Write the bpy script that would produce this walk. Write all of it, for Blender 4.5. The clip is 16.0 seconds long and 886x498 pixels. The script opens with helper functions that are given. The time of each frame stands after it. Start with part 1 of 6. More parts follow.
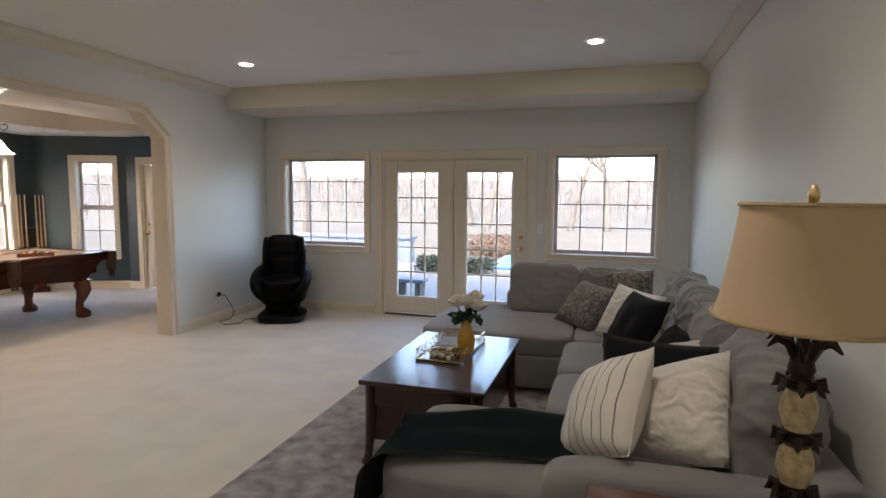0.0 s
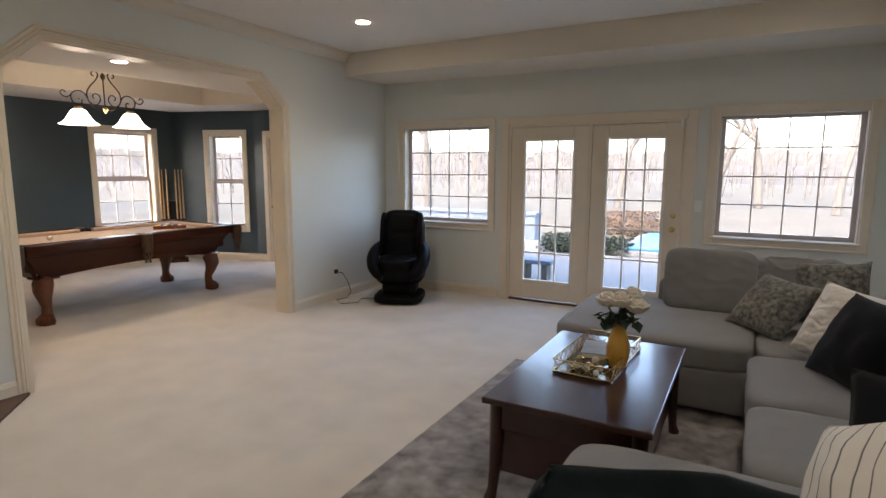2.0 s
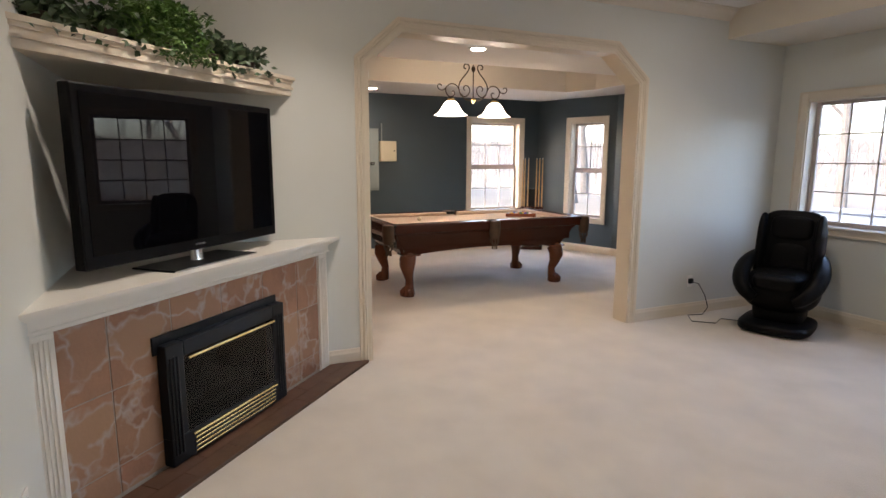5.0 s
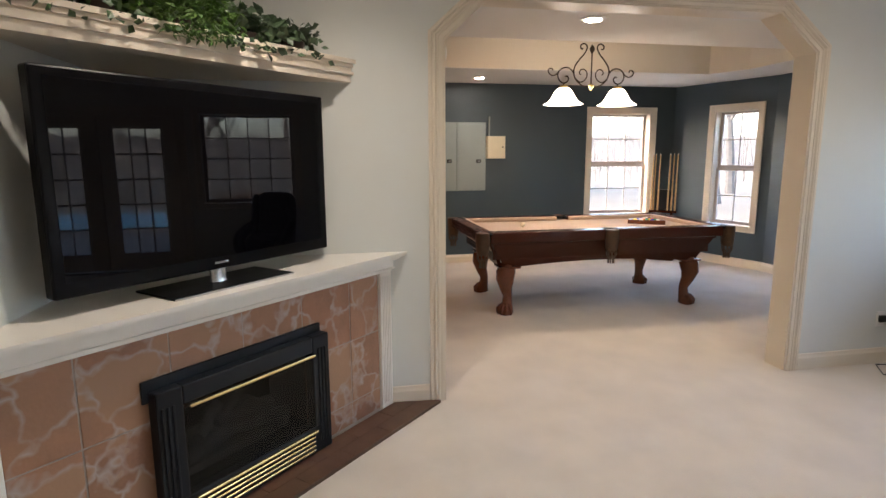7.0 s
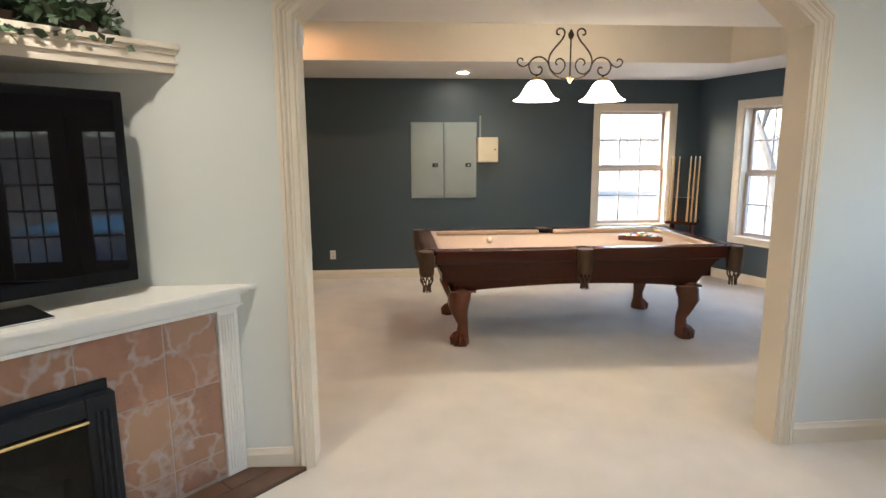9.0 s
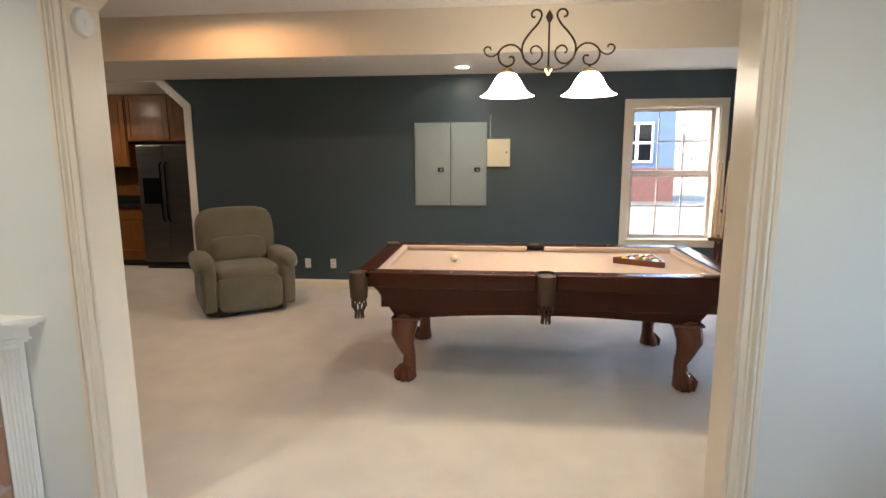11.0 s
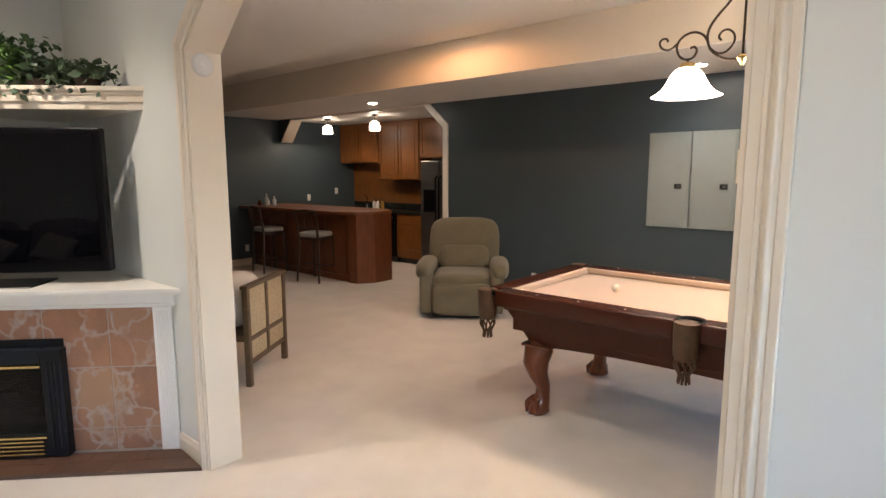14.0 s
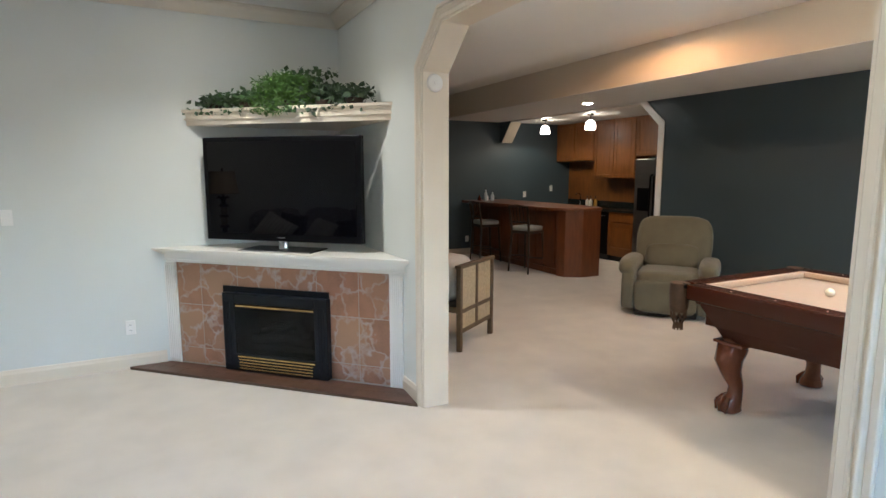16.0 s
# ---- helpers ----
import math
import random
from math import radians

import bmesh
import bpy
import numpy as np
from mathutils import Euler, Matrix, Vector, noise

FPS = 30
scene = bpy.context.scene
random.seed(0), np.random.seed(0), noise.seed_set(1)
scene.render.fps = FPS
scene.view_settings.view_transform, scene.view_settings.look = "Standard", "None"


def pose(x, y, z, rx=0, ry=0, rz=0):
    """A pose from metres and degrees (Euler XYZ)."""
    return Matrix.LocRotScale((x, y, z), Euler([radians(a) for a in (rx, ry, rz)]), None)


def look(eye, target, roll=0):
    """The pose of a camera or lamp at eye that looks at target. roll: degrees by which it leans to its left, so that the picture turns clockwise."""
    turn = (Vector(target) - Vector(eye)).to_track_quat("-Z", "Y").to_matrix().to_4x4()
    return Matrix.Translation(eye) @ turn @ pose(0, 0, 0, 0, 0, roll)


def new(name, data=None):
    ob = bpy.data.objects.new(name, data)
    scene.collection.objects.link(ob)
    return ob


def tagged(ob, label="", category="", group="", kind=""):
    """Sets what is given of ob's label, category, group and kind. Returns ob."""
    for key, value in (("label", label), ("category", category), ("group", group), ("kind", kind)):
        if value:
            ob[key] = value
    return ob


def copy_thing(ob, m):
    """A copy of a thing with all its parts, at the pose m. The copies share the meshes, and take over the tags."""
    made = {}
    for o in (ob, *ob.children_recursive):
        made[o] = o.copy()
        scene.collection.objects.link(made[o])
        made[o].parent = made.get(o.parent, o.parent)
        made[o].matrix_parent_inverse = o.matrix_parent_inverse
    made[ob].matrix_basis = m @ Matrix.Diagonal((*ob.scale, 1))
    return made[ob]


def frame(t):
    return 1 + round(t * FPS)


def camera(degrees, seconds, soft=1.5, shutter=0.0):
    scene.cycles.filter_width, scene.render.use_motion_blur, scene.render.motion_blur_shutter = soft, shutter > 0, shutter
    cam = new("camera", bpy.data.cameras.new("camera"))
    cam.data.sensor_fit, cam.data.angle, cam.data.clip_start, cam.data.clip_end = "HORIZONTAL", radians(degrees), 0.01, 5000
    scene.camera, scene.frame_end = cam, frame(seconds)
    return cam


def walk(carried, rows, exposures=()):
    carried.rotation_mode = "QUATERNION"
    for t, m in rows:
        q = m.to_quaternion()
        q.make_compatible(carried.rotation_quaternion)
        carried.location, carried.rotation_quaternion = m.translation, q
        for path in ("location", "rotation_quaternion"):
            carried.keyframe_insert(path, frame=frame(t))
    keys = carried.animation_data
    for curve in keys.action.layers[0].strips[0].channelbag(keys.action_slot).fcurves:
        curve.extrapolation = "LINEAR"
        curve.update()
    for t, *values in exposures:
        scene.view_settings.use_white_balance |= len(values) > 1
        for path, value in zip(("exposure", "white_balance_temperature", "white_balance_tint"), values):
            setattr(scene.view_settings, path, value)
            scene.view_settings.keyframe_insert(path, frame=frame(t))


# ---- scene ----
cam = camera(77.1, 16.0)
EXPOSURES = [(0, 3.65, 6500, 14), (2.5, 3.65, 6650, 15), (4, 3.78, 6700, 17), (5, 3.88, 6650, 17), (7.5, 4.03, 6500, 14), (9, 4.28, 6350, 9), (11.5, 4.33, 6250, 9), (12, 4.38, 6150, 9), (13, 4.38, 6450, 16), (14, 4.43, 6450, 16), (14.5, 4.43, 6200, 12), (16, 4.43, 5750, 7)]
PATH = [
    (0, (0.652, 0.425, 1.595), (0.084, 2.333, 1.405), 0.5),
    (0.5, (0.562, 0.566, 1.578), (-0.053, 2.458, 1.366), 0.5),
    (1, (0.426, 0.72, 1.551), (-0.268, 2.58, 1.312), 0.6),
    (1.5, (0.326, 0.874, 1.567), (-0.483, 2.683, 1.298), 0.4),
    (2, (0.314, 1.074, 1.564), (-0.644, 2.807, 1.281), 0.2),
    (2.5, (0.272, 1.25, 1.556), (-0.859, 2.874, 1.267), 0.2),
    (3, (0.132, 1.389, 1.536), (-1.183, 2.868, 1.249), 0.1),
    (3.5, (0.063, 1.513, 1.53), (-1.429, 2.815, 1.248), 0.0),
    (4, (0.063, 1.642, 1.542), (-1.58, 2.746, 1.254), -0.0),
    (4.5, (0.031, 1.703, 1.542), (-1.711, 2.637, 1.24), 0.3),
    (5, (-0.065, 1.788, 1.531), (-1.87, 2.588, 1.211), 0.2),
    (7.5, (-0.909, 2.515, 1.55), (-2.858, 2.819, 1.218), -0.2),
    (8, (-1.037, 2.775, 1.567), (-2.993, 3.025, 1.235), -0.2),
    (8.5, (-1.135, 3.084, 1.592), (-3.097, 3.284, 1.261), -0.2),
    (9, (-1.334, 3.396, 1.575), (-3.299, 3.558, 1.244), -0.3),
    (11.5, (-2.161, 4.824, 1.62), (-4.106, 4.493, 1.292), -0.2),
    (12, (-2.377, 5.041, 1.582), (-4.293, 4.57, 1.258), -0.2),
    (12.5, (-2.574, 5.222, 1.597), (-4.44, 4.579, 1.278), -0.2),
    (13, (-2.682, 5.38, 1.615), (-4.452, 4.498, 1.316), -0.1),
    (13.5, (-2.73, 5.56, 1.613), (-4.367, 4.446, 1.33), -0.2),
    (14, (-2.692, 5.736, 1.597), (-4.199, 4.449, 1.324), -0.1),
    (14.5, (-2.664, 5.886, 1.584), (-4.046, 4.465, 1.314), -0.2),
    (15, (-2.659, 6.046, 1.567), (-3.899, 4.5, 1.295), -0.1),
    (15.5, (-2.593, 6.114, 1.576), (-3.677, 4.456, 1.302), 0.0),
    (16, (-2.504, 6.181, 1.578), (-3.408, 4.418, 1.303), -0.0),
]
walk(cam, [(t, look(eye, target, roll)) for t, eye, target, roll in PATH], EXPOSURES)


# ---- light ----
world = bpy.data.worlds.new("sky")
scene.world = world
world.use_nodes = True
wn = world.node_tree.nodes
sky = wn.new("ShaderNodeTexSky")
sky.sky_type = 'NISHITA'
sky.sun_disc = False
sky.sun_elevation, sky.sun_rotation = radians(38), radians(200)
sky.air_density, sky.dust_density, sky.ozone_density = 1.0, 3.0, 1.0
world.node_tree.links.new(sky.outputs[0], wn["Background"].inputs[0])
wn["Background"].inputs[1].default_value = 0.15
sun = new("sun", bpy.data.lights.new("sun", "SUN"))
sun.data.energy, sun.data.angle, sun.data.color = 0.6, radians(10), (1.0, 0.95, 0.88)
sun.matrix_world = look((0, 0, 0), (-0.27, 0.74, -0.62))

# ---- materials ----


def mat(name, colour, rough=0.6, metal=0.0, vary=0.12, scale=6.0, fine=80.0, bump=0.1, sheen=0.0, spec=0.5, stretch=(1, 1, 1), dark=None, coat=0.0, island=0.0):
    """A principled surface with variation at two scales and fine relief."""
    m = bpy.data.materials.new(name)
    m.use_nodes = True
    nt = m.node_tree
    n, l = nt.nodes, nt.links
    p = n["Principled BSDF"]
    if len(colour) == 3:
        colour = (*colour, 1.0)
    p.inputs["Roughness"].default_value = rough
    p.inputs["Metallic"].default_value = metal
    p.inputs["Specular IOR Level"].default_value = spec
    p.inputs["Sheen Weight"].default_value = sheen
    p.inputs["Coat Weight"].default_value = coat
    p.inputs["Coat Roughness"].default_value = 0.12
    tc = n.new("ShaderNodeTexCoord")
    mp = n.new("ShaderNodeMapping")
    mp.inputs["Scale"].default_value = stretch
    l.new(tc.outputs["Object"], mp.inputs[0])
    big, small = n.new("ShaderNodeTexNoise"), n.new("ShaderNodeTexNoise")
    for node, sc in ((big, scale), (small, fine)):
        node.inputs["Scale"].default_value = sc
        node.inputs["Detail"].default_value = 4
        l.new(mp.outputs[0], node.inputs["Vector"])
    mix = n.new("ShaderNodeMix")
    mix.data_type = 'RGBA'
    lo = dark or tuple(c * (1 - vary) for c in colour[:3]) + (1,)
    hi = tuple(min(1, c * (1 + vary * 0.6)) for c in colour[:3]) + (1,)
    mix.inputs["A"].default_value, mix.inputs["B"].default_value = (*lo[:3], 1), hi
    add = n.new("ShaderNodeMath")
    add.operation = 'MULTIPLY_ADD'
    add.inputs[1].default_value = 0.5
    l.new(small.outputs["Fac"], add.inputs[0])
    half = n.new("ShaderNodeMath")
    half.operation = 'MULTIPLY_ADD'
    half.inputs[1].default_value, half.inputs[2].default_value = 1.6, -0.55
    l.new(big.outputs["Fac"], half.inputs[0])
    l.new(half.outputs[0], add.inputs[2])
    if island:
        oi = n.new("ShaderNodeObjectInfo")
        a2 = n.new("ShaderNodeMath")
        a2.operation = 'MULTIPLY_ADD'
        a2.inputs[1].default_value = island
        l.new(oi.outputs["Random"], a2.inputs[0])
        l.new(add.outputs[0], a2.inputs[2])
        add = a2
    l.new(add.outputs[0], mix.inputs["Factor"])
    l.new(mix.outputs["Result"], p.inputs["Base Color"])
    if bump:
        b = n.new("ShaderNodeBump")
        b.inputs["Strength"].default_value, b.inputs["Distance"].default_value = bump, 0.004
        l.new(small.outputs["Fac"], b.inputs["Height"])
        l.new(b.outputs[0], p.inputs["Normal"])
    return m


def glow(name, colour, strength):
    m = bpy.data.materials.new(name)
    m.use_nodes = True
    p = m.node_tree.nodes["Principled BSDF"]
    p.inputs["Base Color"].default_value = (*colour, 1)
    p.inputs["Emission Color"].default_value = (*colour, 1)
    p.inputs["Emission Strength"].default_value = strength
    p.inputs["Roughness"].default_value = 0.4
    return m


def glass(name):
    m = bpy.data.materials.new(name)
    m.use_nodes = True
    p = m.node_tree.nodes["Principled BSDF"]
    p.inputs["Transmission Weight"].default_value = 1
    p.inputs["Roughness"].default_value = 0.0
    p.inputs["IOR"].default_value = 1.1
    p.inputs["Base Color"].default_value = (0.97, 0.98, 0.98, 1)
    return m


M_WALL = mat("wall_paint_grey", (0.68, 0.69, 0.645), 0.5, vary=0.03, scale=1.5, fine=250, bump=0.05)
M_DARK = mat("wall_paint_slate", (0.052, 0.076, 0.092), 0.42, vary=0.06, scale=1.5, fine=250, bump=0.06)
M_CEIL = mat("ceiling_paint", (0.80, 0.78, 0.74), 0.9, vary=0.03, scale=1.5, fine=200, bump=0.08)
M_CREAM = mat("soffit_cream_paint", (0.71, 0.645, 0.54), 0.7, vary=0.03, scale=1.5, fine=200, bump=0.05)
M_TRIM = mat("trim_cream_gloss", (0.74, 0.655, 0.53), 0.32, vary=0.04, scale=3, fine=60, bump=0.0)
M_WHITE = mat("white_trim", (0.82, 0.78, 0.71), 0.34, vary=0.03, scale=3, fine=60, bump=0.0)
M_CARPET = mat("carpet_cream", (0.70, 0.63, 0.545), 0.95, vary=0.13, scale=3.2, fine=190, bump=1.0, sheen=0.3, spec=0.15)
M_GLASS = glass("window_glass")
M_CHERRY = mat("cherry_dark_gloss", (0.055, 0.0115, 0.0045), 0.27, vary=0.08, scale=2, fine=25, bump=0.01, stretch=(8, 1, 8), spec=0.35)
M_MAHOG = mat("mahogany_legs", (0.15, 0.042, 0.017), 0.25, vary=0.3, scale=5, fine=40, bump=0.04, coat=0.4)
M_COFFEE = mat("espresso_gloss", (0.040, 0.011, 0.007), 0.28, vary=0.4, scale=3, fine=50, bump=0.02, stretch=(6, 1, 6), coat=0.5)
M_FELT = mat("felt_tan", (0.47, 0.35, 0.265), 0.95, vary=0.06, scale=3, fine=500, bump=0.2, sheen=0.4, spec=0.1)
M_SOFA = mat("sofa_grey_weave", (0.25, 0.246, 0.243), 0.92, vary=0.16, scale=5, fine=420, bump=0.6, sheen=0.3, spec=0.15)
M_BLACK = mat("black_leather", (0.003, 0.0035, 0.0045), 0.45, vary=0.3, scale=5, fine=150, bump=0.1, spec=0.10)
M_BLACKM = mat("black_metal", (0.015, 0.018, 0.02), 0.4, metal=0.3, vary=0.2, bump=0.03)
M_GROUND = mat("lawn_dry", (0.082, 0.068, 0.046), 0.95, vary=0.35, scale=0.4, fine=20, bump=0.4)


# ---- building helpers ----


def add_box(bm, lo, hi, bevel=0.0, seg=2, rot=None):
    """An axis-aligned box from lo to hi added to bm, its edges rounded."""
    lo, hi = Vector(lo), Vector(hi)
    g = bmesh.ops.create_cube(bm, size=1.0)
    verts = g["verts"]
    c, s = (lo + hi) / 2, hi - lo
    for v in verts:
        v.co = Vector((v.co.x * s.x, v.co.y * s.y, v.co.z * s.z)) + c
    if bevel > 0:
        edges = {e for v in verts for e in v.link_edges}
        r = bmesh.ops.bevel(bm, geom=list(edges), offset=min(bevel, min(s) * 0.49), segments=seg, profile=0.5, affect='EDGES')
        verts = list({v for f in r["faces"] for v in f.verts} | {v for v in verts if v.is_valid})
    if rot is not None:
        bmesh.ops.transform(bm, matrix=rot, verts=verts)
    return verts


def box(lo, hi, bevel=0.0, seg=2):
    bm = bmesh.new()
    add_box(bm, lo, hi, bevel, seg)
    return bm


def add_prism(bm, outline, lo, hi, axis="x"):
    """A polygon outline extruded from lo to hi along an axis. For x the outline is (y, z), for y (x, z), for z (x, y)."""
    def put(a, b, w):
        return {"x": (w, a, b), "y": (a, w, b), "z": (a, b, w)}[axis]
    n = len(outline)
    v0 = [bm.verts.new(put(a, b, lo)) for a, b in outline]
    v1 = [bm.verts.new(put(a, b, hi)) for a, b in outline]
    f = [bm.faces.new(v0), bm.faces.new(list(reversed(v1)))]
    f += [bm.faces.new((v0[i], v1[i], v1[(i + 1) % n], v0[(i + 1) % n])) for i in range(n)]
    bmesh.ops.recalc_face_normals(bm, faces=f)


def add_lathe(bm, profile, seg=24, centre=(0, 0, 0), squash=(1, 1)):
    """A profile of (radius, height) turned round the z axis."""
    rings = []
    for r, z in profile:
        rings.append([bm.verts.new((centre[0] + squash[0] * r * math.cos(2 * math.pi * k / seg), centre[1] + squash[1] * r * math.sin(2 * math.pi * k / seg), centre[2] + z)) for k in range(seg)])
    fs = []
    for a, b in zip(rings, rings[1:]):
        for k in range(seg):
            fs.append(bm.faces.new((a[k], a[(k + 1) % seg], b[(k + 1) % seg], b[k])))
    fs.append(bm.faces.new(list(reversed(rings[0]))))
    fs.append(bm.faces.new(rings[-1]))
    bmesh.ops.recalc_face_normals(bm, faces=fs)


def lathe(profile, seg=24, centre=(0, 0, 0), squash=(1, 1)):
    bm = bmesh.new()
    add_lathe(bm, profile, seg, centre, squash)
    return bm


def add_tube(bm, pts, radius, seg=8, closed=False):
    """A round bar along points; radius is a number or one per point."""
    pts = [Vector(p) for p in pts]
    rad = radius if isinstance(radius, (list, tuple)) else [radius] * len(pts)
    rings, up = [], None
    for i, p in enumerate(pts):
        a, b = pts[max(i - 1, 0)], pts[min(i + 1, len(pts) - 1)]
        d = (b - a).normalized()
        if up is None:
            up = Vector((0, 0, 1)) if abs(d.z) < 0.9 else Vector((1, 0, 0))
        side = d.cross(up).normalized()
        up = side.cross(d).normalized()
        rings.append([bm.verts.new(p + rad[i] * (math.cos(2 * math.pi * k / seg) * side + math.sin(2 * math.pi * k / seg) * up)) for k in range(seg)])
    fs = []
    for a, b in zip(rings, rings[1:]):
        for k in range(seg):
            fs.append(bm.faces.new((a[k], a[(k + 1) % seg], b[(k + 1) % seg], b[k])))
    fs += [bm.faces.new(rings[0]), bm.faces.new(rings[-1])]
    bmesh.ops.recalc_face_normals(bm, faces=fs)


def tube(pts, radius, seg=8):
    bm = bmesh.new()
    add_tube(bm, pts, radius, seg)
    return bm


def puff(size, power=5.0, cuts=8, crease=0.0, seed=0, sag=0.0):
    """A stuffed block centred on the origin: a rounded box that swells, with soft folds."""
    bm = bmesh.new()
    bmesh.ops.create_cube(bm, size=2.0)
    bmesh.ops.subdivide_edges(bm, edges=bm.edges[:], cuts=cuts, use_grid_fill=True)
    sx, sy, sz = (s / 2 for s in size)
    for v in bm.verts:
        x, y, z = v.co
        k = (abs(x) ** power + abs(y) ** power + abs(z) ** power) ** (1 / power)
        q = Vector((x, y, z)) / k
        p = Vector((q.x * sx, q.y * sy, q.z * sz))
        if crease:
            f = noise.noise(p * 4 + Vector((seed * 3.1, seed, 0)))
            g = noise.noise(Vector((p.x * 5 + seed * 2, p.y * 4.5 + p.z * 3, p.z * 10 + p.y * 3)) + Vector((f, f, f)) * 0.7)
            h = noise.noise(Vector((p.x * 7 + p.y * 5 + seed, p.y * 9 - p.z * 6, p.z * 17)) + Vector((f, 0, f)))
            fold = (1 - abs(g)) ** 5 + 0.18 * (1 - abs(h)) ** 6
            p += crease * (0.6 * f + 0.8 * (fold - 0.5)) * q.normalized()
        if sag and z > 0:
            p.z -= sag * (1 - x * x) * (1 - y * y) * -1
        v.co = p
    return bm


def throw_pillow(w, h, thick, seed=0, n=16):
    """A square stuffed pillow standing on its edge: wide along x, tall along z, pinched at its corners."""
    bm = bmesh.new()
    grid = {}
    for side in (1, -1):
        for i in range(n + 1):
            for j in range(n + 1):
                u, v = 2 * i / n - 1, 2 * j / n - 1
                edge = abs(u) == 1 or abs(v) == 1
                if edge and side < 0:
                    grid[side, i, j] = grid[1, i, j]
                    continue
                d = ((1 - u ** 2) * (1 - v ** 2)) ** 0.42
                f = noise.noise(Vector((u * 2.5 + seed, v * 2.5, side + seed)))
                x = u * w / 2 * (1 - 0.07 * (1 - v * v))
                z = v * h / 2 * (1 - 0.07 * (1 - u * u))
                grid[side, i, j] = bm.verts.new((x, side * (thick / 2 * d + 0.018 * f * d), z + h / 2))
    fs = []
    for side in (1, -1):
        for i in range(n):
            for j in range(n):
                fs.append(bm.faces.new((grid[side, i, j], grid[side, i + 1, j], grid[side, i + 1, j + 1], grid[side, i, j + 1])))
    bmesh.ops.recalc_face_normals(bm, faces=fs)
    return bm


def smooth_line(pts, n=5):
    """Points along a smooth curve through the given ones."""
    p = [Vector(q) for q in pts]
    out = []
    for i in range(len(p) - 1):
        a, b, c, d = p[max(i - 1, 0)], p[i], p[i + 1], p[min(i + 2, len(p) - 1)]
        for k in range(n):
            t = k / n
            out.append(0.5 * ((2 * b) + (c - a) * t + (2 * a - 5 * b + 4 * c - d) * t * t + (3 * b - a - 3 * c + d) * t ** 3))
    return out + [p[-1]]


def part(name, bm, material, parent=None, label="", smooth=False, m=None):
    """Links a bmesh as one mesh object under a thing or a part."""
    me = bpy.data.meshes.new(name)
    bm.to_mesh(me)
    bm.free()
    me.materials.append(material)
    if smooth:
        me.shade_smooth()
        if smooth != "all":
            me.set_sharp_from_angle(angle=radians(40))
    ob = new(name, me)
    if parent is not None:
        ob.parent = parent
    if m is not None:
        ob.matrix_basis = m
    if label:
        tagged(ob, label)
    return ob


def same_mesh(name, data, parent, m):
    ob = new(name, data)
    ob.parent = parent
    ob.matrix_basis = m
    return ob


def thing(name, m, label, category, group="", kind=""):
    ob = new(name)
    ob.matrix_basis = m
    ob.empty_display_size = 0.1
    return tagged(ob, label, category, group, kind)


def structure(name, bm, material, label, category, smooth=False):
    return tagged(part(name, bm, material, smooth=smooth), label, category, kind="structure")


def wall_with_holes(axis, lo, hi, a0, a1, z0, z1, holes):
    """A wall slab from lo to hi across, a0 to a1 along, with square holes (a, b, bottom, top)."""
    bm = bmesh.new()

    def slab(p, q, r, s):
        if q - p < 1e-4 or s - r < 1e-4:
            return
        if axis == "x":
            add_box(bm, (lo, p, r), (hi, q, s))
        else:
            add_box(bm, (p, lo, r), (q, hi, s))
    at = a0
    for p, q, r, s in sorted(holes):
        slab(at, p, z0, z1)
        slab(p, q, z0, r)
        slab(p, q, s, z1)
        at = q
    slab(at, a1, z0, z1)
    return bm


# ---- plan ----
CEIL = 2.92
LOW = 2.53
XL, XP = -4.02, -4.195
YF, YFO = 7.31, 7.48
XR = 1.545
YB = 1.18
XD = -8.50
YS = -3.1
XK = -10.25
BAY = ((-8.50, 7.36), (-7.08, 7.86))
YN = 7.86
OPEN = ((2.943, 0.0), (2.943, 2.20), (3.21, 2.44), (5.15, 2.44), (5.448, 2.20), (5.448, 0.0))

# ---- floor and ceilings ----
structure("floor", box((XK - 0.2, YS - 0.2, -0.12), (XR + 0.2, YN + 0.15, 0.0)), M_CARPET, "cream cut-pile carpet running through both rooms", "carpet")
structure("ceiling_living", box((XL, -2.0, CEIL), (XR, YFO, CEIL + 0.12)), M_CEIL, "flat matt white living room ceiling", "ceiling")
structure("ceiling_games", box((XD - 0.2, YS - 0.2, CEIL), (XP, YN + 0.2, CEIL + 0.12)), M_CEIL, "flat matt white ceiling inside the tray", "ceiling")
structure("ceiling_bar", box((XK - 0.2, YS, LOW), (XD, 1.0, LOW + 0.1)), M_CEIL, "flat white ceiling over the bar", "ceiling")

# soffit over the glazed doors
structure("soffit_living", box((XL, 6.49, 2.66), (XR, YF, CEIL)), M_CREAM, "boxed cream soffit over the glazed wall", "soffit")
bm = bmesh.new()
add_prism(bm, [(XD, YS), (-7.2, YS), (-7.2, 6.95), (-6.75, 7.15), (XP, 7.15), (XP, YN), BAY[1], BAY[0]], LOW, CEIL, "z")
add_box(bm, (-5.55, YS, LOW), (XP, 7.15, CEIL))
structure("soffit_games", bm, M_CREAM, "cream boxed soffit round the tray ceiling", "soffit")
bm = bmesh.new()
add_prism(bm, [(XD, YS), (-7.204, YS), (-7.204, 6.947), (-6.752, 7.146), (XP, 7.146), (XP, YN), BAY[1], BAY[0]], LOW - 0.006, LOW, "z")
add_box(bm, (-5.546, YS, LOW - 0.006), (XP - 0.03, 7.146, LOW))
structure("ceiling_soffit_underside", bm, M_CEIL, "white painted underside of the boxed soffit", "ceiling")

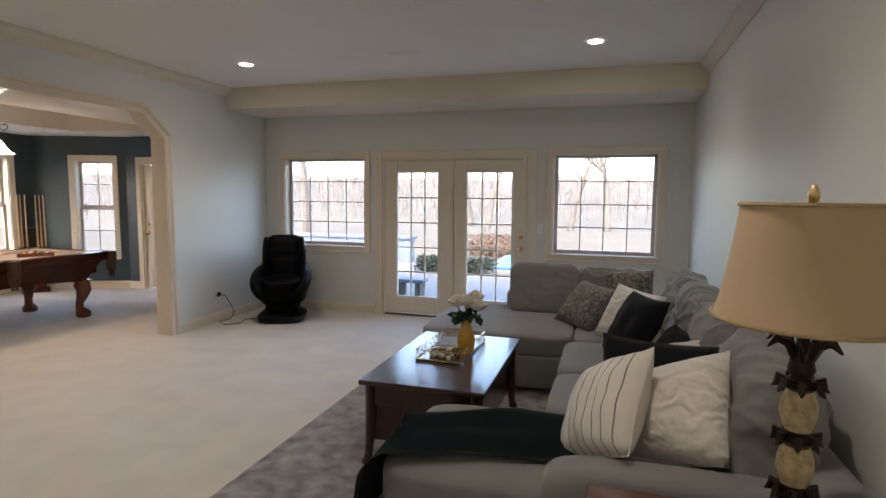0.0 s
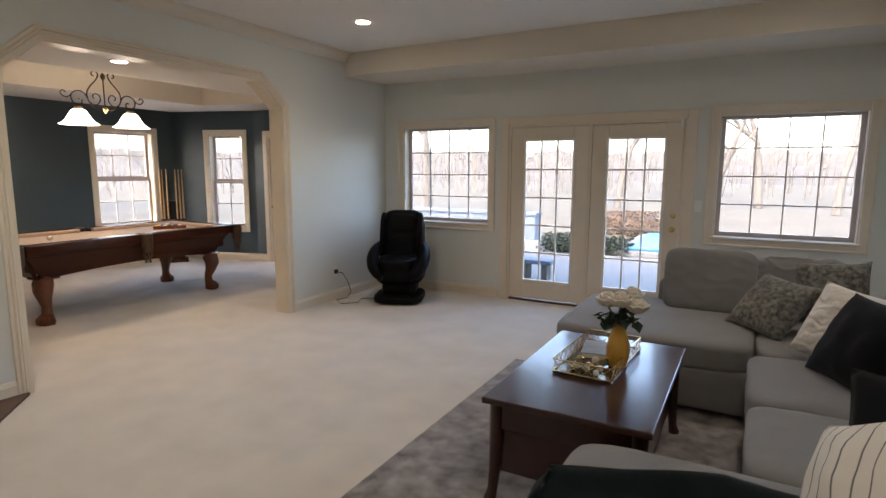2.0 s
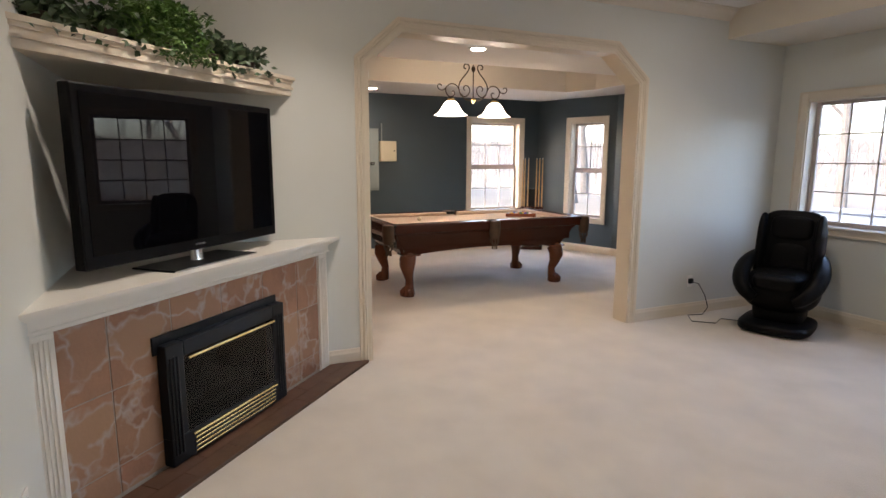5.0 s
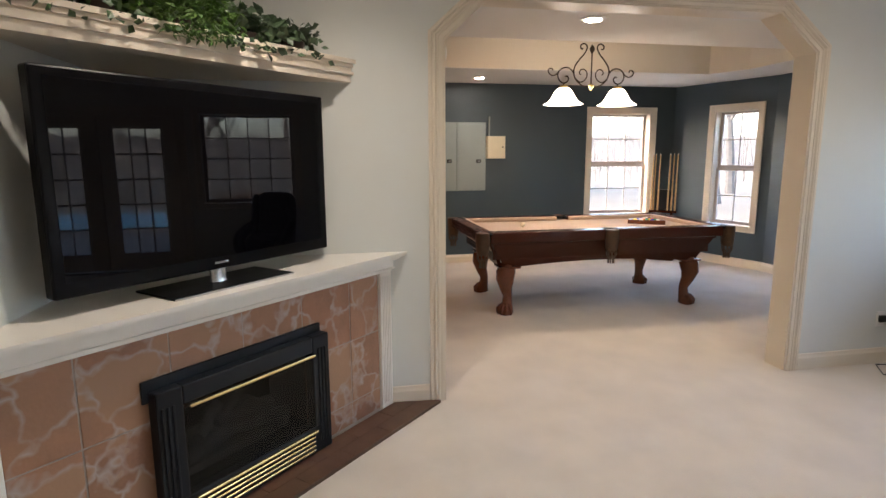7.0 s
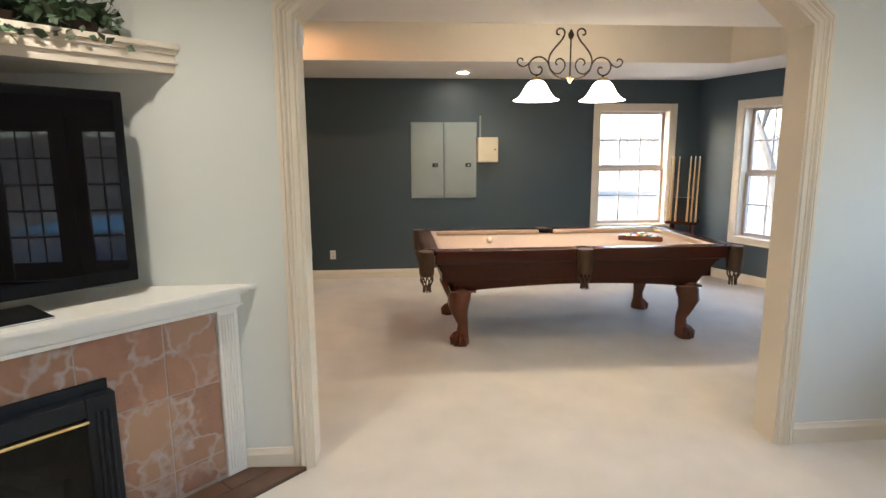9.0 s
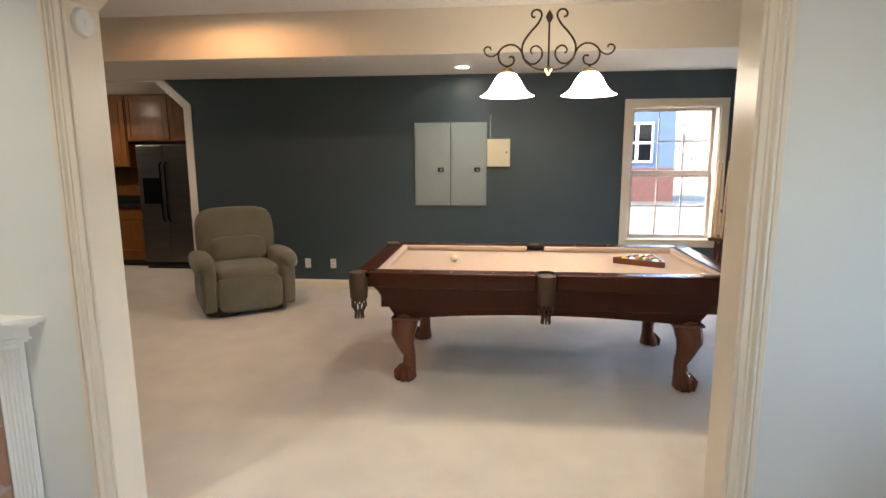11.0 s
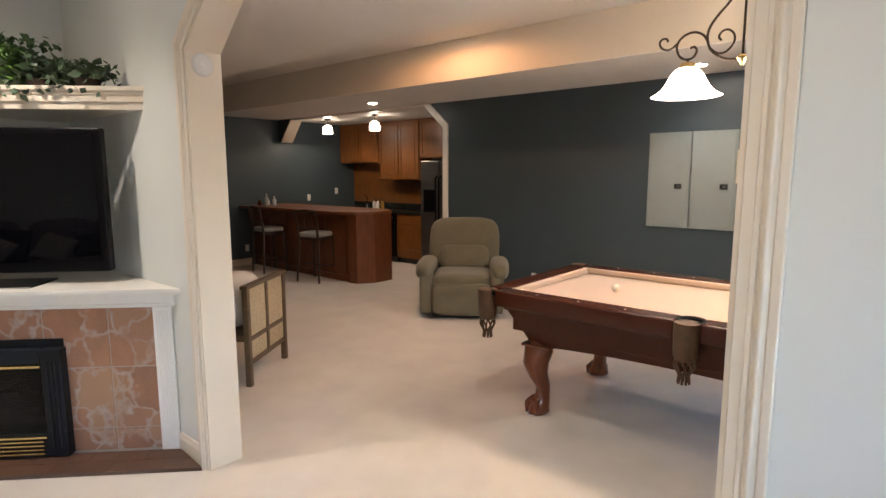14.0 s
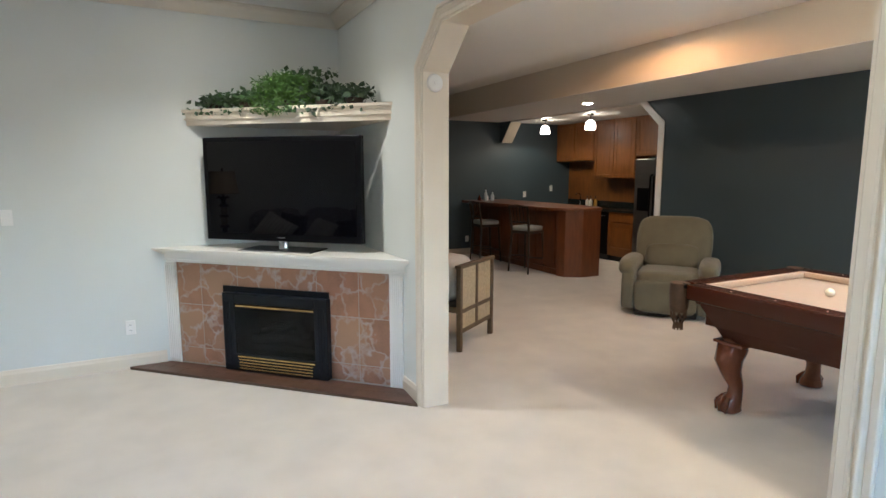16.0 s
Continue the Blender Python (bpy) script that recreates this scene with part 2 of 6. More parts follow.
# ---- walls ----
W_L = (-3.72, -2.50, 0.90, 2.10)
W_R = (-0.01, 1.19, 0.90, 2.11)
DOORS = (-2.24, -0.30, 0.0, 2.08)
structure("wall_north", wall_with_holes("y", YF, YFO, XP, XR + 0.2, 0, CEIL, [W_L, DOORS, W_R]), M_WALL, "pale grey painted wall with windows and glazed doors", "wall")
structure("wall_east", box((XR, -2.0, 0), (XR + 0.2, YF, CEIL)), M_WALL, "pale grey painted wall beside the sofa", "wall")
structure("wall_south", box((XL, YB - 0.2, 0), (-0.6, YB, CEIL)), M_WALL, "pale grey painted wall beside the fireplace", "wall")
structure("wall_hall_end", box((-0.6, -2.2, 0), (XR + 0.2, -2.0, CEIL)), M_WALL, "pale grey painted end wall", "wall")
structure("wall_hall_side", box((-0.8, -2.0, 0), (-0.6, YB - 0.2, CEIL)), M_WALL, "pale grey painted side wall", "wall")

bm = bmesh.new()
add_box(bm, (XP, YB - 0.2, 0), (XL, OPEN[0][0], CEIL))
add_box(bm, (XP, OPEN[5][0], 0), (XL, YF, CEIL))
add_prism(bm, [OPEN[1], OPEN[2], OPEN[3], OPEN[4], (OPEN[4][0], CEIL), (OPEN[1][0], CEIL)], XP, XL, "x")
structure("wall_west", bm, M_WALL, "pale grey wall with a wide chamfered opening", "wall")
structure("wall_games_east", box((XP - 0.004, YS, 0), (XP, YB + 1.5, CEIL)), M_DARK, "slate blue painted wall behind the cane chair", "wall")

W_1 = (6.03, 6.97, 0.66, 2.14)
structure("wall_games_west", wall_with_holes("x", XD - 0.2, XD, 0.80, 7.52, 0, CEIL, [W_1]), M_DARK, "slate blue painted wall with the electric panels", "wall")
D_N = (-6.77, -5.92, 0.0, 2.09)
structure("wall_games_north", wall_with_holes("y", YN, YN + 0.18, -7.08, XP, 0, CEIL, [D_N]), M_DARK, "slate blue painted wall with an outside door", "wall")
structure("wall_games_closing", box((XP, YFO, 0), (XP + 0.1, YN + 0.18, CEIL)), M_DARK, "plain slate blue return wall", "wall")
structure("wall_bar_south", box((XK, YS - 0.2, 0), (XP, YS, CEIL)), M_DARK, "slate blue painted wall beside the bar", "wall")
structure("wall_bar_west", box((XK - 0.2, YS - 0.2, 0), (XK, 1.0, LOW)), M_DARK, "slate blue painted wall behind the kitchen cabinets", "wall")
structure("wall_bar_north", box((XK, 0.82, 0), (XD - 0.2, 1.0, LOW)), M_DARK, "slate blue painted wall beside the refrigerator", "wall")

# the slanted bay wall, built along its own axis
BA, BB = Vector((*BAY[0], 0)), Vector((*BAY[1], 0))
BAY_LEN = (BB - BA).length
BAY_POSE = Matrix.Translation(BA) @ Matrix.Rotation(math.atan2(BB.y - BA.y, BB.x - BA.x), 4, 'Z')
W_2 = (0.67, 1.29, 0.57, 2.13)
ob = structure("wall_bay", wall_with_holes("y", 0.0, 0.2, -0.02, BAY_LEN + 0.05, 0, CEIL, [W_2]), M_DARK, "slate blue painted slanted bay wall", "wall")
ob.matrix_basis = BAY_POSE


def sweep_strip(bm, path, a, b, x0, x1):
    """A flat moulding along an open outline of (y, z) points, from offset a to b outside it, between x0 and x1."""
    pts = [Vector(p) for p in path]
    def offset(d):
        out = []
        for i, p in enumerate(pts):
            dirs = []
            if i > 0:
                dirs.append((p - pts[i - 1]).normalized())
            if i < len(pts) - 1:
                dirs.append((pts[i + 1] - p).normalized())
            normals = [Vector((-q.y, q.x)) for q in dirs]
            n = sum(normals, Vector((0, 0))).normalized()
            out.append(p + n * d / max(0.3, n.dot(normals[0])))
        return out
    inner, outer = offset(a), offset(b)
    rows = []
    for p, q in zip(inner, outer):
        rows.append([bm.verts.new((x, *r)) for x, r in ((x0, p), (x1, p), (x1, q), (x0, q))])
    fs = []
    for r, s in zip(rows, rows[1:]):
        for k in range(4):
            fs.append(bm.faces.new((r[k], r[(k + 1) % 4], s[(k + 1) % 4], s[k])))
    fs += [bm.faces.new(rows[0]), bm.faces.new(list(reversed(rows[-1])))]
    bmesh.ops.recalc_face_normals(bm, faces=fs)


def sweep_profile(bm, path, profile, face, out):
    """A moulded profile of (offset outside the outline, height above the face), swept along an open outline of (y, z) points."""
    pts = [Vector(p) for p in path]
    rows = []
    for i, p in enumerate(pts):
        dirs = []
        if i > 0:
            dirs.append((p - pts[i - 1]).normalized())
        if i < len(pts) - 1:
            dirs.append((pts[i + 1] - p).normalized())
        normals = [Vector((-q.y, q.x)) for q in dirs]
        n = sum(normals, Vector((0, 0))).normalized()
        n = n / max(0.3, n.dot(normals[0]))
        rows.append([bm.verts.new((face + out * h, *(p + n * d))) for d, h in profile])
    fs = []
    k = len(profile)
    for r, q in zip(rows, rows[1:]):
        for a in range(k):
            fs.append(bm.faces.new((r[a], r[(a + 1) % k], q[(a + 1) % k], q[a])))
    fs += [bm.faces.new(rows[0]), bm.faces.new(list(reversed(rows[-1])))]
    bmesh.ops.recalc_face_normals(bm, faces=fs)


FLUTED = [(0.0, 0.0), (0.0, 0.010), (0.003, 0.013), (0.026, 0.013), (0.029, 0.018), (0.037, 0.019), (0.040, 0.012)]
FLUTED += [(0.042 + 0.024 * q / 8, 0.012 + 0.012 * math.sin(math.pi * q / 8)) for q in range(1, 8)]
FLUTED += [(0.067, 0.012), (0.070, 0.017), (0.086, 0.018), (0.089, 0.015), (0.089, 0.0)]


def casing(name, path, face, out):
    bm = bmesh.new()
    sweep_profile(bm, path, FLUTED, face, out)
    return structure(name, bm, M_TRIM, "cream fluted casing round the wide opening", "trim")


casing("trim_opening_living", OPEN, XL, 1)
casing("trim_opening_games", OPEN, XP, -1)
bm = bmesh.new()
sweep_strip(bm, OPEN, -0.012, 0.0, XP - 0.004, XL + 0.004)
structure("trim_opening_lining", bm, M_TRIM, "glossy cream lining of the wide opening", "trim")

# bar opening: right-hand casing with a chamfered corner, beam and left bracket
BARWAY = [(0.80, 0.0), (0.80, 2.20), (0.46, LOW - 0.02)]
bm = bmesh.new()
add_prism(bm, [(0.80, 2.20), (0.80, LOW), (0.46, LOW)], XD - 0.2, XD, "x")
structure("wall_bar_chamfer", bm, M_DARK, "slate blue chamfered corner of the bar opening", "wall")
bm = bmesh.new()
sweep_strip(bm, list(reversed(BARWAY)), -0.012, 0.075, XD + 0.001, XD + 0.02)
sweep_strip(bm, list(reversed(BARWAY)), -0.02, 0.0, XD - 0.2, XD + 0.001)
structure("trim_bar_opening", bm, M_WHITE, "off-white casing with a chamfered corner", "trim")
bm = bmesh.new()
add_prism(bm, [(YS, 2.14), (YS + 0.10, 2.14), (YS + 0.42, LOW), (YS, LOW)], XD - 0.2, XD, "x")
structure("wall_bar_bracket", bm, M_DARK, "slate blue chamfered bracket at the bar opening", "wall")
bm = bmesh.new()
add_prism(bm, [(YS + 0.10, 2.14), (YS + 0.115, 2.13), (YS + 0.445, LOW), (YS + 0.42, LOW)], XD - 0.21, XD + 0.02, "x")
structure("trim_bar_bracket", bm, M_TRIM, "off-white facing on the chamfered bracket", "trim")
structure("trim_bar_beam", box((XD - 0.2, YS + 0.42, LOW - 0.03), (XD + 0.01, 0.46, LOW - 0.007)), M_WHITE, "off-white strip under the bar opening", "trim")

# ---- crown and baseboards ----


def moulding(name, p, q, profile, material, label, category="trim"):
    """A moulding from p to q along a wall; profile points are (out from the wall, height). The wall is on the right hand."""
    p, q = Vector((*p, 0)), Vector((*q, 0))
    d = (q - p).normalized()
    n = Vector((-d.y, d.x, 0))
    bm = bmesh.new()
    a = [bm.verts.new(p + n * o + Vector((0, 0, z))) for o, z in profile]
    b = [bm.verts.new(q + n * o + Vector((0, 0, z))) for o, z in profile]
    k = len(profile)
    fs = [bm.faces.new(a), bm.faces.new(list(reversed(b)))]
    fs += [bm.faces.new((a[i], b[i], b[(i + 1) % k], a[(i + 1) % k])) for i in range(k)]
    bmesh.ops.recalc_face_normals(bm, faces=fs)
    return structure(name, bm, material, label, category)


CROWN = [(0.0, CEIL), (0.0, CEIL - 0.10), (0.012, CEIL - 0.10), (0.02, CEIL - 0.085), (0.05, CEIL - 0.05), (0.078, CEIL - 0.028), (0.085, CEIL - 0.012), (0.095, CEIL - 0.012), (0.095, CEIL)]
BASE = [(0.0, 0.0), (0.016, 0.0), (0.016, 0.085), (0.011, 0.098), (0.007, 0.115), (0.0, 0.118)]
moulding("trim_crown_west", (XL, 6.49), (XL, YB), CROWN, M_CREAM, "cream crown moulding at the ceiling")
moulding("trim_crown_south", (XL, YB), (-0.6, YB), CROWN, M_CREAM, "cream crown moulding at the ceiling")
moulding("trim_crown_east", (XR, -2.0), (XR, 6.49), CROWN, M_CREAM, "cream crown moulding at the ceiling")
moulding("baseboard_north_a", (-2.36, YF), (XL, YF), BASE, M_TRIM, "off-white baseboard along the carpet", "baseboard")
moulding("baseboard_north_b", (XR, YF), (-0.18, YF), BASE, M_TRIM, "off-white baseboard along the carpet", "baseboard")
moulding("baseboard_west_a", (XL, YF), (XL, 5.539), BASE, M_TRIM, "off-white baseboard along the carpet", "baseboard")
moulding("baseboard_west_b", (XL, 2.852), (XL, 2.61), BASE, M_TRIM, "off-white baseboard along the carpet", "baseboard")
moulding("baseboard_south", (-2.50, YB), (-0.6, YB), BASE, M_TRIM, "off-white baseboard along the carpet", "baseboard")
moulding("baseboard_east", (XR, -2.0), (XR, YF), BASE, M_TRIM, "off-white baseboard along the carpet", "baseboard")
moulding("baseboard_games_west", (XD, 7.36), (XD, 0.89), BASE, M_TRIM, "off-white baseboard along the carpet", "baseboard")
moulding("baseboard_bay", BAY[1], BAY[0], BASE, M_TRIM, "off-white baseboard along the carpet", "baseboard")
moulding("baseboard_games_north_a", (-6.87, YN), (-7.08, YN), BASE, M_TRIM, "off-white baseboard along the carpet", "baseboard")
moulding("baseboard_games_north_b", (XP, YN), (-5.82, YN), BASE, M_TRIM, "off-white baseboard along the carpet", "baseboard")
moulding("baseboard_bar_south", (-7.86, YS), (XP, YS), BASE, M_TRIM, "off-white baseboard along the carpet", "baseboard")
moulding("baseboard_games_east", (XP - 0.004, YS), (XP - 0.004, 2.852), BASE, M_TRIM, "off-white baseboard along the carpet", "baseboard")

# ---- windows and outside doors ----


def window_unit(name, m, hole, depth, cols, rows, sashes, label, muntin=0.013):
    """A window in a hole (a, b, bottom, top) of a wall whose room face is local y = 0 and whose outside is +y."""
    a, b, z0, z1 = hole
    w = thing(name, m, label, "window", kind="structure")
    bm = bmesh.new()
    cw = 0.085
    add_box(bm, (a - cw, -0.018, z0 - cw), (a, -0.001, z1 + cw), 0.004)
    add_box(bm, (b, -0.018, z0 - cw), (b + cw, -0.001, z1 + cw), 0.004)
    add_box(bm, (a, -0.018, z1), (b, -0.001, z1 + cw), 0.004)
    add_box(bm, (a, -0.018, z0 - cw), (b, -0.001, z0 - 0.018), 0.004)
    for q in (a - cw, b + cw - 0.018):
        add_box(bm, (q, -0.026, z0 - cw), (q + 0.018, -0.018, z1 + cw), 0.004)
    add_box(bm, (a - cw + 0.018, -0.026, z1 + cw - 0.018), (b + cw - 0.018, -0.018, z1 + cw), 0.004)
    add_box(bm, (a - cw + 0.018, -0.026, z0 - cw), (b + cw - 0.018, -0.018, z0 - cw + 0.018), 0.004)
    part("casing", bm, M_TRIM, w)
    part("window_sill", box((a - 0.02, -0.04, z0 - 0.018), (b + 0.02, depth, z0 + 0.004), 0.006), M_TRIM, w)
    bm = bmesh.new()
    for q in ((a, a + 0.012), (b - 0.012, b)):
        add_box(bm, (q[0], 0.0, z0 + 0.004), (q[1], depth, z1))
    add_box(bm, (a + 0.012, 0.0, z1 - 0.012), (b - 0.012, depth, z1))
    part("lining", bm, M_TRIM, w)
    f = 0.042
    a, b, z0, z1 = a + 0.012, b - 0.012, z0 + 0.004, z1 - 0.012
    for k in range(sashes):
        h = (z1 - z0) / sashes
        s0, s1 = z0 + k * h, z0 + (k + 1) * h
        y = depth - 0.045 - (0.0 if k == 0 else -0.035)
        bm = bmesh.new()
        add_box(bm, (a, y, s0), (a + f, y + 0.032, s1), 0.004)
        add_box(bm, (b - f, y, s0), (b, y + 0.032, s1), 0.004)
        add_box(bm, (a + f, y, s0), (b - f, y + 0.032, s0 + f), 0.004)
        add_box(bm, (a + f, y, s1 - f * 0.8), (b - f, y + 0.032, s1), 0.004)
        frame_ob = part("window_frame", bm, M_SASH, w)
        gx = (b - a - 2 * f)
        gz = (h - 1.8 * f)
        rr = rows // sashes
        for c in range(1, cols):
            x = a + f + gx * c / cols
            part("muntin", box((x - muntin / 2, y + 0.008, s0 + f), (x + muntin / 2, y + 0.024, s1 - 0.8 * f)), M_SASH, frame_ob)
        for r in range(1, rr):
            z = s0 + f + gz * r / rr
            part("muntin", box((a + f, y + 0.009, z - muntin / 2), (b - f, y + 0.023, z + muntin / 2)), M_SASH, frame_ob)
        pane = part("pane", box((a + f - 0.004, y + 0.014, s0 + f - 0.004), (b - f + 0.004, y + 0.018, s1 - 0.8 * f + 0.004)), M_GLASS, frame_ob)
        pane.visible_shadow = False
    return w


M_SASH = mat("sash_taupe", (0.52, 0.45, 0.42), 0.4, vary=0.05, bump=0.02)
NORTH = Matrix.Translation((0, YF, 0))
window_unit("window_1", NORTH, W_L, 0.15, 4, 4, 1, "cream-cased window with a sixteen-light grid")
window_unit("window_2", NORTH, W_R, 0.15, 4, 4, 1, "cream-cased window with a sixteen-light grid above the sofa")
WEST = Matrix.Translation((XD, 0, 0)) @ Matrix.Rotation(radians(90), 4, 'Z')
window_unit("window_3", WEST, (W_1[0], W_1[1], W_1[2], W_1[3]), 0.13, 3, 4, 2, "cream-cased double-hung window in the slate wall")
window_unit("window_4", BAY_POSE, W_2, 0.13, 2, 4, 2, "cream-cased double-hung window in the bay")


def glazed_door(name, m, width, height, hinge_left, label, cols=3, rows=5, handle=True):
    """A glazed door leaf: its room face is local y = 0, from x = 0 to its width."""
    d = thing(name, m, label, "door", kind="structure")
    st, bot, top = 0.175, 0.24, 0.155
    bm = bmesh.new()
    add_box(bm, (0, 0, 0.012), (st, 0.044, height), 0.004)
    add_box(bm, (width - st, 0, 0.012), (width, 0.044, height), 0.004)
    add_box(bm, (st, 0, 0.012), (width - st, 0.044, bot), 0.004)
    add_box(bm, (st, 0, height - top), (width - st, 0.044, height), 0.004)
    leaf = part("leaf", bm, M_TRIM, d)
    bm = bmesh.new()
    for lo, hi in (((st - 0.022, -0.012, bot - 0.022), (st + 0.006, 0.0, height - top + 0.022)), ((width - st - 0.006, -0.012, bot - 0.022), (width - st + 0.022, 0.0, height - top + 0.022)),
                   ((st + 0.006, -0.012, bot - 0.022), (width - st - 0.006, 0.0, bot + 0.006)), ((st + 0.006, -0.012, height - top - 0.006), (width - st - 0.006, 0.0, height - top + 0.022))):
        add_box(bm, lo, hi, 0.005)
    part("glazing_bead", bm, M_WHITE, d)
    gx, gz = width - 2 * st, height - top - bot
    for c in range(1, cols):
        x = st + gx * c / cols
        part("muntin", box((x - 0.009, 0.012, bot), (x + 0.009, 0.03, height - top)), M_WHITE, d)
    for r in range(1, rows):
        z = bot + gz * r / rows
        part("muntin", box((st, 0.013, z - 0.009), (width - st, 0.029, z + 0.009)), M_WHITE, d)
    pane = part("pane", box((st - 0.003, 0.019, bot - 0.003), (width - st + 0.003, 0.023, height - top + 0.003)), M_GLASS, d)
    pane.visible_shadow = False
    if handle:
        hx = width - 0.06 if hinge_left else 0.06
        h = part("handle", lathe([(0.026, 0), (0.028, 0.006), (0.012, 0.012), (0.011, 0.03), (0.026, 0.04), (0.029, 0.052), (0.02, 0.062), (0.0, 0.064)], 16), M_BRASS, d, "brass door knob", True, Matrix.Translation((hx, 0, 0.93)) @ Matrix.Rotation(radians(90), 4, 'X'))
        part("deadbolt", lathe([(0.024, 0), (0.026, 0.008), (0.02, 0.016), (0.0, 0.017)], 16), M_BRASS, d, "brass deadbolt rose", True, Matrix.Translation((hx, 0, 1.07)) @ Matrix.Rotation(radians(90), 4, 'X'))
    return d


M_BRASS = mat("brass", (0.75, 0.55, 0.25), 0.25, metal=1.0, vary=0.1, bump=0.02)
M_SENSOR = mat("white_plastic", (0.82, 0.80, 0.76), 0.4, vary=0.03, bump=0.0)
bm = bmesh.new()
a, b, z1 = DOORS[0], DOORS[1], DOORS[3]
cw = 0.095
add_box(bm, (a - cw, -0.02, 0), (a, -0.001, z1 + cw), 0.005)
add_box(bm, (b, -0.02, 0), (b + cw, -0.001, z1 + cw), 0.005)
add_box(bm, (a, -0.02, z1), (b, -0.001, z1 + cw), 0.005)
add_box(bm, (a, -0.001, 0.0), (a + 0.028, 0.17, z1))
add_box(bm, (b - 0.028, -0.001, 0.0), (b, 0.17, z1))
add_box(bm, (a + 0.028, -0.001, z1 - 0.024), (b - 0.028, 0.17, z1))
add_box(bm, (-1.288, -0.004, 0.03), (-1.262, 0.06, z1 - 0.024))
add_box(bm, (a + 0.028, 0.056, z1 - 0.05), (b - 0.028, 0.075, z1 - 0.024))
add_box(bm, (a + 0.028, 0.056, 0.0), (a + 0.045, 0.075, z1 - 0.05))
add_box(bm, (b - 0.045, 0.056, 0.0), (b - 0.028, 0.075, z1 - 0.05))
add_box(bm, (-1.30, 0.0605, 0.03), (-1.25, 0.075, z1 - 0.05))
ob = structure("trim_glazed_doors", bm, M_TRIM, "cream casing and frame round the glazed doors", "trim")
ob.matrix_basis = NORTH
structure("trim_threshold", box((a + 0.028, YF - 0.015, 0.0), (b - 0.028, YFO, 0.024), 0.004), mat("threshold_bronze", (0.10, 0.055, 0.03), 0.45, vary=0.2), "dark bronze door threshold", "trim")
glazed_door("door_1", Matrix.Translation((a + 0.03, YF + 0.01, 0.02)), 0.918, 2.03, True, "fixed cream glazed door with fifteen panes", handle=False)
glazed_door("door_2", Matrix.Translation((-1.26, YF + 0.01, 0.02)), 0.928, 2.03, True, "closed cream glazed door with fifteen panes")
tagged(part("door_sensor", box((-0.36, YF - 0.045, 2.0), (-0.33, YF - 0.02, 2.09), 0.004), M_SENSOR), "small white alarm contact on the door frame", "sensor")
glazed_door("door_3", Matrix.Translation((D_N[0] + 0.03, YN + 0.03, 0.01)), D_N[1] - D_N[0] - 0.06, 2.04, False, "cream outside door with a tall glazed panel", 3, 5)
bm = bmesh.new()
a, b, z1 = D_N[0], D_N[1], D_N[3]
add_box(bm, (a - cw, -0.02, 0), (a, -0.001, z1 + cw), 0.005)
add_box(bm, (b, -0.02, 0), (b + cw, -0.001, z1 + cw), 0.005)
add_box(bm, (a, -0.02, z1), (b, -0.001, z1 + cw), 0.005)
add_box(bm, (a, -0.001, 0.0), (a + 0.028, 0.17, z1))
add_box(bm, (b - 0.028, -0.001, 0.0), (b, 0.17, z1))
add_box(bm, (a + 0.028, -0.001, z1 - 0.024), (b - 0.028, 0.17, z1))
ob = structure("trim_outside_door", bm, M_TRIM, "cream casing round the outside door", "trim")
ob.matrix_basis = Matrix.Translation((0, YN, 0))

# ---- more materials ----
M_PILLOW_W = mat("pillow_cream", (0.70, 0.65, 0.58), 0.95, vary=0.10, scale=9, fine=300, bump=0.6, sheen=0.3, spec=0.1)
M_PILLOW_B = mat("pillow_charcoal", (0.011, 0.012, 0.015), 0.95, vary=0.25, fine=400, bump=0.4, sheen=0.06, spec=0.1)
M_PILLOW_G = mat("pillow_grey_tuft", (0.22, 0.215, 0.19), 0.95, vary=0.95, scale=34, fine=150, bump=1.0, sheen=0.2, spec=0.1)
M_THROW = mat("throw_dark_teal", (0.020, 0.030, 0.036), 0.98, vary=0.25, scale=8, fine=350, bump=0.6, sheen=0.12, spec=0.1)
M_RUG = mat("rug_taupe", (0.32, 0.29, 0.28), 0.98, vary=0.85, scale=9, fine=260, bump=0.8, sheen=0.4, spec=0.1)
M_SHADE = mat("lampshade_tan", (0.66, 0.49, 0.31), 0.85, vary=0.06, scale=3, fine=300, bump=0.05)
M_BRONZE = mat("lamp_bronze", (0.035, 0.022, 0.016), 0.38, metal=0.5, vary=0.4, scale=12, bump=0.1)
M_CRACKLE = mat("lamp_crackle", (0.62, 0.50, 0.28), 0.35, vary=0.5, scale=40, fine=90, bump=0.5)
M_REDWOOD = mat("side_table_red", (0.10, 0.018, 0.010), 0.25, vary=0.4, stretch=(1, 6, 6), bump=0.03, coat=0.3)
M_SCREEN = mat("tv_screen", (0.002, 0.002, 0.003), 0.02, vary=0.0, bump=0.0, spec=0.22)
M_PLASTIC = mat("gloss_black", (0.004, 0.004, 0.005), 0.3, vary=0.1, bump=0.0, spec=0.12)
M_SILVER = mat("silver", (0.55, 0.56, 0.58), 0.2, metal=1.0, vary=0.05, bump=0.0)
M_TILE = mat("terracotta_slate_tile", (0.27, 0.125, 0.07), 0.42, vary=0.45, scale=9, fine=60, bump=0.25, island=0.5)
M_HEARTH = mat("hearth_tile_brown", (0.105, 0.055, 0.036), 0.4, vary=0.35, scale=9, fine=70, bump=0.2, island=0.4)
M_GROUT2 = mat("hearth_grout_brown", (0.10, 0.065, 0.045), 0.9, vary=0.2, scale=14, fine=200, bump=0.3)
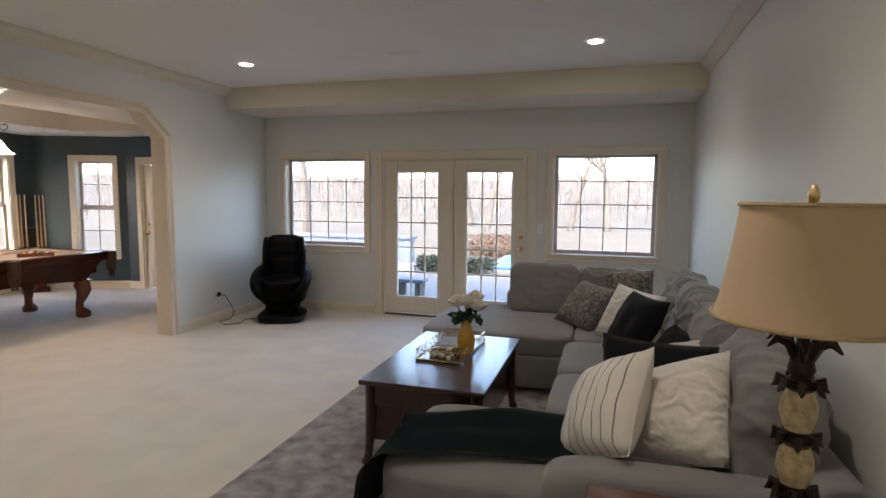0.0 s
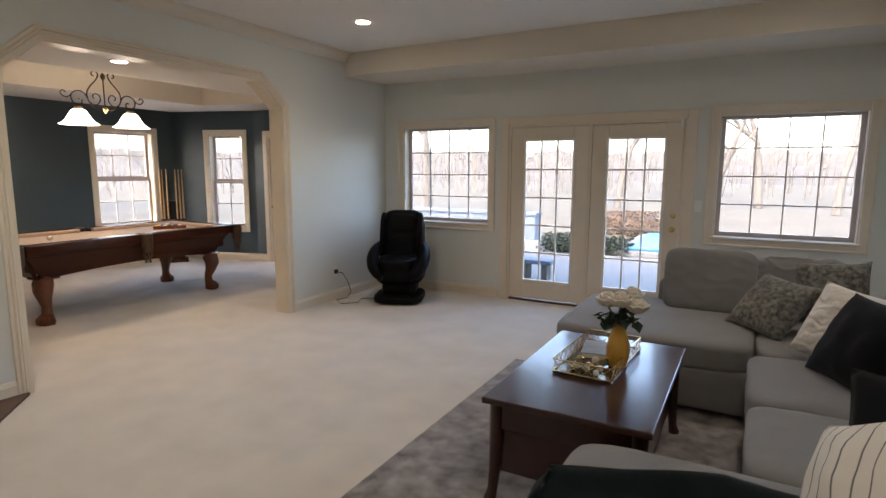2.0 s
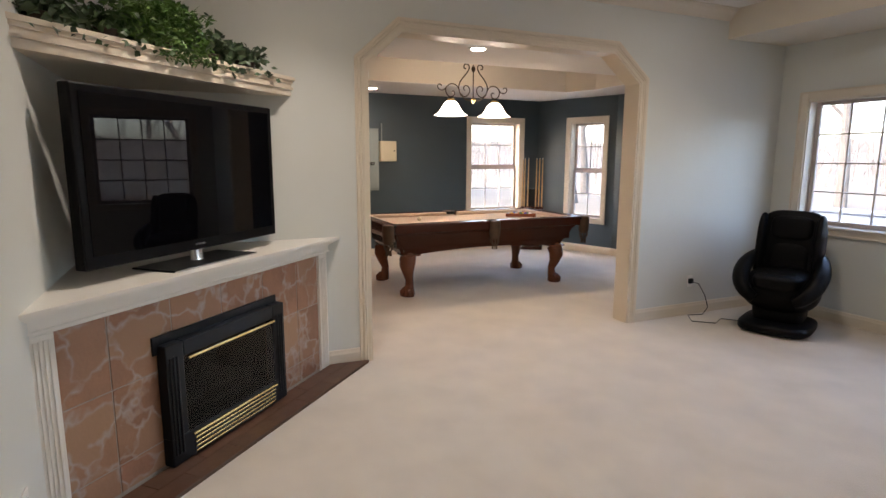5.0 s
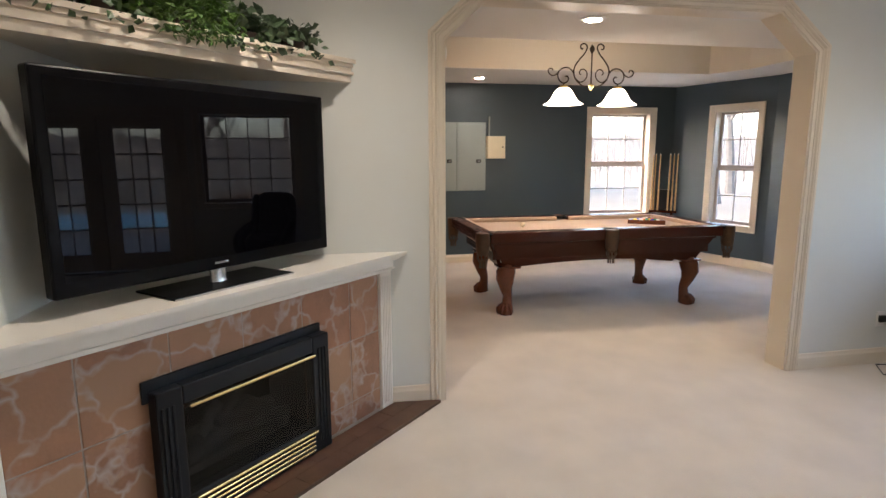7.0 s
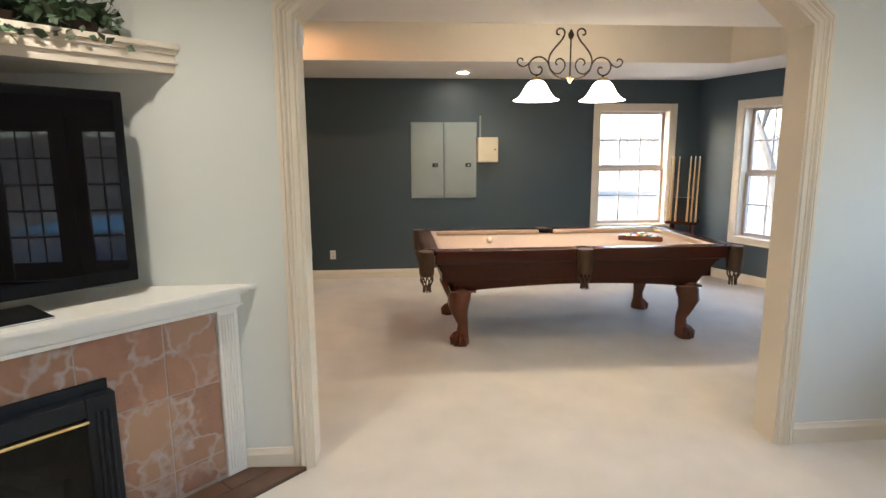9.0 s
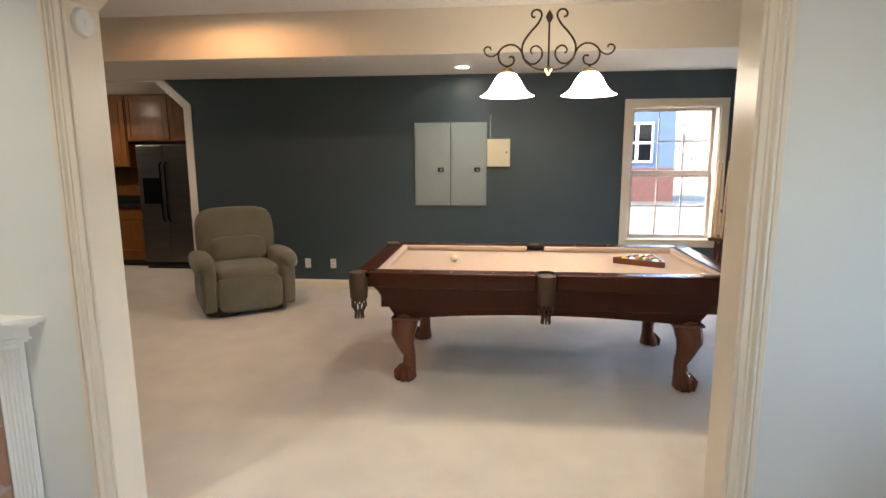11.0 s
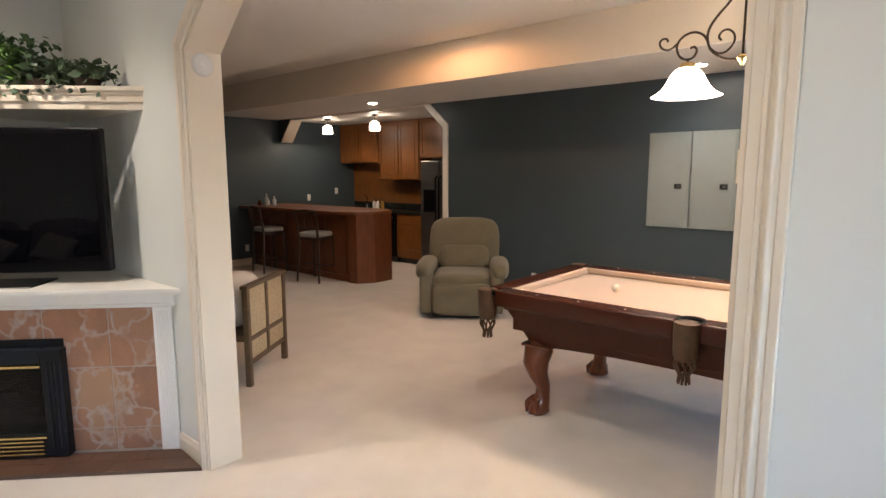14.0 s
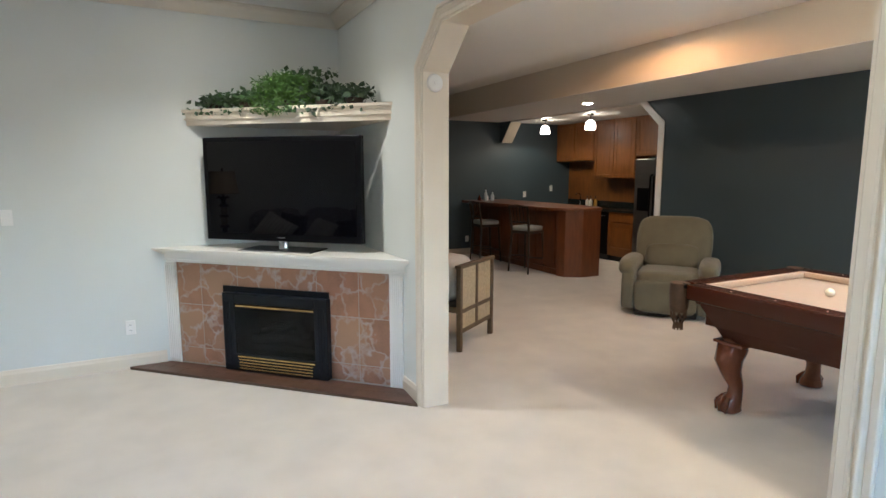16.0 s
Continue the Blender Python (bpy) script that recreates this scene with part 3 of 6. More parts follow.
M_GROUT = mat("grout", (0.42, 0.36, 0.31), 0.9, vary=0.15, scale=14, fine=200, bump=0.3)
M_GOLD = mat("gold_metal", (0.78, 0.58, 0.30), 0.22, metal=1.0, vary=0.08, bump=0.0)
M_LEAF = mat("leaf_green", (0.045, 0.095, 0.028), 0.5, vary=0.55, scale=9, fine=60, bump=0.1, island=0.0)
M_LEAF2 = mat("fern_green", (0.068, 0.15, 0.020), 0.55, vary=0.45, scale=9, fine=60, bump=0.1)
M_LEAF3 = mat("ivy_grey_green", (0.06, 0.10, 0.05), 0.5, vary=0.5, scale=12, fine=60, bump=0.1)
M_PETAL = mat("petal_white", (0.82, 0.76, 0.66), 0.7, vary=0.08, scale=20, bump=0.1)
M_MUSTARD = mat("vase_mustard", (0.60, 0.34, 0.06), 0.45, vary=0.12, scale=12, bump=0.1)
M_LOG = mat("ceramic_log", (0.13, 0.12, 0.115), 0.9, vary=0.6, scale=14, bump=0.6)
M_FIREGLASS = glass("fire_glass")
M_FIREGLASS.node_tree.nodes["Principled BSDF"].inputs["Base Color"].default_value = (0.17, 0.20, 0.23, 1)
M_FIREGLASS.node_tree.nodes["Principled BSDF"].inputs["IOR"].default_value = 1.3
M_SLATE = mat("insert_blue_black", (0.006, 0.0085, 0.0125), 0.42, metal=0.1, vary=0.15, bump=0.04, spec=0.3)
LAMP_ON = glow("downlight_glow", (1.0, 0.88, 0.72), 8.0)

# flagstone veins on the fireplace tiles
nt = M_TILE.node_tree
vor = nt.nodes.new("ShaderNodeTexVoronoi")
vor.feature = 'DISTANCE_TO_EDGE'
vor.inputs["Scale"].default_value = 6.0
vor.inputs["Randomness"].default_value = 0.9
geo = nt.nodes.new("ShaderNodeNewGeometry")
nz = nt.nodes.new("ShaderNodeTexNoise")
nz.inputs["Scale"].default_value = 9.0
warp = nt.nodes.new("ShaderNodeMix")
warp.data_type = 'RGBA'
warp.inputs["Factor"].default_value = 0.15
nt.links.new(geo.outputs["Position"], nz.inputs["Vector"])
nt.links.new(geo.outputs["Position"], warp.inputs["A"])
nt.links.new(nz.outputs["Color"], warp.inputs["B"])
nt.links.new(warp.outputs["Result"], vor.inputs["Vector"])
ramp = nt.nodes.new("ShaderNodeValToRGB")
ramp.color_ramp.elements[0].position, ramp.color_ramp.elements[0].color = 0.004, (0.95, 0.95, 0.95, 1)
ramp.color_ramp.elements[1].position, ramp.color_ramp.elements[1].color = 0.075, (0, 0, 0, 1)
nt.links.new(vor.outputs["Distance"], ramp.inputs[0])
vein = nt.nodes.new("ShaderNodeMix")
vein.data_type = 'RGBA'
vein.inputs["B"].default_value = (0.42, 0.345, 0.30, 1)
src = nt.nodes["Principled BSDF"].inputs["Base Color"].links[0].from_socket
cell = nt.nodes.new("ShaderNodeTexVoronoi")
cell.inputs["Scale"].default_value, cell.inputs["Randomness"].default_value = 6.0, 0.9
nt.links.new(warp.outputs["Result"], cell.inputs["Vector"])
tan = nt.nodes.new("ShaderNodeMix")
tan.data_type = 'RGBA'
tan.inputs["B"].default_value = (0.37, 0.215, 0.125, 1)
nt.links.new(src, tan.inputs["A"])
stone = nt.nodes.new("ShaderNodeSeparateColor")
nt.links.new(cell.outputs["Color"], stone.inputs[0])
nt.links.new(stone.outputs[0], tan.inputs["Factor"])
src = tan.outputs["Result"]
nt.links.new(src, vein.inputs["A"])
fade = nt.nodes.new("ShaderNodeMath")
fade.operation = 'MULTIPLY'
fog = nt.nodes.new("ShaderNodeTexNoise")
fog.inputs["Scale"].default_value, fog.inputs["Detail"].default_value = 11.0, 5
nt.links.new(geo.outputs["Position"], fog.inputs["Vector"])
spread = nt.nodes.new("ShaderNodeMapRange")
spread.inputs["From Min"].default_value, spread.inputs["From Max"].default_value, spread.inputs["To Min"].default_value = 0.35, 0.60, 0.25
nt.links.new(fog.outputs["Fac"], spread.inputs["Value"])
nt.links.new(ramp.outputs["Color"], fade.inputs[0])
nt.links.new(spread.outputs[0], fade.inputs[1])
nt.links.new(fade.outputs[0], vein.inputs["Factor"])
nt.links.new(vein.outputs["Result"], nt.nodes["Principled BSDF"].inputs["Base Color"])


# ---- fixtures of the living room ----


def downlight(x, y, z, watts, group="recessed ceiling lights", tone=(1.0, 0.92, 0.80), spread=130, blend=0.8):
    d = thing("downlight", Matrix.Translation((x, y, z)), "lit recessed ceiling light with a white trim ring", "ceiling light", group)
    bm = bmesh.new()
    add_lathe(bm, [(0.062, 0.0), (0.066, -0.010), (0.092, -0.007), (0.095, 0.0)], 28)
    part("trim_ring", bm, M_SENSOR, d, smooth=True)
    part("bulb", lathe([(0.0, -0.0125), (0.058, -0.012), (0.060, -0.008), (0.0, -0.006)], 24), LAMP_ON, d, "glowing bulb face", True)
    lamp = new("spot", bpy.data.lights.new("spot", "SPOT"))
    lamp.data.energy, lamp.data.color, lamp.data.spot_size, lamp.data.spot_blend, lamp.data.shadow_soft_size = watts, tone, radians(spread), blend, 0.05
    lamp.matrix_basis = Matrix.Translation((0, 0, -0.03))
    lamp.parent = d
    return d


# x 0.49 at y 2.35 and -0.8: unseen lights, added to brighten the sofa side
for x, y, z, w in ((-2.95, 5.43, CEIL, 2.4), (0.49, 5.45, CEIL, 2.4), (-2.95, 2.35, CEIL, 5.0), (0.49, 2.35, CEIL, 2.8), (0.49, -0.8, CEIL, 6.0), (-4.76, 4.21, LOW - 0.006, 1.1), (-7.94, 4.18, LOW - 0.006, 1.1), (-7.9, 0.05, LOW - 0.006, 1.1)):
    downlight(x, y, z, w)
downlight(-6.52, 2.2, CEIL, 2.1, tone=(1.0, 0.43, 0.13), spread=178, blend=0.25)

v = thing("ceiling_vent", Matrix.Translation((-1.24, 5.43, CEIL)), "white slotted air vent in the ceiling", "vent")
bm = bmesh.new()
add_box(bm, (-0.17, -0.055, -0.008), (0.17, -0.04, 0), 0.003)
add_box(bm, (-0.17, 0.04, -0.008), (0.17, 0.055, 0), 0.003)
add_box(bm, (-0.17, -0.04, -0.008), (-0.155, 0.04, 0), 0.003)
add_box(bm, (0.155, -0.04, -0.008), (0.17, 0.04, 0), 0.003)
part("frame", bm, M_SENSOR, v)
part("backing", box((-0.155, -0.04, -0.003), (0.155, 0.04, -0.001)), M_BLACKM, v)
for k in range(9):
    part("slat", box((-0.155, -0.036 + k * 0.0085, -0.007), (0.155, -0.032 + k * 0.0085, -0.003)), M_SENSOR, v)


def wall_plate(name, m, kind_label, category, sockets=2, switch=False, dark=False):
    """A wall plate whose face is local -y, centred at the origin."""
    d = thing(name, m, kind_label, category)
    part("plate", box((-0.036, -0.007, -0.058), (0.036, 0.0, 0.058), 0.004), M_SENSOR, d)
    if switch:
        part("rocker", box((-0.016, -0.012, -0.032), (0.016, -0.0071, 0.032), 0.003), M_SENSOR, d)
    else:
        for z in (-0.022, 0.022):
            s = part("socket", lathe([(0.016, 0), (0.0165, 0.003), (0.0, 0.0031)], 16), M_SENSOR, d, m=Matrix.Translation((0, -0.0071, z)) @ Matrix.Rotation(radians(90), 4, 'X'))
            for x in (-0.006, 0.006):
                part("slot", box((x - 0.0012, -0.0045, -0.005), (x + 0.0012, -0.0031, 0.005)), M_BLACKM, s, m=Matrix.Rotation(radians(-90), 4, 'X'))
    return d


FACE_S = Matrix.Rotation(radians(180), 4, 'Z')
FACE_E = Matrix.Rotation(radians(90), 4, 'Z')
wall_plate("light_switch", Matrix.Translation((-1.53, YB, 1.25)) @ FACE_S, "white rocker light switch on the wall", "switch", switch=True)
wall_plate("wall_outlet", Matrix.Translation((-2.25, YB, 0.34)) @ FACE_S, "white electrical outlet on the grey wall", "outlet")
wall_plate("light_switch", Matrix.Translation((-0.16, YF, 1.20)), "white rocker switch beside the glazed doors", "switch", switch=True)
wall_plate("wall_outlet", Matrix.Translation((XL, 6.22, 0.34)) @ FACE_E, "outlet behind the massage chair with a plug", "outlet")
wall_plate("wall_outlet", Matrix.Translation((XL, 1.78, 1.30)) @ FACE_E, "white outlet beside the television", "outlet")
wall_plate("wall_outlet", Matrix.Translation((XD, 2.24, 0.32)) @ FACE_E, "white electrical outlet on the slate wall", "outlet")
wall_plate("wall_outlet", Matrix.Translation((XD, 2.56, 0.32)) @ FACE_E, "white electrical outlet on the slate wall", "outlet")
for x, z in ((-9.11, 1.13), (-9.77, 1.24), (-7.78, 0.30)):
    wall_plate("wall_outlet", Matrix.Translation((x, YS, z)) @ FACE_S, "white electrical outlet beside the bar", "outlet")

det = thing("smoke_alarm", Matrix.Translation((-4.10, 2.942, 2.13)) @ Matrix.Rotation(radians(-90), 4, 'X'), "round white alarm sounder on the opening's lining", "alarm")
part("housing", lathe([(0.0, 0.0), (0.055, 0.0), (0.057, 0.012), (0.050, 0.026), (0.035, 0.032), (0.0, 0.033)], 28), M_SENSOR, det, smooth=True)
part("button", lathe([(0.014, 0.032), (0.013, 0.037), (0.0, 0.038)], 16), M_SENSOR, det, smooth=True)

# ---- corner fireplace: local x runs along its face, y into the corner ----
FIRE = Matrix.Translation((-0.68, -0.68, 0)) @ Matrix.Rotation(radians(135), 4, 'Z') @ Matrix.Translation((3.65, 0.024, 0)) @ Matrix.Rotation(radians(0.8), 4, 'Z') @ Matrix.Translation((-3.65, 0, 0))
U0, U1 = 2.715, 4.583
ZT = 0.857
fp = thing("fireplace", FIRE, "corner fireplace with terracotta slate tiles and white mantel", "fireplace")
bm = bmesh.new()
add_box(bm, (U0 - 0.13, 0.0025, 0.0), (3.24, 0.06, 0.858))
add_box(bm, (4.03, 0.0025, 0.0), (U1 + 0.10, 0.06, 0.858))
add_box(bm, (3.24, 0.0025, 0.60), (4.03, 0.06, 0.858))
add_box(bm, (3.24, 0.0025, 0.0), (4.03, 0.06, 0.13))
part("chase", bm, M_GROUT, fp)
for k, (out, z0, z1) in enumerate(((0.082, 0.954, 0.972), (0.070, 0.944, 0.954), (0.048, 0.930, 0.944), (0.034, 0.922, 0.930), (0.020, 0.880, 0.922), (0.027, 0.870, 0.880), (0.012, 0.857, 0.870))):
    bm = bmesh.new()
    add_prism(bm, [(2.60 - out, -out), (4.712 + out * 0.6, -out), (3.655, 1.02)], z0 + 0.0005, z1, "z")
    part("mantel_shelf" if k == 0 else "mantel_moulding", bm, M_WHITE, fp, "white stepped mantel shelf" if k == 0 else "")
for q0, q1 in ((U0 - 0.12, U0), (U1, U1 + 0.10)):
    pil = part("pilaster", box((q0, -0.018, 0.0), (q1, 0.012, ZT + 0.003), 0.003), M_WHITE, fp, "white fluted pilaster")
    for k in range(5):
        x = q0 + 0.012 + k * (q1 - q0 - 0.024) / 5
        part("flute", box((x + 0.003, -0.024, 0.05), (x + (q1 - q0 - 0.024) / 5 - 0.005, -0.0182, ZT - 0.02), 0.002, 1), M_WHITE, pil)
xs = [U0 + 0.002, 2.95, 3.295, 3.64, 3.99, 4.335, U1 - 0.002]
zs = [0.022, 0.155, 0.515, ZT]
for i in range(len(xs) - 1):
    for j in range(len(zs) - 1):
        a, b, c, d = xs[i] + 0.003, xs[i + 1] - 0.003, zs[j] + 0.003, zs[j + 1] - 0.003
        if a > 3.2 and b < 4.08 and d < 0.6:
            continue
        part("tile", box((a, -0.001, c), (b, 0.0022, d), 0.0012, 1), M_TILE, fp)
ins = part("insert", box((3.19, -0.062, 0.025), (4.105, -0.0015, 0.165), 0.006), M_SLATE, fp, "blue-black gas fire insert")
for lo, hi in (((3.19, -0.062, 0.1655), (3.30, -0.0015, 0.645)), ((3.995, -0.062, 0.1655), (4.105, -0.0015, 0.645)), ((3.3005, -0.062, 0.565), (3.9945, -0.0015, 0.645))):
    part("surround", box(lo, hi, 0.006), M_SLATE, ins)
bm = bmesh.new()
add_box(bm, (3.245, 0.30, 0.15), (4.025, 0.32, 0.58))
add_box(bm, (3.245, 0.0, 0.15), (3.265, 0.30, 0.58))
add_box(bm, (4.005, 0.0, 0.15), (4.025, 0.30, 0.58))
add_box(bm, (3.265, 0.0, 0.15), (4.005, 0.30, 0.17))
add_box(bm, (3.265, 0.0, 0.56), (4.005, 0.30, 0.58))
part("firebox", bm, M_BLACKM, ins, "dark steel firebox")
part("burner", box((3.34, 0.06, 0.1705), (3.93, 0.24, 0.215), 0.012), M_LOG, ins, "grey ember bed")
part("hood", box((3.165, -0.014, 0.60), (4.095, -0.0012, 0.690), 0.003), M_SLATE, ins)
fire_pane = part("fire_glass", box((3.30, -0.056, 0.166), (3.995, -0.052, 0.565)), M_FIREGLASS, ins, "dark glass front")
fire_pane.visible_shadow = False
for z in (0.138, 0.545):
    part("trim_bar", box((3.32, -0.076, z), (4.0, -0.0622, z + 0.014), 0.004), M_BRASS, ins, "polished brass trim bar")
for k in range(4):
    part("louvre", box((3.33, -0.074, 0.044 + 0.0235 * k), (3.98, -0.0622, 0.056 + 0.0235 * k), 0.004), M_BRASS, ins, "brass louvre")
for q in (3.205, 4.025):
    for k in range(3):
        part("side_rib", box((q + 0.022 * k, -0.069, 0.08), (q + 0.012 + 0.022 * k, -0.0622, 0.58), 0.003), M_SLATE, ins)
for k, (u0, u1, y0, y1, z0, z1, r) in enumerate(((3.38, 3.90, 0.20, 0.17, 0.27, 0.28, 0.042), (3.36, 3.66, 0.08, 0.13, 0.25, 0.27, 0.036), (3.60, 3.92, 0.14, 0.07, 0.27, 0.25, 0.036), (3.44, 3.62, 0.09, 0.20, 0.31, 0.37, 0.028), (3.70, 3.84, 0.20, 0.09, 0.38, 0.30, 0.028), (3.55, 3.74, 0.11, 0.19, 0.33, 0.40, 0.024))):
    a, b = Vector((u0, y0, z0)), Vector((u1, y1, z1))
    part("log", tube([a.lerp(b, q / 6) + Vector((0, 0, 0.010 * noise.noise(Vector((k, q * 0.8, 0))))) for q in range(7)], [r * (1 + 0.25 * noise.noise(Vector((q * 0.9, k * 3.0, 1)))) for q in range(7)], 9), M_LOG, ins, "grey ceramic log behind the glass", True)
hearth = thing("hearth", FIRE, "low brown tiled hearth in front of the fireplace", "hearth")
HA, HB = (2.42, U0 - 0.13), (4.875, U1 + 0.105)


def hearth_end(ends, v):
    """Where a slanted end of the hearth lies at a depth v in front of the tiles."""
    return ends[0] + (ends[1] - ends[0]) * (v + 0.245) / 0.223


bm = bmesh.new()
add_prism(bm, [(HA[1], -0.022), (HB[1], -0.022), (HB[0], -0.245), (HA[0], -0.245)], 0.0, 0.016, "z")
part("bed", bm, M_GROUT2, hearth)
for row, (v0, v1, shift) in enumerate(((-0.244, -0.135, 0.0), (-0.132, -0.024, 0.15))):
    cuts = [None] + [2.58 + shift + 0.30 * k for k in range(8) if 2.58 + shift + 0.30 * k < HB[1] - 0.06] + [None]
    for a, b in zip(cuts, cuts[1:]):
        q = [(hearth_end(HA, v0) if a is None else a + 0.002, v0), (hearth_end(HB, v0) if b is None else b - 0.002, v0), (hearth_end(HB, v1) if b is None else b - 0.002, v1), (hearth_end(HA, v1) if a is None else a + 0.002, v1)]
        bm = bmesh.new()
        add_prism(bm, q, 0.0162, 0.022, "z")
        part("tile", bm, M_HEARTH, hearth)

# television on the mantel
tv = thing("television", FIRE @ Matrix.Translation((3.634, 0.142, 0.9725)) @ Matrix.Rotation(radians(1.3), 4, 'Z'), "large black flat television on a silver pedestal", "television")
part("body", box((-0.678, -0.03, 0.068), (0.678, 0.035, 0.873), 0.008), M_PLASTIC, tv)
part("screen", box((-0.638, -0.034, 0.125), (0.638, -0.0302, 0.838), 0.001, 1), M_SCREEN, tv, "dark glossy screen")
part("badge", box((-0.035, -0.0325, 0.094), (0.035, -0.0302, 0.103)), M_SILVER, tv, "small silver maker's bar")
part("neck", lathe([(0.045, 0.008), (0.04, 0.02), (0.04, 0.085)], 20, squash=(1, 0.6)), M_SILVER, tv, "clear silver neck", True)
b = part("foot", box((-0.31, -0.15, 0.0), (0.31, 0.13, 0.010), 0.004), M_PLASTIC, tv)
part("rim", box((-0.31, -0.156, 0.001), (0.31, -0.1505, 0.010), 0.002), M_SILVER, b, "silver front rim")

# shelf above the television
sh = thing("corner_shelf", FIRE, "cream moulded corner shelf fixed above the television", "shelf")
for k, (e, z0, z1) in enumerate(((0.0, 2.045, 2.068), (-0.012, 2.025, 2.0445), (-0.020, 2.000, 2.0245), (-0.010, 1.985, 1.9995), (-0.022, 1.945, 1.9845))):
    bm = bmesh.new()
    add_prism(bm, [(2.735 - e * 0.9, 0.115 - e), (4.585 + e * 0.9, 0.115 - e), (3.66, 1.04)], z0, z1, "z")
    part("board" if k == 0 else "moulding", bm, M_TRIM, sh)


def leaf_cloud(centre, spread, count, size, seed, droop=0.0, thin=False):
    """Many small bent leaves round a point, denser in its middle."""
    rng = random.Random(seed)
    verts, faces = [], []
    for _ in range(count):
        g = [max(-1.75, min(1.75, rng.gauss(0, 1))) for _ in range(3)]
        p = Vector((g[0] * spread[0], g[1] * spread[1], abs(g[2]) * spread[2])) + Vector(centre)
        r = Euler((rng.uniform(-1.2, 1.2), rng.uniform(-1.2, 1.2), rng.uniform(0, 6.3))).to_matrix()
        s = size * rng.uniform(0.6, 1.3)
        w = 0.16 if thin else 0.42
        base = len(verts)
        for q in ((0, 0, 0), (-w * s, 0.45 * s, 0.06 * s), (0, 0.5 * s, -0.03 * s), (w * s, 0.45 * s, 0.06 * s), (0, s, -0.12 * s)):
            v = p + r @ Vector(q)
            v.z -= droop * max(0, (p - Vector(centre)).length - 0.1)
            verts.append(v)
        faces += [(base, base + 2, base + 1), (base, base + 3, base + 2), (base + 1, base + 2, base + 4), (base + 2, base + 3, base + 4)]
    me = bpy.data.meshes.new("leaves")
    me.from_pydata(verts, [], faces)
    return me


def plant(name, u, y, label, spread, count, size, material, seed, droop=0.0, thin=False, lift=0.0):
    p = thing(name, FIRE @ Matrix.Translation((u, y, 2.069)), label, "plant")
    part("pot", lathe([(0.0, 0.0), (0.055, 0.0), (0.07, 0.05), (0.066, 0.052), (0.0, 0.045)], 18), M_BRONZE, p, "small dark pot under the leaves", True)
    me = leaf_cloud((0, 0, 0.05 + lift), spread, count, size, seed, droop, thin)
    me.materials.append(material)
    ob = new("foliage", me)
    ob.parent = p
    tagged(ob, kind="stuff")
    hang = leaf_cloud((0, 0.085 - y, -0.055), (spread[0] * 0.8, 0.012, 0.045), count // 14, size * 0.75, seed + 50, 0.0, thin)
    hang.materials.append(material)
    ob = new("trailing_leaves", hang)
    ob.parent = p
    tagged(ob, kind="stuff")
    for k in range(7):
        a = k * 0.9
        part("stem", tube([(0, 0, 0.04), (0.3 * spread[0] * math.cos(a), 0.3 * spread[1] * math.sin(a), 0.12 + lift), (1.2 * spread[0] * math.cos(a), 1.2 * spread[1] * math.sin(a), 0.10 + lift + spread[2] * 0.6)], [0.004, 0.003, 0.0015], 5), material, p)
    return p


plant("fern", 3.62, 0.27, "bushy bright green artificial fern on the shelf", (0.125, 0.07, 0.125), 3400, 0.045, M_LEAF2, 3, 0.28, True, 0.0)
plant("ivy", 3.28, 0.26, "trailing dark green ivy on the shelf", (0.20, 0.05, 0.05), 460, 0.05, M_LEAF, 5, 0.1)
plant("ivy", 3.72, 0.40, "tall dark green ivy behind the fern", (0.16, 0.08, 0.12), 480, 0.05, M_LEAF, 6, 0.0, False, 0.02)
plant("ivy", 3.95, 0.27, "grey-green ivy spilling over the shelf", (0.14, 0.05, 0.06), 330, 0.058, M_LEAF3, 7, 0.15)
plant("ivy", 4.22, 0.24, "small grey-green ivy at the shelf's end", (0.08, 0.05, 0.05), 150, 0.055, M_LEAF3, 8, 0.15)
plant("ivy", 2.97, 0.24, "thin trailing ivy at the shelf's far end", (0.10, 0.05, 0.03), 170, 0.055, M_LEAF3, 9, 0.2)

# ---- massage chair ----
mc = thing("massage_chair", Matrix.Translation((-3.34, 6.62, 0)) @ Matrix.Rotation(radians(24), 4, 'Z') @ Matrix.Diagonal((0.94, 0.94, 1.0, 1)), "black leather massage chair in the corner", "chair")
part("base", puff((0.62, 0.70, 0.11), 4, 12), M_BLACK, mc, smooth="all", m=Matrix.Translation((0.0, -0.04, 0.055)))
part("pedestal", puff((0.44, 0.48, 0.22), 4, 8), M_BLACK, mc, smooth="all", m=Matrix.Translation((0, 0.02, 0.17)))
part("tub", puff((0.65, 0.66, 0.40), 2.6, 14), M_BLACK, mc, smooth="all", m=Matrix.Translation((0, 0.0, 0.37)))
part("seat", puff((0.44, 0.54, 0.16), 4, 10, 0.004, 3), M_BLACK, mc, smooth="all", m=Matrix.Translation((0, -0.07, 0.46)))
bk = part("backrest", puff((0.57, 0.20, 0.80), 4.5, 12), M_BLACK, mc, smooth="all", m=Matrix.Translation((0, 0.25, 0.67)) @ Matrix.Rotation(radians(-11), 4, 'X'))
part("headrest", puff((0.36, 0.07, 0.22), 4, 8), M_BLACK, bk, smooth="all", m=Matrix.Translation((0, -0.085, 0.23)))
part("back_pad", puff((0.34, 0.07, 0.44), 4, 8), M_BLACK, bk, smooth="all", m=Matrix.Translation((0, -0.08, -0.13)))
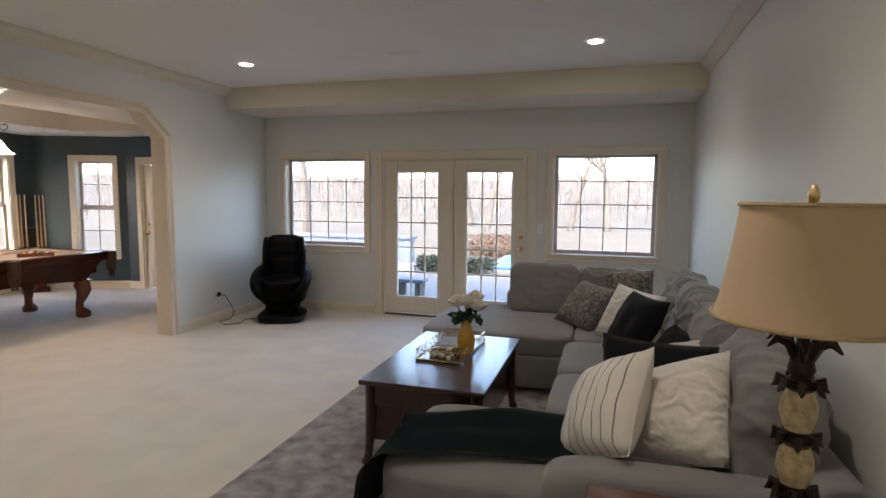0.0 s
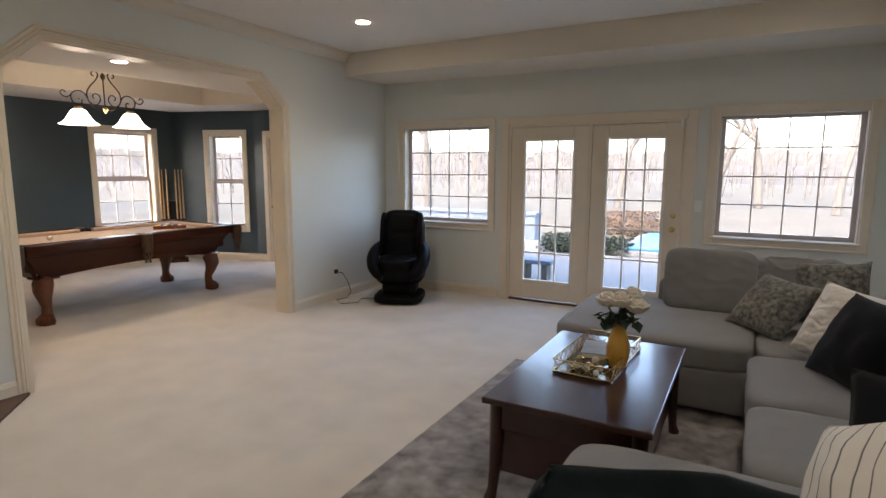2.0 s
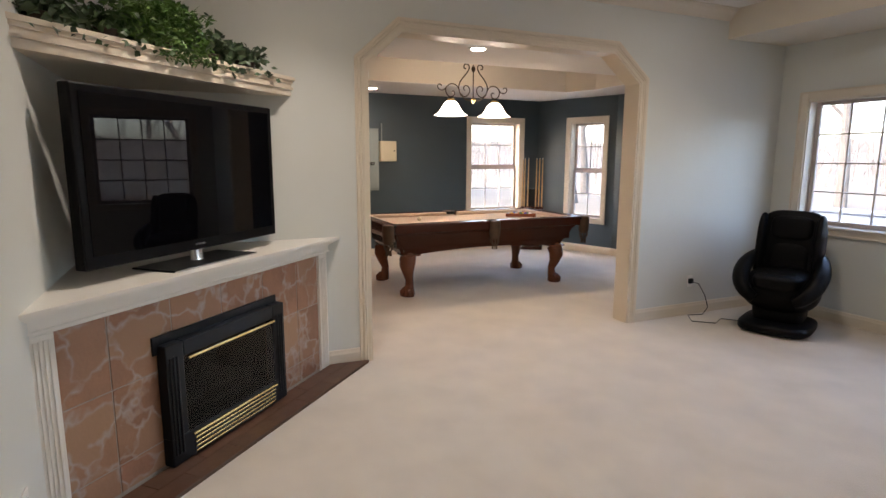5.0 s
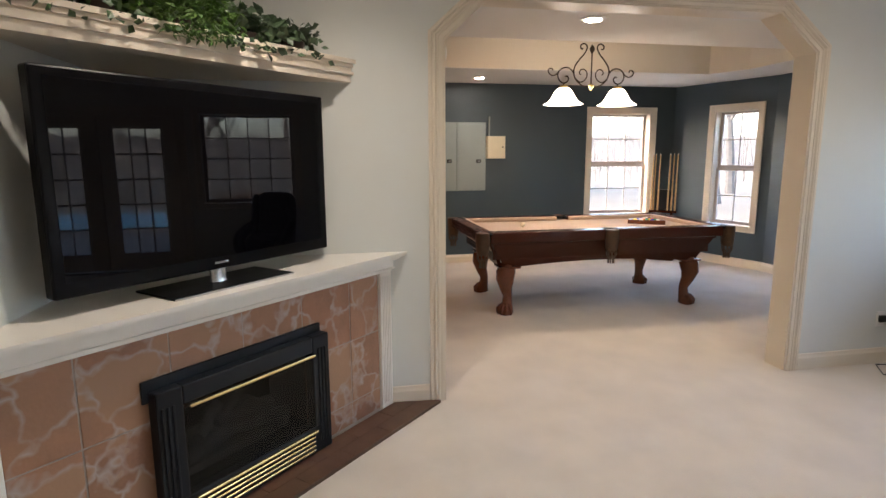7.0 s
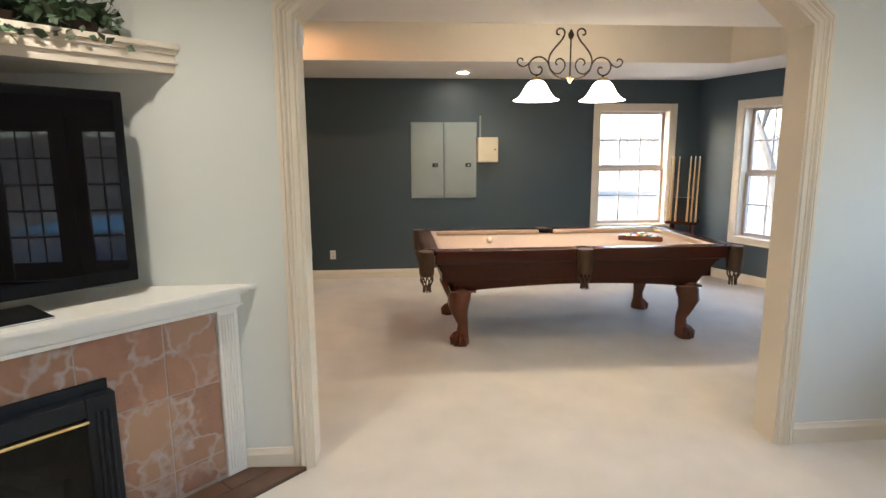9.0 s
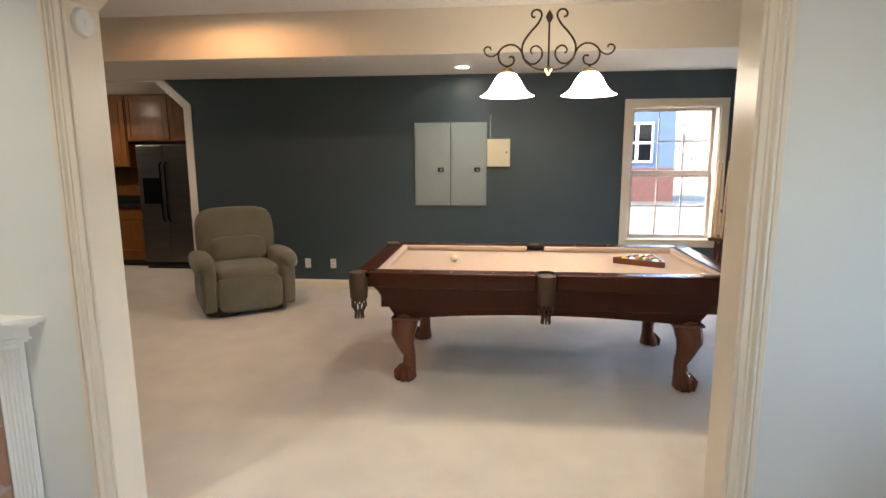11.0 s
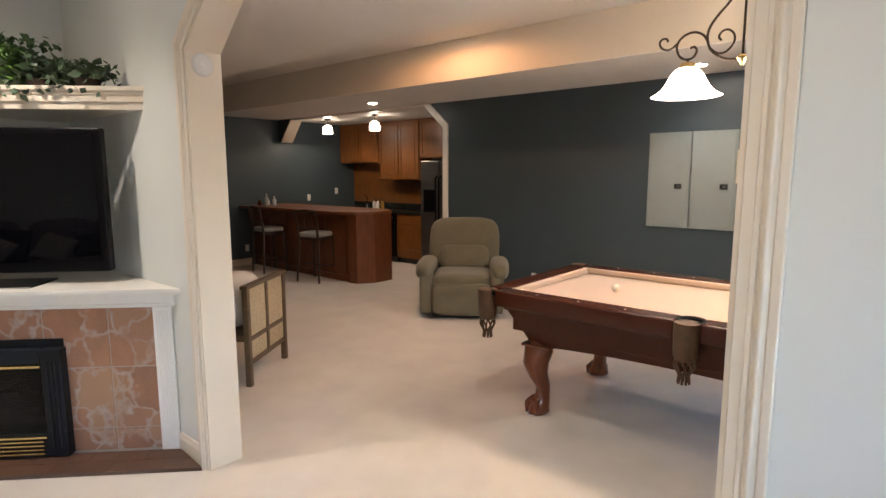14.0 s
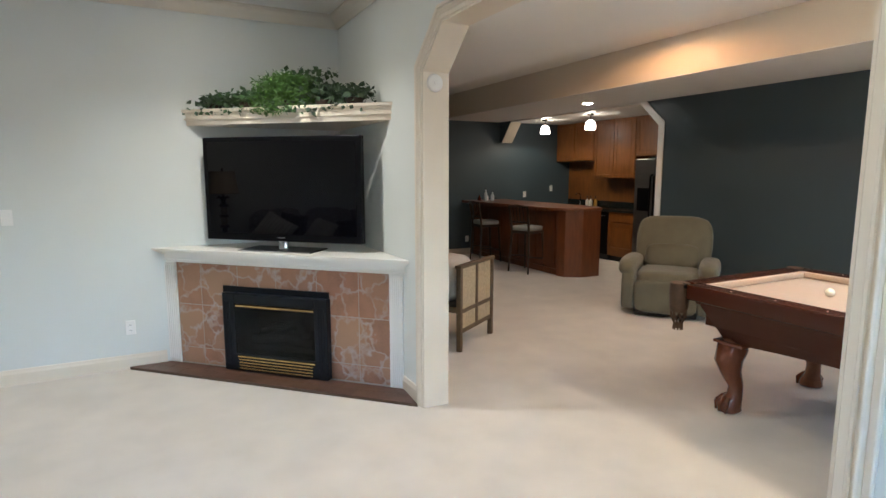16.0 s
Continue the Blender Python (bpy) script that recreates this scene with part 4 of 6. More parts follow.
for s in (-1, 1):
    part("side_wing", puff((0.085, 0.24, 0.66), 3, 10), M_BLACK, bk, smooth="all", m=Matrix.Translation((s * 0.245, -0.085, 0.03)))
    part("armrest", tube(smooth_line([(s * 0.265, 0.20, 0.66), (s * 0.30, 0.06, 0.62), (s * 0.325, -0.10, 0.555), (s * 0.31, -0.24, 0.47), (s * 0.25, -0.32, 0.38), (s * 0.16, -0.33, 0.32)], 4), [0.045 + 0.030 * math.sin(math.pi * k / 20) for k in range(21)], 16), M_BLACK, mc, smooth="all")
cord = thing("power_cord", Matrix.Translation((0, 0, 0)), "black power cord hanging from the outlet to the carpet", "cable")
part("cable", tube([(-3.99, 6.22, 0.34), (-3.93, 6.25, 0.33), (-3.88, 6.29, 0.22), (-3.86, 6.32, 0.10), (-3.90, 6.30, 0.02), (-3.97, 6.18, 0.008), (-3.80, 6.05, 0.008), (-3.66, 6.2, 0.008), (-3.75, 6.38, 0.008), (-3.58, 6.50, 0.012)], 0.004, 6), M_BLACKM, cord)
part("plug", box((-4.012, 6.195, 0.32), (-3.985, 6.245, 0.37), 0.006), M_BLACKM, cord)

# ---- rug, coffee table and what stands on it ----
bm = bmesh.new()
bmesh.ops.create_grid(bm, x_segments=60, y_segments=100, size=0.5)
for v in bm.verts:
    v.co = Vector((-0.46 + v.co.x * 1.68, 3.65 + v.co.y * 3.2, 0.012 + 0.003 * noise.noise(v.co * 40)))
r = bmesh.ops.extrude_face_region(bm, geom=bm.faces[:])
for v in [g for g in r["geom"] if isinstance(g, bmesh.types.BMVert)]:
    v.co.z = 0.001
rug = tagged(part("rug", bm, M_RUG), "mottled taupe pile rug under the coffee table", "rug")

ct = thing("coffee_table", Matrix.Translation((-0.335, 3.915, 0.013)), "dark espresso wooden coffee table with curved legs", "coffee table")
part("tabletop", box((-0.375, -0.62, 0.485), (0.375, 0.62, 0.515), 0.006), M_COFFEE, ct)
for lo, hi in (((-0.33, -0.575, 0.36), (0.33, -0.555, 0.485)), ((-0.33, 0.555, 0.36), (0.33, 0.575, 0.485)), ((-0.33, -0.555, 0.36), (-0.31, 0.555, 0.485)), ((0.31, -0.555, 0.36), (0.33, 0.555, 0.485))):
    part("apron", box(lo, hi, 0.003), M_COFFEE, ct)
part("underframe", box((-0.31, -0.555, 0.14), (0.31, 0.555, 0.36), 0.004), M_COFFEE, ct)
for sx in (-1, 1):
    for sy in (-1, 1):
        x, y = sx * 0.32, sy * 0.56
        bm = bmesh.new()
        add_tube(bm, [(x, y, 0.48), (x, y, 0.30), (x + sx * 0.005, y + sy * 0.005, 0.16), (x + sx * 0.012, y + sy * 0.012, 0.05), (x + sx * 0.022, y + sy * 0.022, 0.0)], [0.036, 0.034, 0.028, 0.024, 0.032], 10)
        part("leg", bm, M_COFFEE, ct, smooth=True)
TOP = 0.529
M_TRAYB = mat("smoked_mirror", (0.20, 0.17, 0.13), 0.12, metal=0.9, vary=0.1, bump=0.0)
tr = thing("decor_tray", Matrix.Translation((-0.355, 4.06, TOP)) @ Matrix.Rotation(radians(-3), 4, 'Z'), "gold wire tray with a glass base", "tray")
part("base", box((-0.15, -0.31, 0.0), (0.15, 0.31, 0.008), 0.002), M_TRAYB, tr, "dark mirrored base")
for z in (0.012, 0.075):
    for p, q in (((-0.15, -0.31), (0.15, -0.31)), ((0.15, -0.31), (0.15, 0.31)), ((0.15, 0.31), (-0.15, 0.31)), ((-0.15, 0.31), (-0.15, -0.31))):
        part("rail", tube([(*p, z), (*q, z)], 0.004, 6), M_GOLD, tr)
for p, q, n in (((-0.15, -0.31), (0.15, -0.31), 4), ((0.15, 0.31), (-0.15, 0.31), 4), ((0.15, -0.31), (0.15, 0.31), 8), ((-0.15, 0.31), (-0.15, -0.31), 8)):
    for k in range(n):
        a, b = Vector((*p, 0.012)).lerp(Vector((*q, 0.012)), k / n), Vector((*p, 0.012)).lerp(Vector((*q, 0.012)), (k + 1) / n)
        part("cross_wire", tube([a, b + Vector((0, 0, 0.063))], 0.0022, 5), M_GOLD, tr)
        part("cross_wire", tube([b, a + Vector((0, 0, 0.063))], 0.0022, 5), M_GOLD, tr)
M_BOOKA = mat("book_cover_grey", (0.30, 0.30, 0.28), 0.5, vary=0.4, scale=14, bump=0.02)
M_PAGES = mat("paper", (0.70, 0.66, 0.58), 0.9, vary=0.1, fine=300, bump=0.2)
M_MOSS = mat("mossy_filler", (0.20, 0.18, 0.10), 0.9, vary=0.6, scale=30, bump=0.8)
bk = thing("book", Matrix.Translation((-0.38, 4.17, TOP + 0.0085)) @ Matrix.Rotation(radians(8), 4, 'Z'), "grey patterned book lying in the tray", "book")
part("pages", box((-0.085, -0.118, 0.004), (0.083, 0.118, 0.026)), M_PAGES, bk)
part("cover", box((-0.09, -0.122, 0.026), (0.09, 0.122, 0.030), 0.001), M_BOOKA, bk)
part("back_cover", box((-0.09, -0.122, 0.0), (0.09, 0.122, 0.004), 0.001), M_BOOKA, bk)
dec = thing("bead_garland", Matrix.Translation((-0.365, 3.89, TOP + 0.009)), "heap of pale wooden and gold decor beads", "decoration")
rng = random.Random(4)
for k in range(26):
    rr = rng.uniform(0.012, 0.022)
    bm = bmesh.new()
    bmesh.ops.create_icosphere(bm, subdivisions=2, radius=rr)
    part("bead", bm, (M_PAGES, M_GOLD, M_MOSS)[k % 3], dec, smooth="all", m=Matrix.Translation((rng.uniform(-0.09, 0.09), rng.uniform(-0.10, 0.10), rr + (0.02 if k > 18 else 0.0))))
va = thing("vase", Matrix.Translation((-0.245, 4.0, TOP + 0.0085)), "mustard vase of white roses standing in the tray", "vase")
part("body", lathe([(0.0, 0.0), (0.042, 0.0), (0.046, 0.01), (0.058, 0.06), (0.060, 0.10), (0.050, 0.15), (0.036, 0.19), (0.036, 0.225), (0.040, 0.235), (0.034, 0.235), (0.030, 0.2), (0.0, 0.19)], 28), M_MUSTARD, va, smooth=True)
bm = bmesh.new()
bmesh.ops.create_icosphere(bm, subdivisions=2, radius=1.0)
PETAL = bpy.data.meshes.new("petal")
bm.to_mesh(PETAL)
bm.free()
PETAL.materials.append(M_PETAL)
PETAL.shade_smooth()
FLOWERS = ((-0.06, -0.02, 0.355), (0.055, 0.02, 0.385), (0.01, -0.06, 0.37), (0.0, 0.06, 0.35), (0.09, -0.03, 0.34))
for i, (x, y, z) in enumerate(FLOWERS):
    part("stem", tube([(0.01 * i - 0.02, 0, 0.2), (x * 0.6, y * 0.6, z - 0.07), (x, y, z - 0.03)], 0.004, 6), M_LEAF, va)
    bm = bmesh.new()
    bmesh.ops.create_icosphere(bm, subdivisions=2, radius=0.024)
    bloom = part("bloom", bm, M_PETAL, va, "full white rose bloom", "all", Matrix.Translation((x, y, z)) @ Matrix.Rotation(0.4 * i, 4, 'Z'))
    for ring, (rad, n, tilt) in enumerate(((0.016, 4, 0.10), (0.029, 6, 0.38), (0.041, 8, 0.75))):
        for k in range(n):
            a = 2 * math.pi * k / n + ring * 0.5
            mm = Matrix.Translation((rad * math.cos(a), rad * math.sin(a), 0.012 - ring * 0.011)) @ Matrix.Rotation(a, 4, 'Z') @ Matrix.Rotation(tilt, 4, 'Y') @ Matrix.Diagonal((0.008, 0.028 + 0.003 * ring, 0.033, 1))
            same_mesh("petal", PETAL, bloom, mm)
me = leaf_cloud((0, 0, 0.235), (0.05, 0.05, 0.025), 46, 0.06, 11)
me.materials.append(mat("rose_leaf", (0.02, 0.05, 0.03), 0.4, vary=0.4, bump=0.1))
ob = new("leaves", me)
ob.parent = va

# ---- sectional sofa ----


def sofa_unit(name, lo, hi, label, seats, backs, foot=True):
    s = thing(name, Matrix.Translation((lo[0], lo[1], 0)), label, "sofa", "sectional sofa pieces")
    w, d = hi[0] - lo[0], hi[1] - lo[1]
    part("frame", box((0.01, 0.01, 0.05), (w - 0.01, d - 0.01, 0.33), 0.03, 3), M_SOFA, s, smooth=True)
    for x in (0.06, w - 0.06):
        for y in (0.06, d - 0.06):
            part("foot", lathe([(0.022, 0.013), (0.028, 0.05)], 10, (x, y, 0)), M_COFFEE, s)
    return s


# long unit under the window, open at its end
far = sofa_unit("sofa_unit", (-0.87, 4.80), (XR - 0.03, 6.12), "grey woven sectional unit with an open end", 0, 0)


def cushion(name, parent, size, centre, seed, power=6, crease=0.006, m=None, label="", cuts=12):
    ox, oy, _ = parent.matrix_basis.translation
    mm = Matrix.Translation((centre[0] - ox, centre[1] - oy, centre[2]))
    return part(name, puff(size, power, cuts, crease, seed), M_SOFA, parent, label, "all", mm @ (m or Matrix()))


cushion("seat_cushion", far, (1.27, 1.26, 0.19), (-0.235, 5.43, 0.40), 1, 9)
cushion("seat_cushion", far, (1.10, 1.26, 0.18), (0.955, 5.44, 0.395), 2, 9)
lean_n = Matrix.Rotation(radians(-14), 4, 'X')
cushion("back_cushion", far, (0.66, 0.26, 0.50), (0.07, 5.86, 0.70), 3, 6.5, 0.006, lean_n, cuts=40)
cushion("back_cushion", far, (0.64, 0.26, 0.46), (0.68, 5.87, 0.70), 4, 4.5, 0.024, lean_n, cuts=40)
part("back_frame", box((0.55, 1.16, 0.30), (2.36, 1.31, 0.66), 0.05, 3), M_SOFA, far, smooth=True)
side = sofa_unit("sofa_unit", (0.375, 3.25), (XR - 0.03, 4.79), "grey woven two-seat sectional unit along the wall", 0, 0)
cushion("seat_cushion", side, (0.86, 0.80, 0.19), (0.79, 4.37, 0.40), 5, 9)
cushion("seat_cushion", side, (0.86, 0.71, 0.19), (0.79, 3.605, 0.40), 6, 9)
lean_e = Matrix.Rotation(radians(14), 4, 'Y')
part("back_frame", box((0.96, 0.02, 0.30), (1.13, 1.52, 0.68), 0.05, 3), M_SOFA, side, smooth=True)
for y, sd in ((5.38, 7), (4.62, 8), (3.83, 9)):
    cushion("back_cushion", side if y < 5 else far, (0.30, 0.80, 0.56), (1.27, y, 0.70), sd, 3.8, 0.034, lean_e, cuts=44)
near = sofa_unit("sofa_chaise", (-0.26, 2.38), (XR - 0.03, 3.24), "grey woven chaise unit with a low arm", 0, 0)
cushion("seat_cushion", near, (1.34, 0.82, 0.20), (0.43, 2.83, 0.40), 10, 8)
part("arm", puff((1.10, 0.22, 0.34), 5, 10, 0.006, 2), M_SOFA, near, smooth="all", m=Matrix.Translation((1.25, 0.11, 0.445)))
part("back_frame", box((1.60, 0.02, 0.30), (1.77, 0.85, 0.66), 0.05, 3), M_SOFA, near, smooth=True)
cushion("back_cushion", near, (0.32, 0.84, 0.58), (1.27, 2.98, 0.70), 12, 3.8, 0.034, lean_e, cuts=44)


def put_pillow(name, label, material, size, thick, m, seed, stripes=False):
    p = thing(name, m, label, "pillow", "throw pillows on the sofa")
    part("cushion", throw_pillow(size[0], size[1], thick, seed), material, p, smooth="all")
    if material is not M_STRIPE:
        return p
    e = [Vector((sx * size[0] / 2 * 0.995, 0, sz)) for sx, sz in ((-1, 0), (1, 0), (1, size[1]), (-1, size[1]))]
    for k in range(4):
        a, b = e[k], e[(k + 1) % 4]
        c = (a + b) / 2
        c += (Vector((0, 0, size[1] / 2)) - c) * 0.07
        part("piping", tube([a, a.lerp(c, 0.5) * 1.0, c, b.lerp(c, 0.5), b], 0.0035, 5), M_PILLOW_W if material is M_STRIPE else material, p)
    return p


def lean(x, y, z, turn, tip, roll=0):
    return Matrix.Translation((x, y, z)) @ Matrix.Rotation(radians(turn), 4, 'Z') @ Matrix.Rotation(radians(tip), 4, 'X') @ Matrix.Rotation(radians(roll), 4, 'Y')


M_STRIPE = mat("pillow_striped", (0.78, 0.73, 0.66), 0.95, vary=0.08, scale=9, fine=300, bump=0.6, sheen=0.3, spec=0.1)
nt = M_STRIPE.node_tree
wv = nt.nodes.new("ShaderNodeTexWave")
wv.bands_direction = 'X'
wv.inputs["Scale"].default_value, wv.inputs["Distortion"].default_value = 6.0, 0.25
tcs = nt.nodes.new("ShaderNodeTexCoord")
nt.links.new(tcs.outputs["Object"], wv.inputs["Vector"])
rp = nt.nodes.new("ShaderNodeValToRGB")
rp.color_ramp.elements[0].position, rp.color_ramp.elements[0].color = 0.955, (0, 0, 0, 1)
rp.color_ramp.elements[1].position, rp.color_ramp.elements[1].color = 0.99, (1, 1, 1, 1)
nt.links.new(wv.outputs["Fac"], rp.inputs[0])
mx = nt.nodes.new("ShaderNodeMix")
mx.data_type = 'RGBA'
mx.inputs["B"].default_value = (0.17, 0.165, 0.17, 1)
pb = nt.nodes["Principled BSDF"].inputs["Base Color"]
nt.links.new(pb.links[0].from_socket, mx.inputs["A"])
nt.links.new(rp.outputs["Color"], mx.inputs["Factor"])
nt.links.new(mx.outputs["Result"], pb)

# tufted leaf relief: curved ridges over the cream cover
M_TUFT = mat("pillow_tufted", (0.80, 0.75, 0.68), 0.95, vary=0.07, scale=9, fine=260, bump=0.7, sheen=0.35, spec=0.1)
nt = M_TUFT.node_tree
ridge = nt.nodes.new("ShaderNodeTexWave")
ridge.wave_type = 'RINGS'
ridge.inputs["Scale"].default_value, ridge.inputs["Distortion"].default_value, ridge.inputs["Detail Scale"].default_value = 4.5, 9.0, 2.0
tct = nt.nodes.new("ShaderNodeTexCoord")
nt.links.new(tct.outputs["Object"], ridge.inputs["Vector"])
rb = nt.nodes.new("ShaderNodeBump")
rb.inputs["Strength"].default_value, rb.inputs["Distance"].default_value = 0.5, 0.012
nt.links.new(ridge.outputs["Fac"], rb.inputs["Height"])
pn = nt.nodes["Principled BSDF"].inputs["Normal"]
nt.links.new(pn.links[0].from_socket, rb.inputs["Normal"])
nt.links.new(rb.outputs[0], pn)

put_pillow("throw_pillow", "white pillow with thin dark stripes leaning on the arm", M_STRIPE, (0.47, 0.47), 0.23, lean(0.615, 2.64, 0.545, -69, -32, -34), 1)
put_pillow("throw_pillow", "cream tufted leaf-pattern pillow on the chaise", M_TUFT, (0.56, 0.47), 0.28, lean(0.905, 2.69, 0.52, -58, -30, -31), 2)
put_pillow("throw_pillow", "black velvet pillow behind the striped one", M_PILLOW_B, (0.56, 0.46), 0.16, lean(0.86, 3.05, 0.49, -30, -14, -4), 3)
put_pillow("throw_pillow", "grey and white pillow lying against the back", M_PILLOW_W, (0.44, 0.40), 0.18, lean(0.99, 3.50, 0.49, -58, -34, -24), 4)
put_pillow("throw_pillow", "charcoal pillow leaning in the sofa's corner", M_PILLOW_B, (0.48, 0.48), 0.19, lean(0.745, 4.40, 0.495, -63, -29, 0), 5)
put_pillow("throw_pillow", "cream ribbed pillow behind the charcoal one", M_TUFT, (0.48, 0.46), 0.17, lean(0.73, 4.70, 0.50, -44, -28, 5), 6)
put_pillow("throw_pillow", "grey textured pillow against the back cushions", M_PILLOW_G, (0.48, 0.46), 0.18, lean(0.37, 5.28, 0.485, -44, -42, 4), 7)
put_pillow("throw_pillow", "grey textured pillow slumped in the corner", M_PILLOW_G, (0.46, 0.40), 0.16, lean(0.85, 5.62, 0.56, -18, -20, -8), 8)
put_pillow("throw_pillow", "dark grey pillow lying on the seat", M_PILLOW_B, (0.44, 0.34), 0.18, lean(0.98, 4.05, 0.485, -75, -32), 9)

# throw blanket over the chaise
bm = bmesh.new()
NX, NY = 60, 44
grid = []
for i in range(NX + 1):
    row = []
    for j in range(NY + 1):
        u, v = i / NX, j / NY
        run = 1.38 * u - 0.82
        front = 2.36 + 0.28 * min(1.0, max(0.0, (run + 0.28) / 0.7)) ** 0.7
        back = 2.78 + 0.32 * min(1.0, max(0.0, (run + 0.3) / 0.6))
        y = front + (back - front) * v + 0.025 * noise.noise(Vector((run * 3, v, 5)))
        ridge_at = 0.60 + 0.10 * math.sin(4 * u)
        f = 0.012 + 0.10 * math.exp(-((v - ridge_at) / 0.17) ** 2) + 0.022 * noise.noise(Vector((run * 3.2, v * 4.5, 0.3))) + 0.02 * math.sin(v * 13 + 4 * u)
        z = 0.525 + f
        x = run
        over = -0.20 - run
        if over > 0:
            bend = min(over / 0.16, 1.0) * math.pi / 2
            x = -0.20 - 0.10 * math.sin(bend) - 0.16 * max(0, over - 0.16) + 0.5 * f
            z = 0.525 + f * math.cos(bend) - 0.10 * (1 - math.cos(bend)) - max(0, over - 0.16) * 0.97
        row.append(bm.verts.new((x, y, max(z, 0.03))))
    grid.append(row)
for i in range(NX):
    for j in range(NY):
        bm.faces.new((grid[i][j], grid[i + 1][j], grid[i + 1][j + 1], grid[i][j + 1]))
bmesh.ops.solidify(bm, geom=bm.faces[:], thickness=0.024)
bmesh.ops.recalc_face_normals(bm, faces=bm.faces[:])
tagged(part("throw_blanket", bm, M_THROW, smooth="all"), "dark teal knitted throw draped over the chaise", "blanket")

# ---- side table and lamp ----
st = thing("side_table", Matrix.Translation((1.03, 2.05, 0)), "red-brown wooden side table beside the sofa arm", "side table")
part("tabletop", box((-0.42, -0.30, 0.575), (0.42, 0.30, 0.60), 0.006), M_REDWOOD, st)
part("apron", box((-0.38, -0.26, 0.48), (0.38, 0.26, 0.575), 0.004), M_REDWOOD, st)
for sx in (-1, 1):
    for sy in (-1, 1):
        part("leg", box((sx * 0.36 - 0.025, sy * 0.24 - 0.025, 0.0), (sx * 0.36 + 0.025, sy * 0.24 + 0.025, 0.48), 0.004), M_REDWOOD, st)
la = thing("table_lamp", Matrix.Translation((1.185, 2.172, 0.60)), "bronze palm table lamp with a tan fabric shade", "lamp")
part("foot", lathe([(0.0, 0.0), (0.085, 0.0), (0.09, 0.012), (0.06, 0.03), (0.035, 0.06), (0.03, 0.10), (0.042, 0.14), (0.0, 0.152)], 24), M_BRONZE, la, smooth=True)
for z in (0.185, 0.345):
    part("segment", lathe([(0.0, z), (0.034, z), (0.048, z + 0.045), (0.046, z + 0.08), (0.034, z + 0.115), (0.0, z + 0.118)], 20), M_CRACKLE, la, "cream crackled segment", True)
for z, r0 in ((0.305, 0.055), (0.462, 0.060), (0.15, 0.060)):
    part("collar", lathe([(0.0, z), (0.035, z), (0.05, z + 0.012), (0.035, z + 0.03), (0.0, z + 0.032)], 20), M_BRONZE, la, smooth=True)
    for k in range(7):
        a = 2 * math.pi * k / 7
        c, s = math.cos(a), math.sin(a)
        part("palm_leaf", tube([(0.03 * c, 0.03 * s, z + 0.02), (0.055 * c, 0.055 * s, z + 0.028), (r0 * c, r0 * s, z + 0.004), ((r0 + 0.012) * c, (r0 + 0.012) * s, z - 0.004)], [0.008, 0.013, 0.009, 0.002], 6), M_BRONZE, la, smooth=True)
part("stem", lathe([(0.03, 0.49), (0.026, 0.50), (0.036, 0.52), (0.022, 0.58), (0.012, 0.62), (0.010, 0.98), (0.0, 0.982)], 16), M_BRONZE, la, smooth=True)
for k in range(6):
    a = 2 * math.pi * k / 6 + 0.3
    c, s = math.cos(a), math.sin(a)
    part("palm_leaf", tube([(0.02 * c, 0.02 * s, 0.54), (0.04 * c, 0.04 * s, 0.595), (0.075 * c, 0.075 * s, 0.61), (0.10 * c, 0.10 * s, 0.585)], [0.008, 0.016, 0.014, 0.003], 6), M_BRONZE, la, smooth=True)
bm = bmesh.new()
prof = [(0.236, 0.658), (0.220, 0.71), (0.203, 0.79), (0.188, 0.89), (0.176, 0.985)]
seg = 40
rings = []
for r0, z in prof + [(r0 - 0.003, z) for r0, z in reversed(prof)]:
    rings.append([bm.verts.new((r0 * math.cos(2 * math.pi * k / seg) * (1 + 0.012 * (k % 5 == 0)), r0 * math.sin(2 * math.pi * k / seg) * (1 + 0.012 * (k % 5 == 0)), z)) for k in range(seg)])
for i in range(len(rings)):
    a, b = rings[i], rings[(i + 1) % len(rings)]
    for k in range(seg):
        bm.faces.new((a[k], a[(k + 1) % seg], b[(k + 1) % seg], b[k]))
bmesh.ops.recalc_face_normals(bm, faces=bm.faces[:])
shade = part("shade", bm, M_SHADE, la, "tan fabric bell shade", True)
M_BRAID = mat("shade_braid", (0.50, 0.37, 0.20), 0.8, vary=0.2, scale=60, fine=300, bump=0.5)
for r0, z in ((0.239, 0.664), (0.179, 0.980)):
    part("band", tube([(r0 * math.cos(2 * math.pi * k / 40), r0 * math.sin(2 * math.pi * k / 40), z) for k in range(41)], 0.006, 6), M_BRAID, shade, "tan braid band")
for k in range(3):
    a = 2 * math.pi * k / 3
    part("spider", tube([(0, 0, 0.965), (0.176 * math.cos(a), 0.176 * math.sin(a), 0.962)], 0.003, 5), M_BRONZE, shade)
part("finial", lathe([(0.007, 0.975), (0.012, 0.988), (0.016, 1.004), (0.012, 1.022), (0.005, 1.034), (0.0, 1.036)], 16), M_GOLD, la, "gilt acorn finial", True)

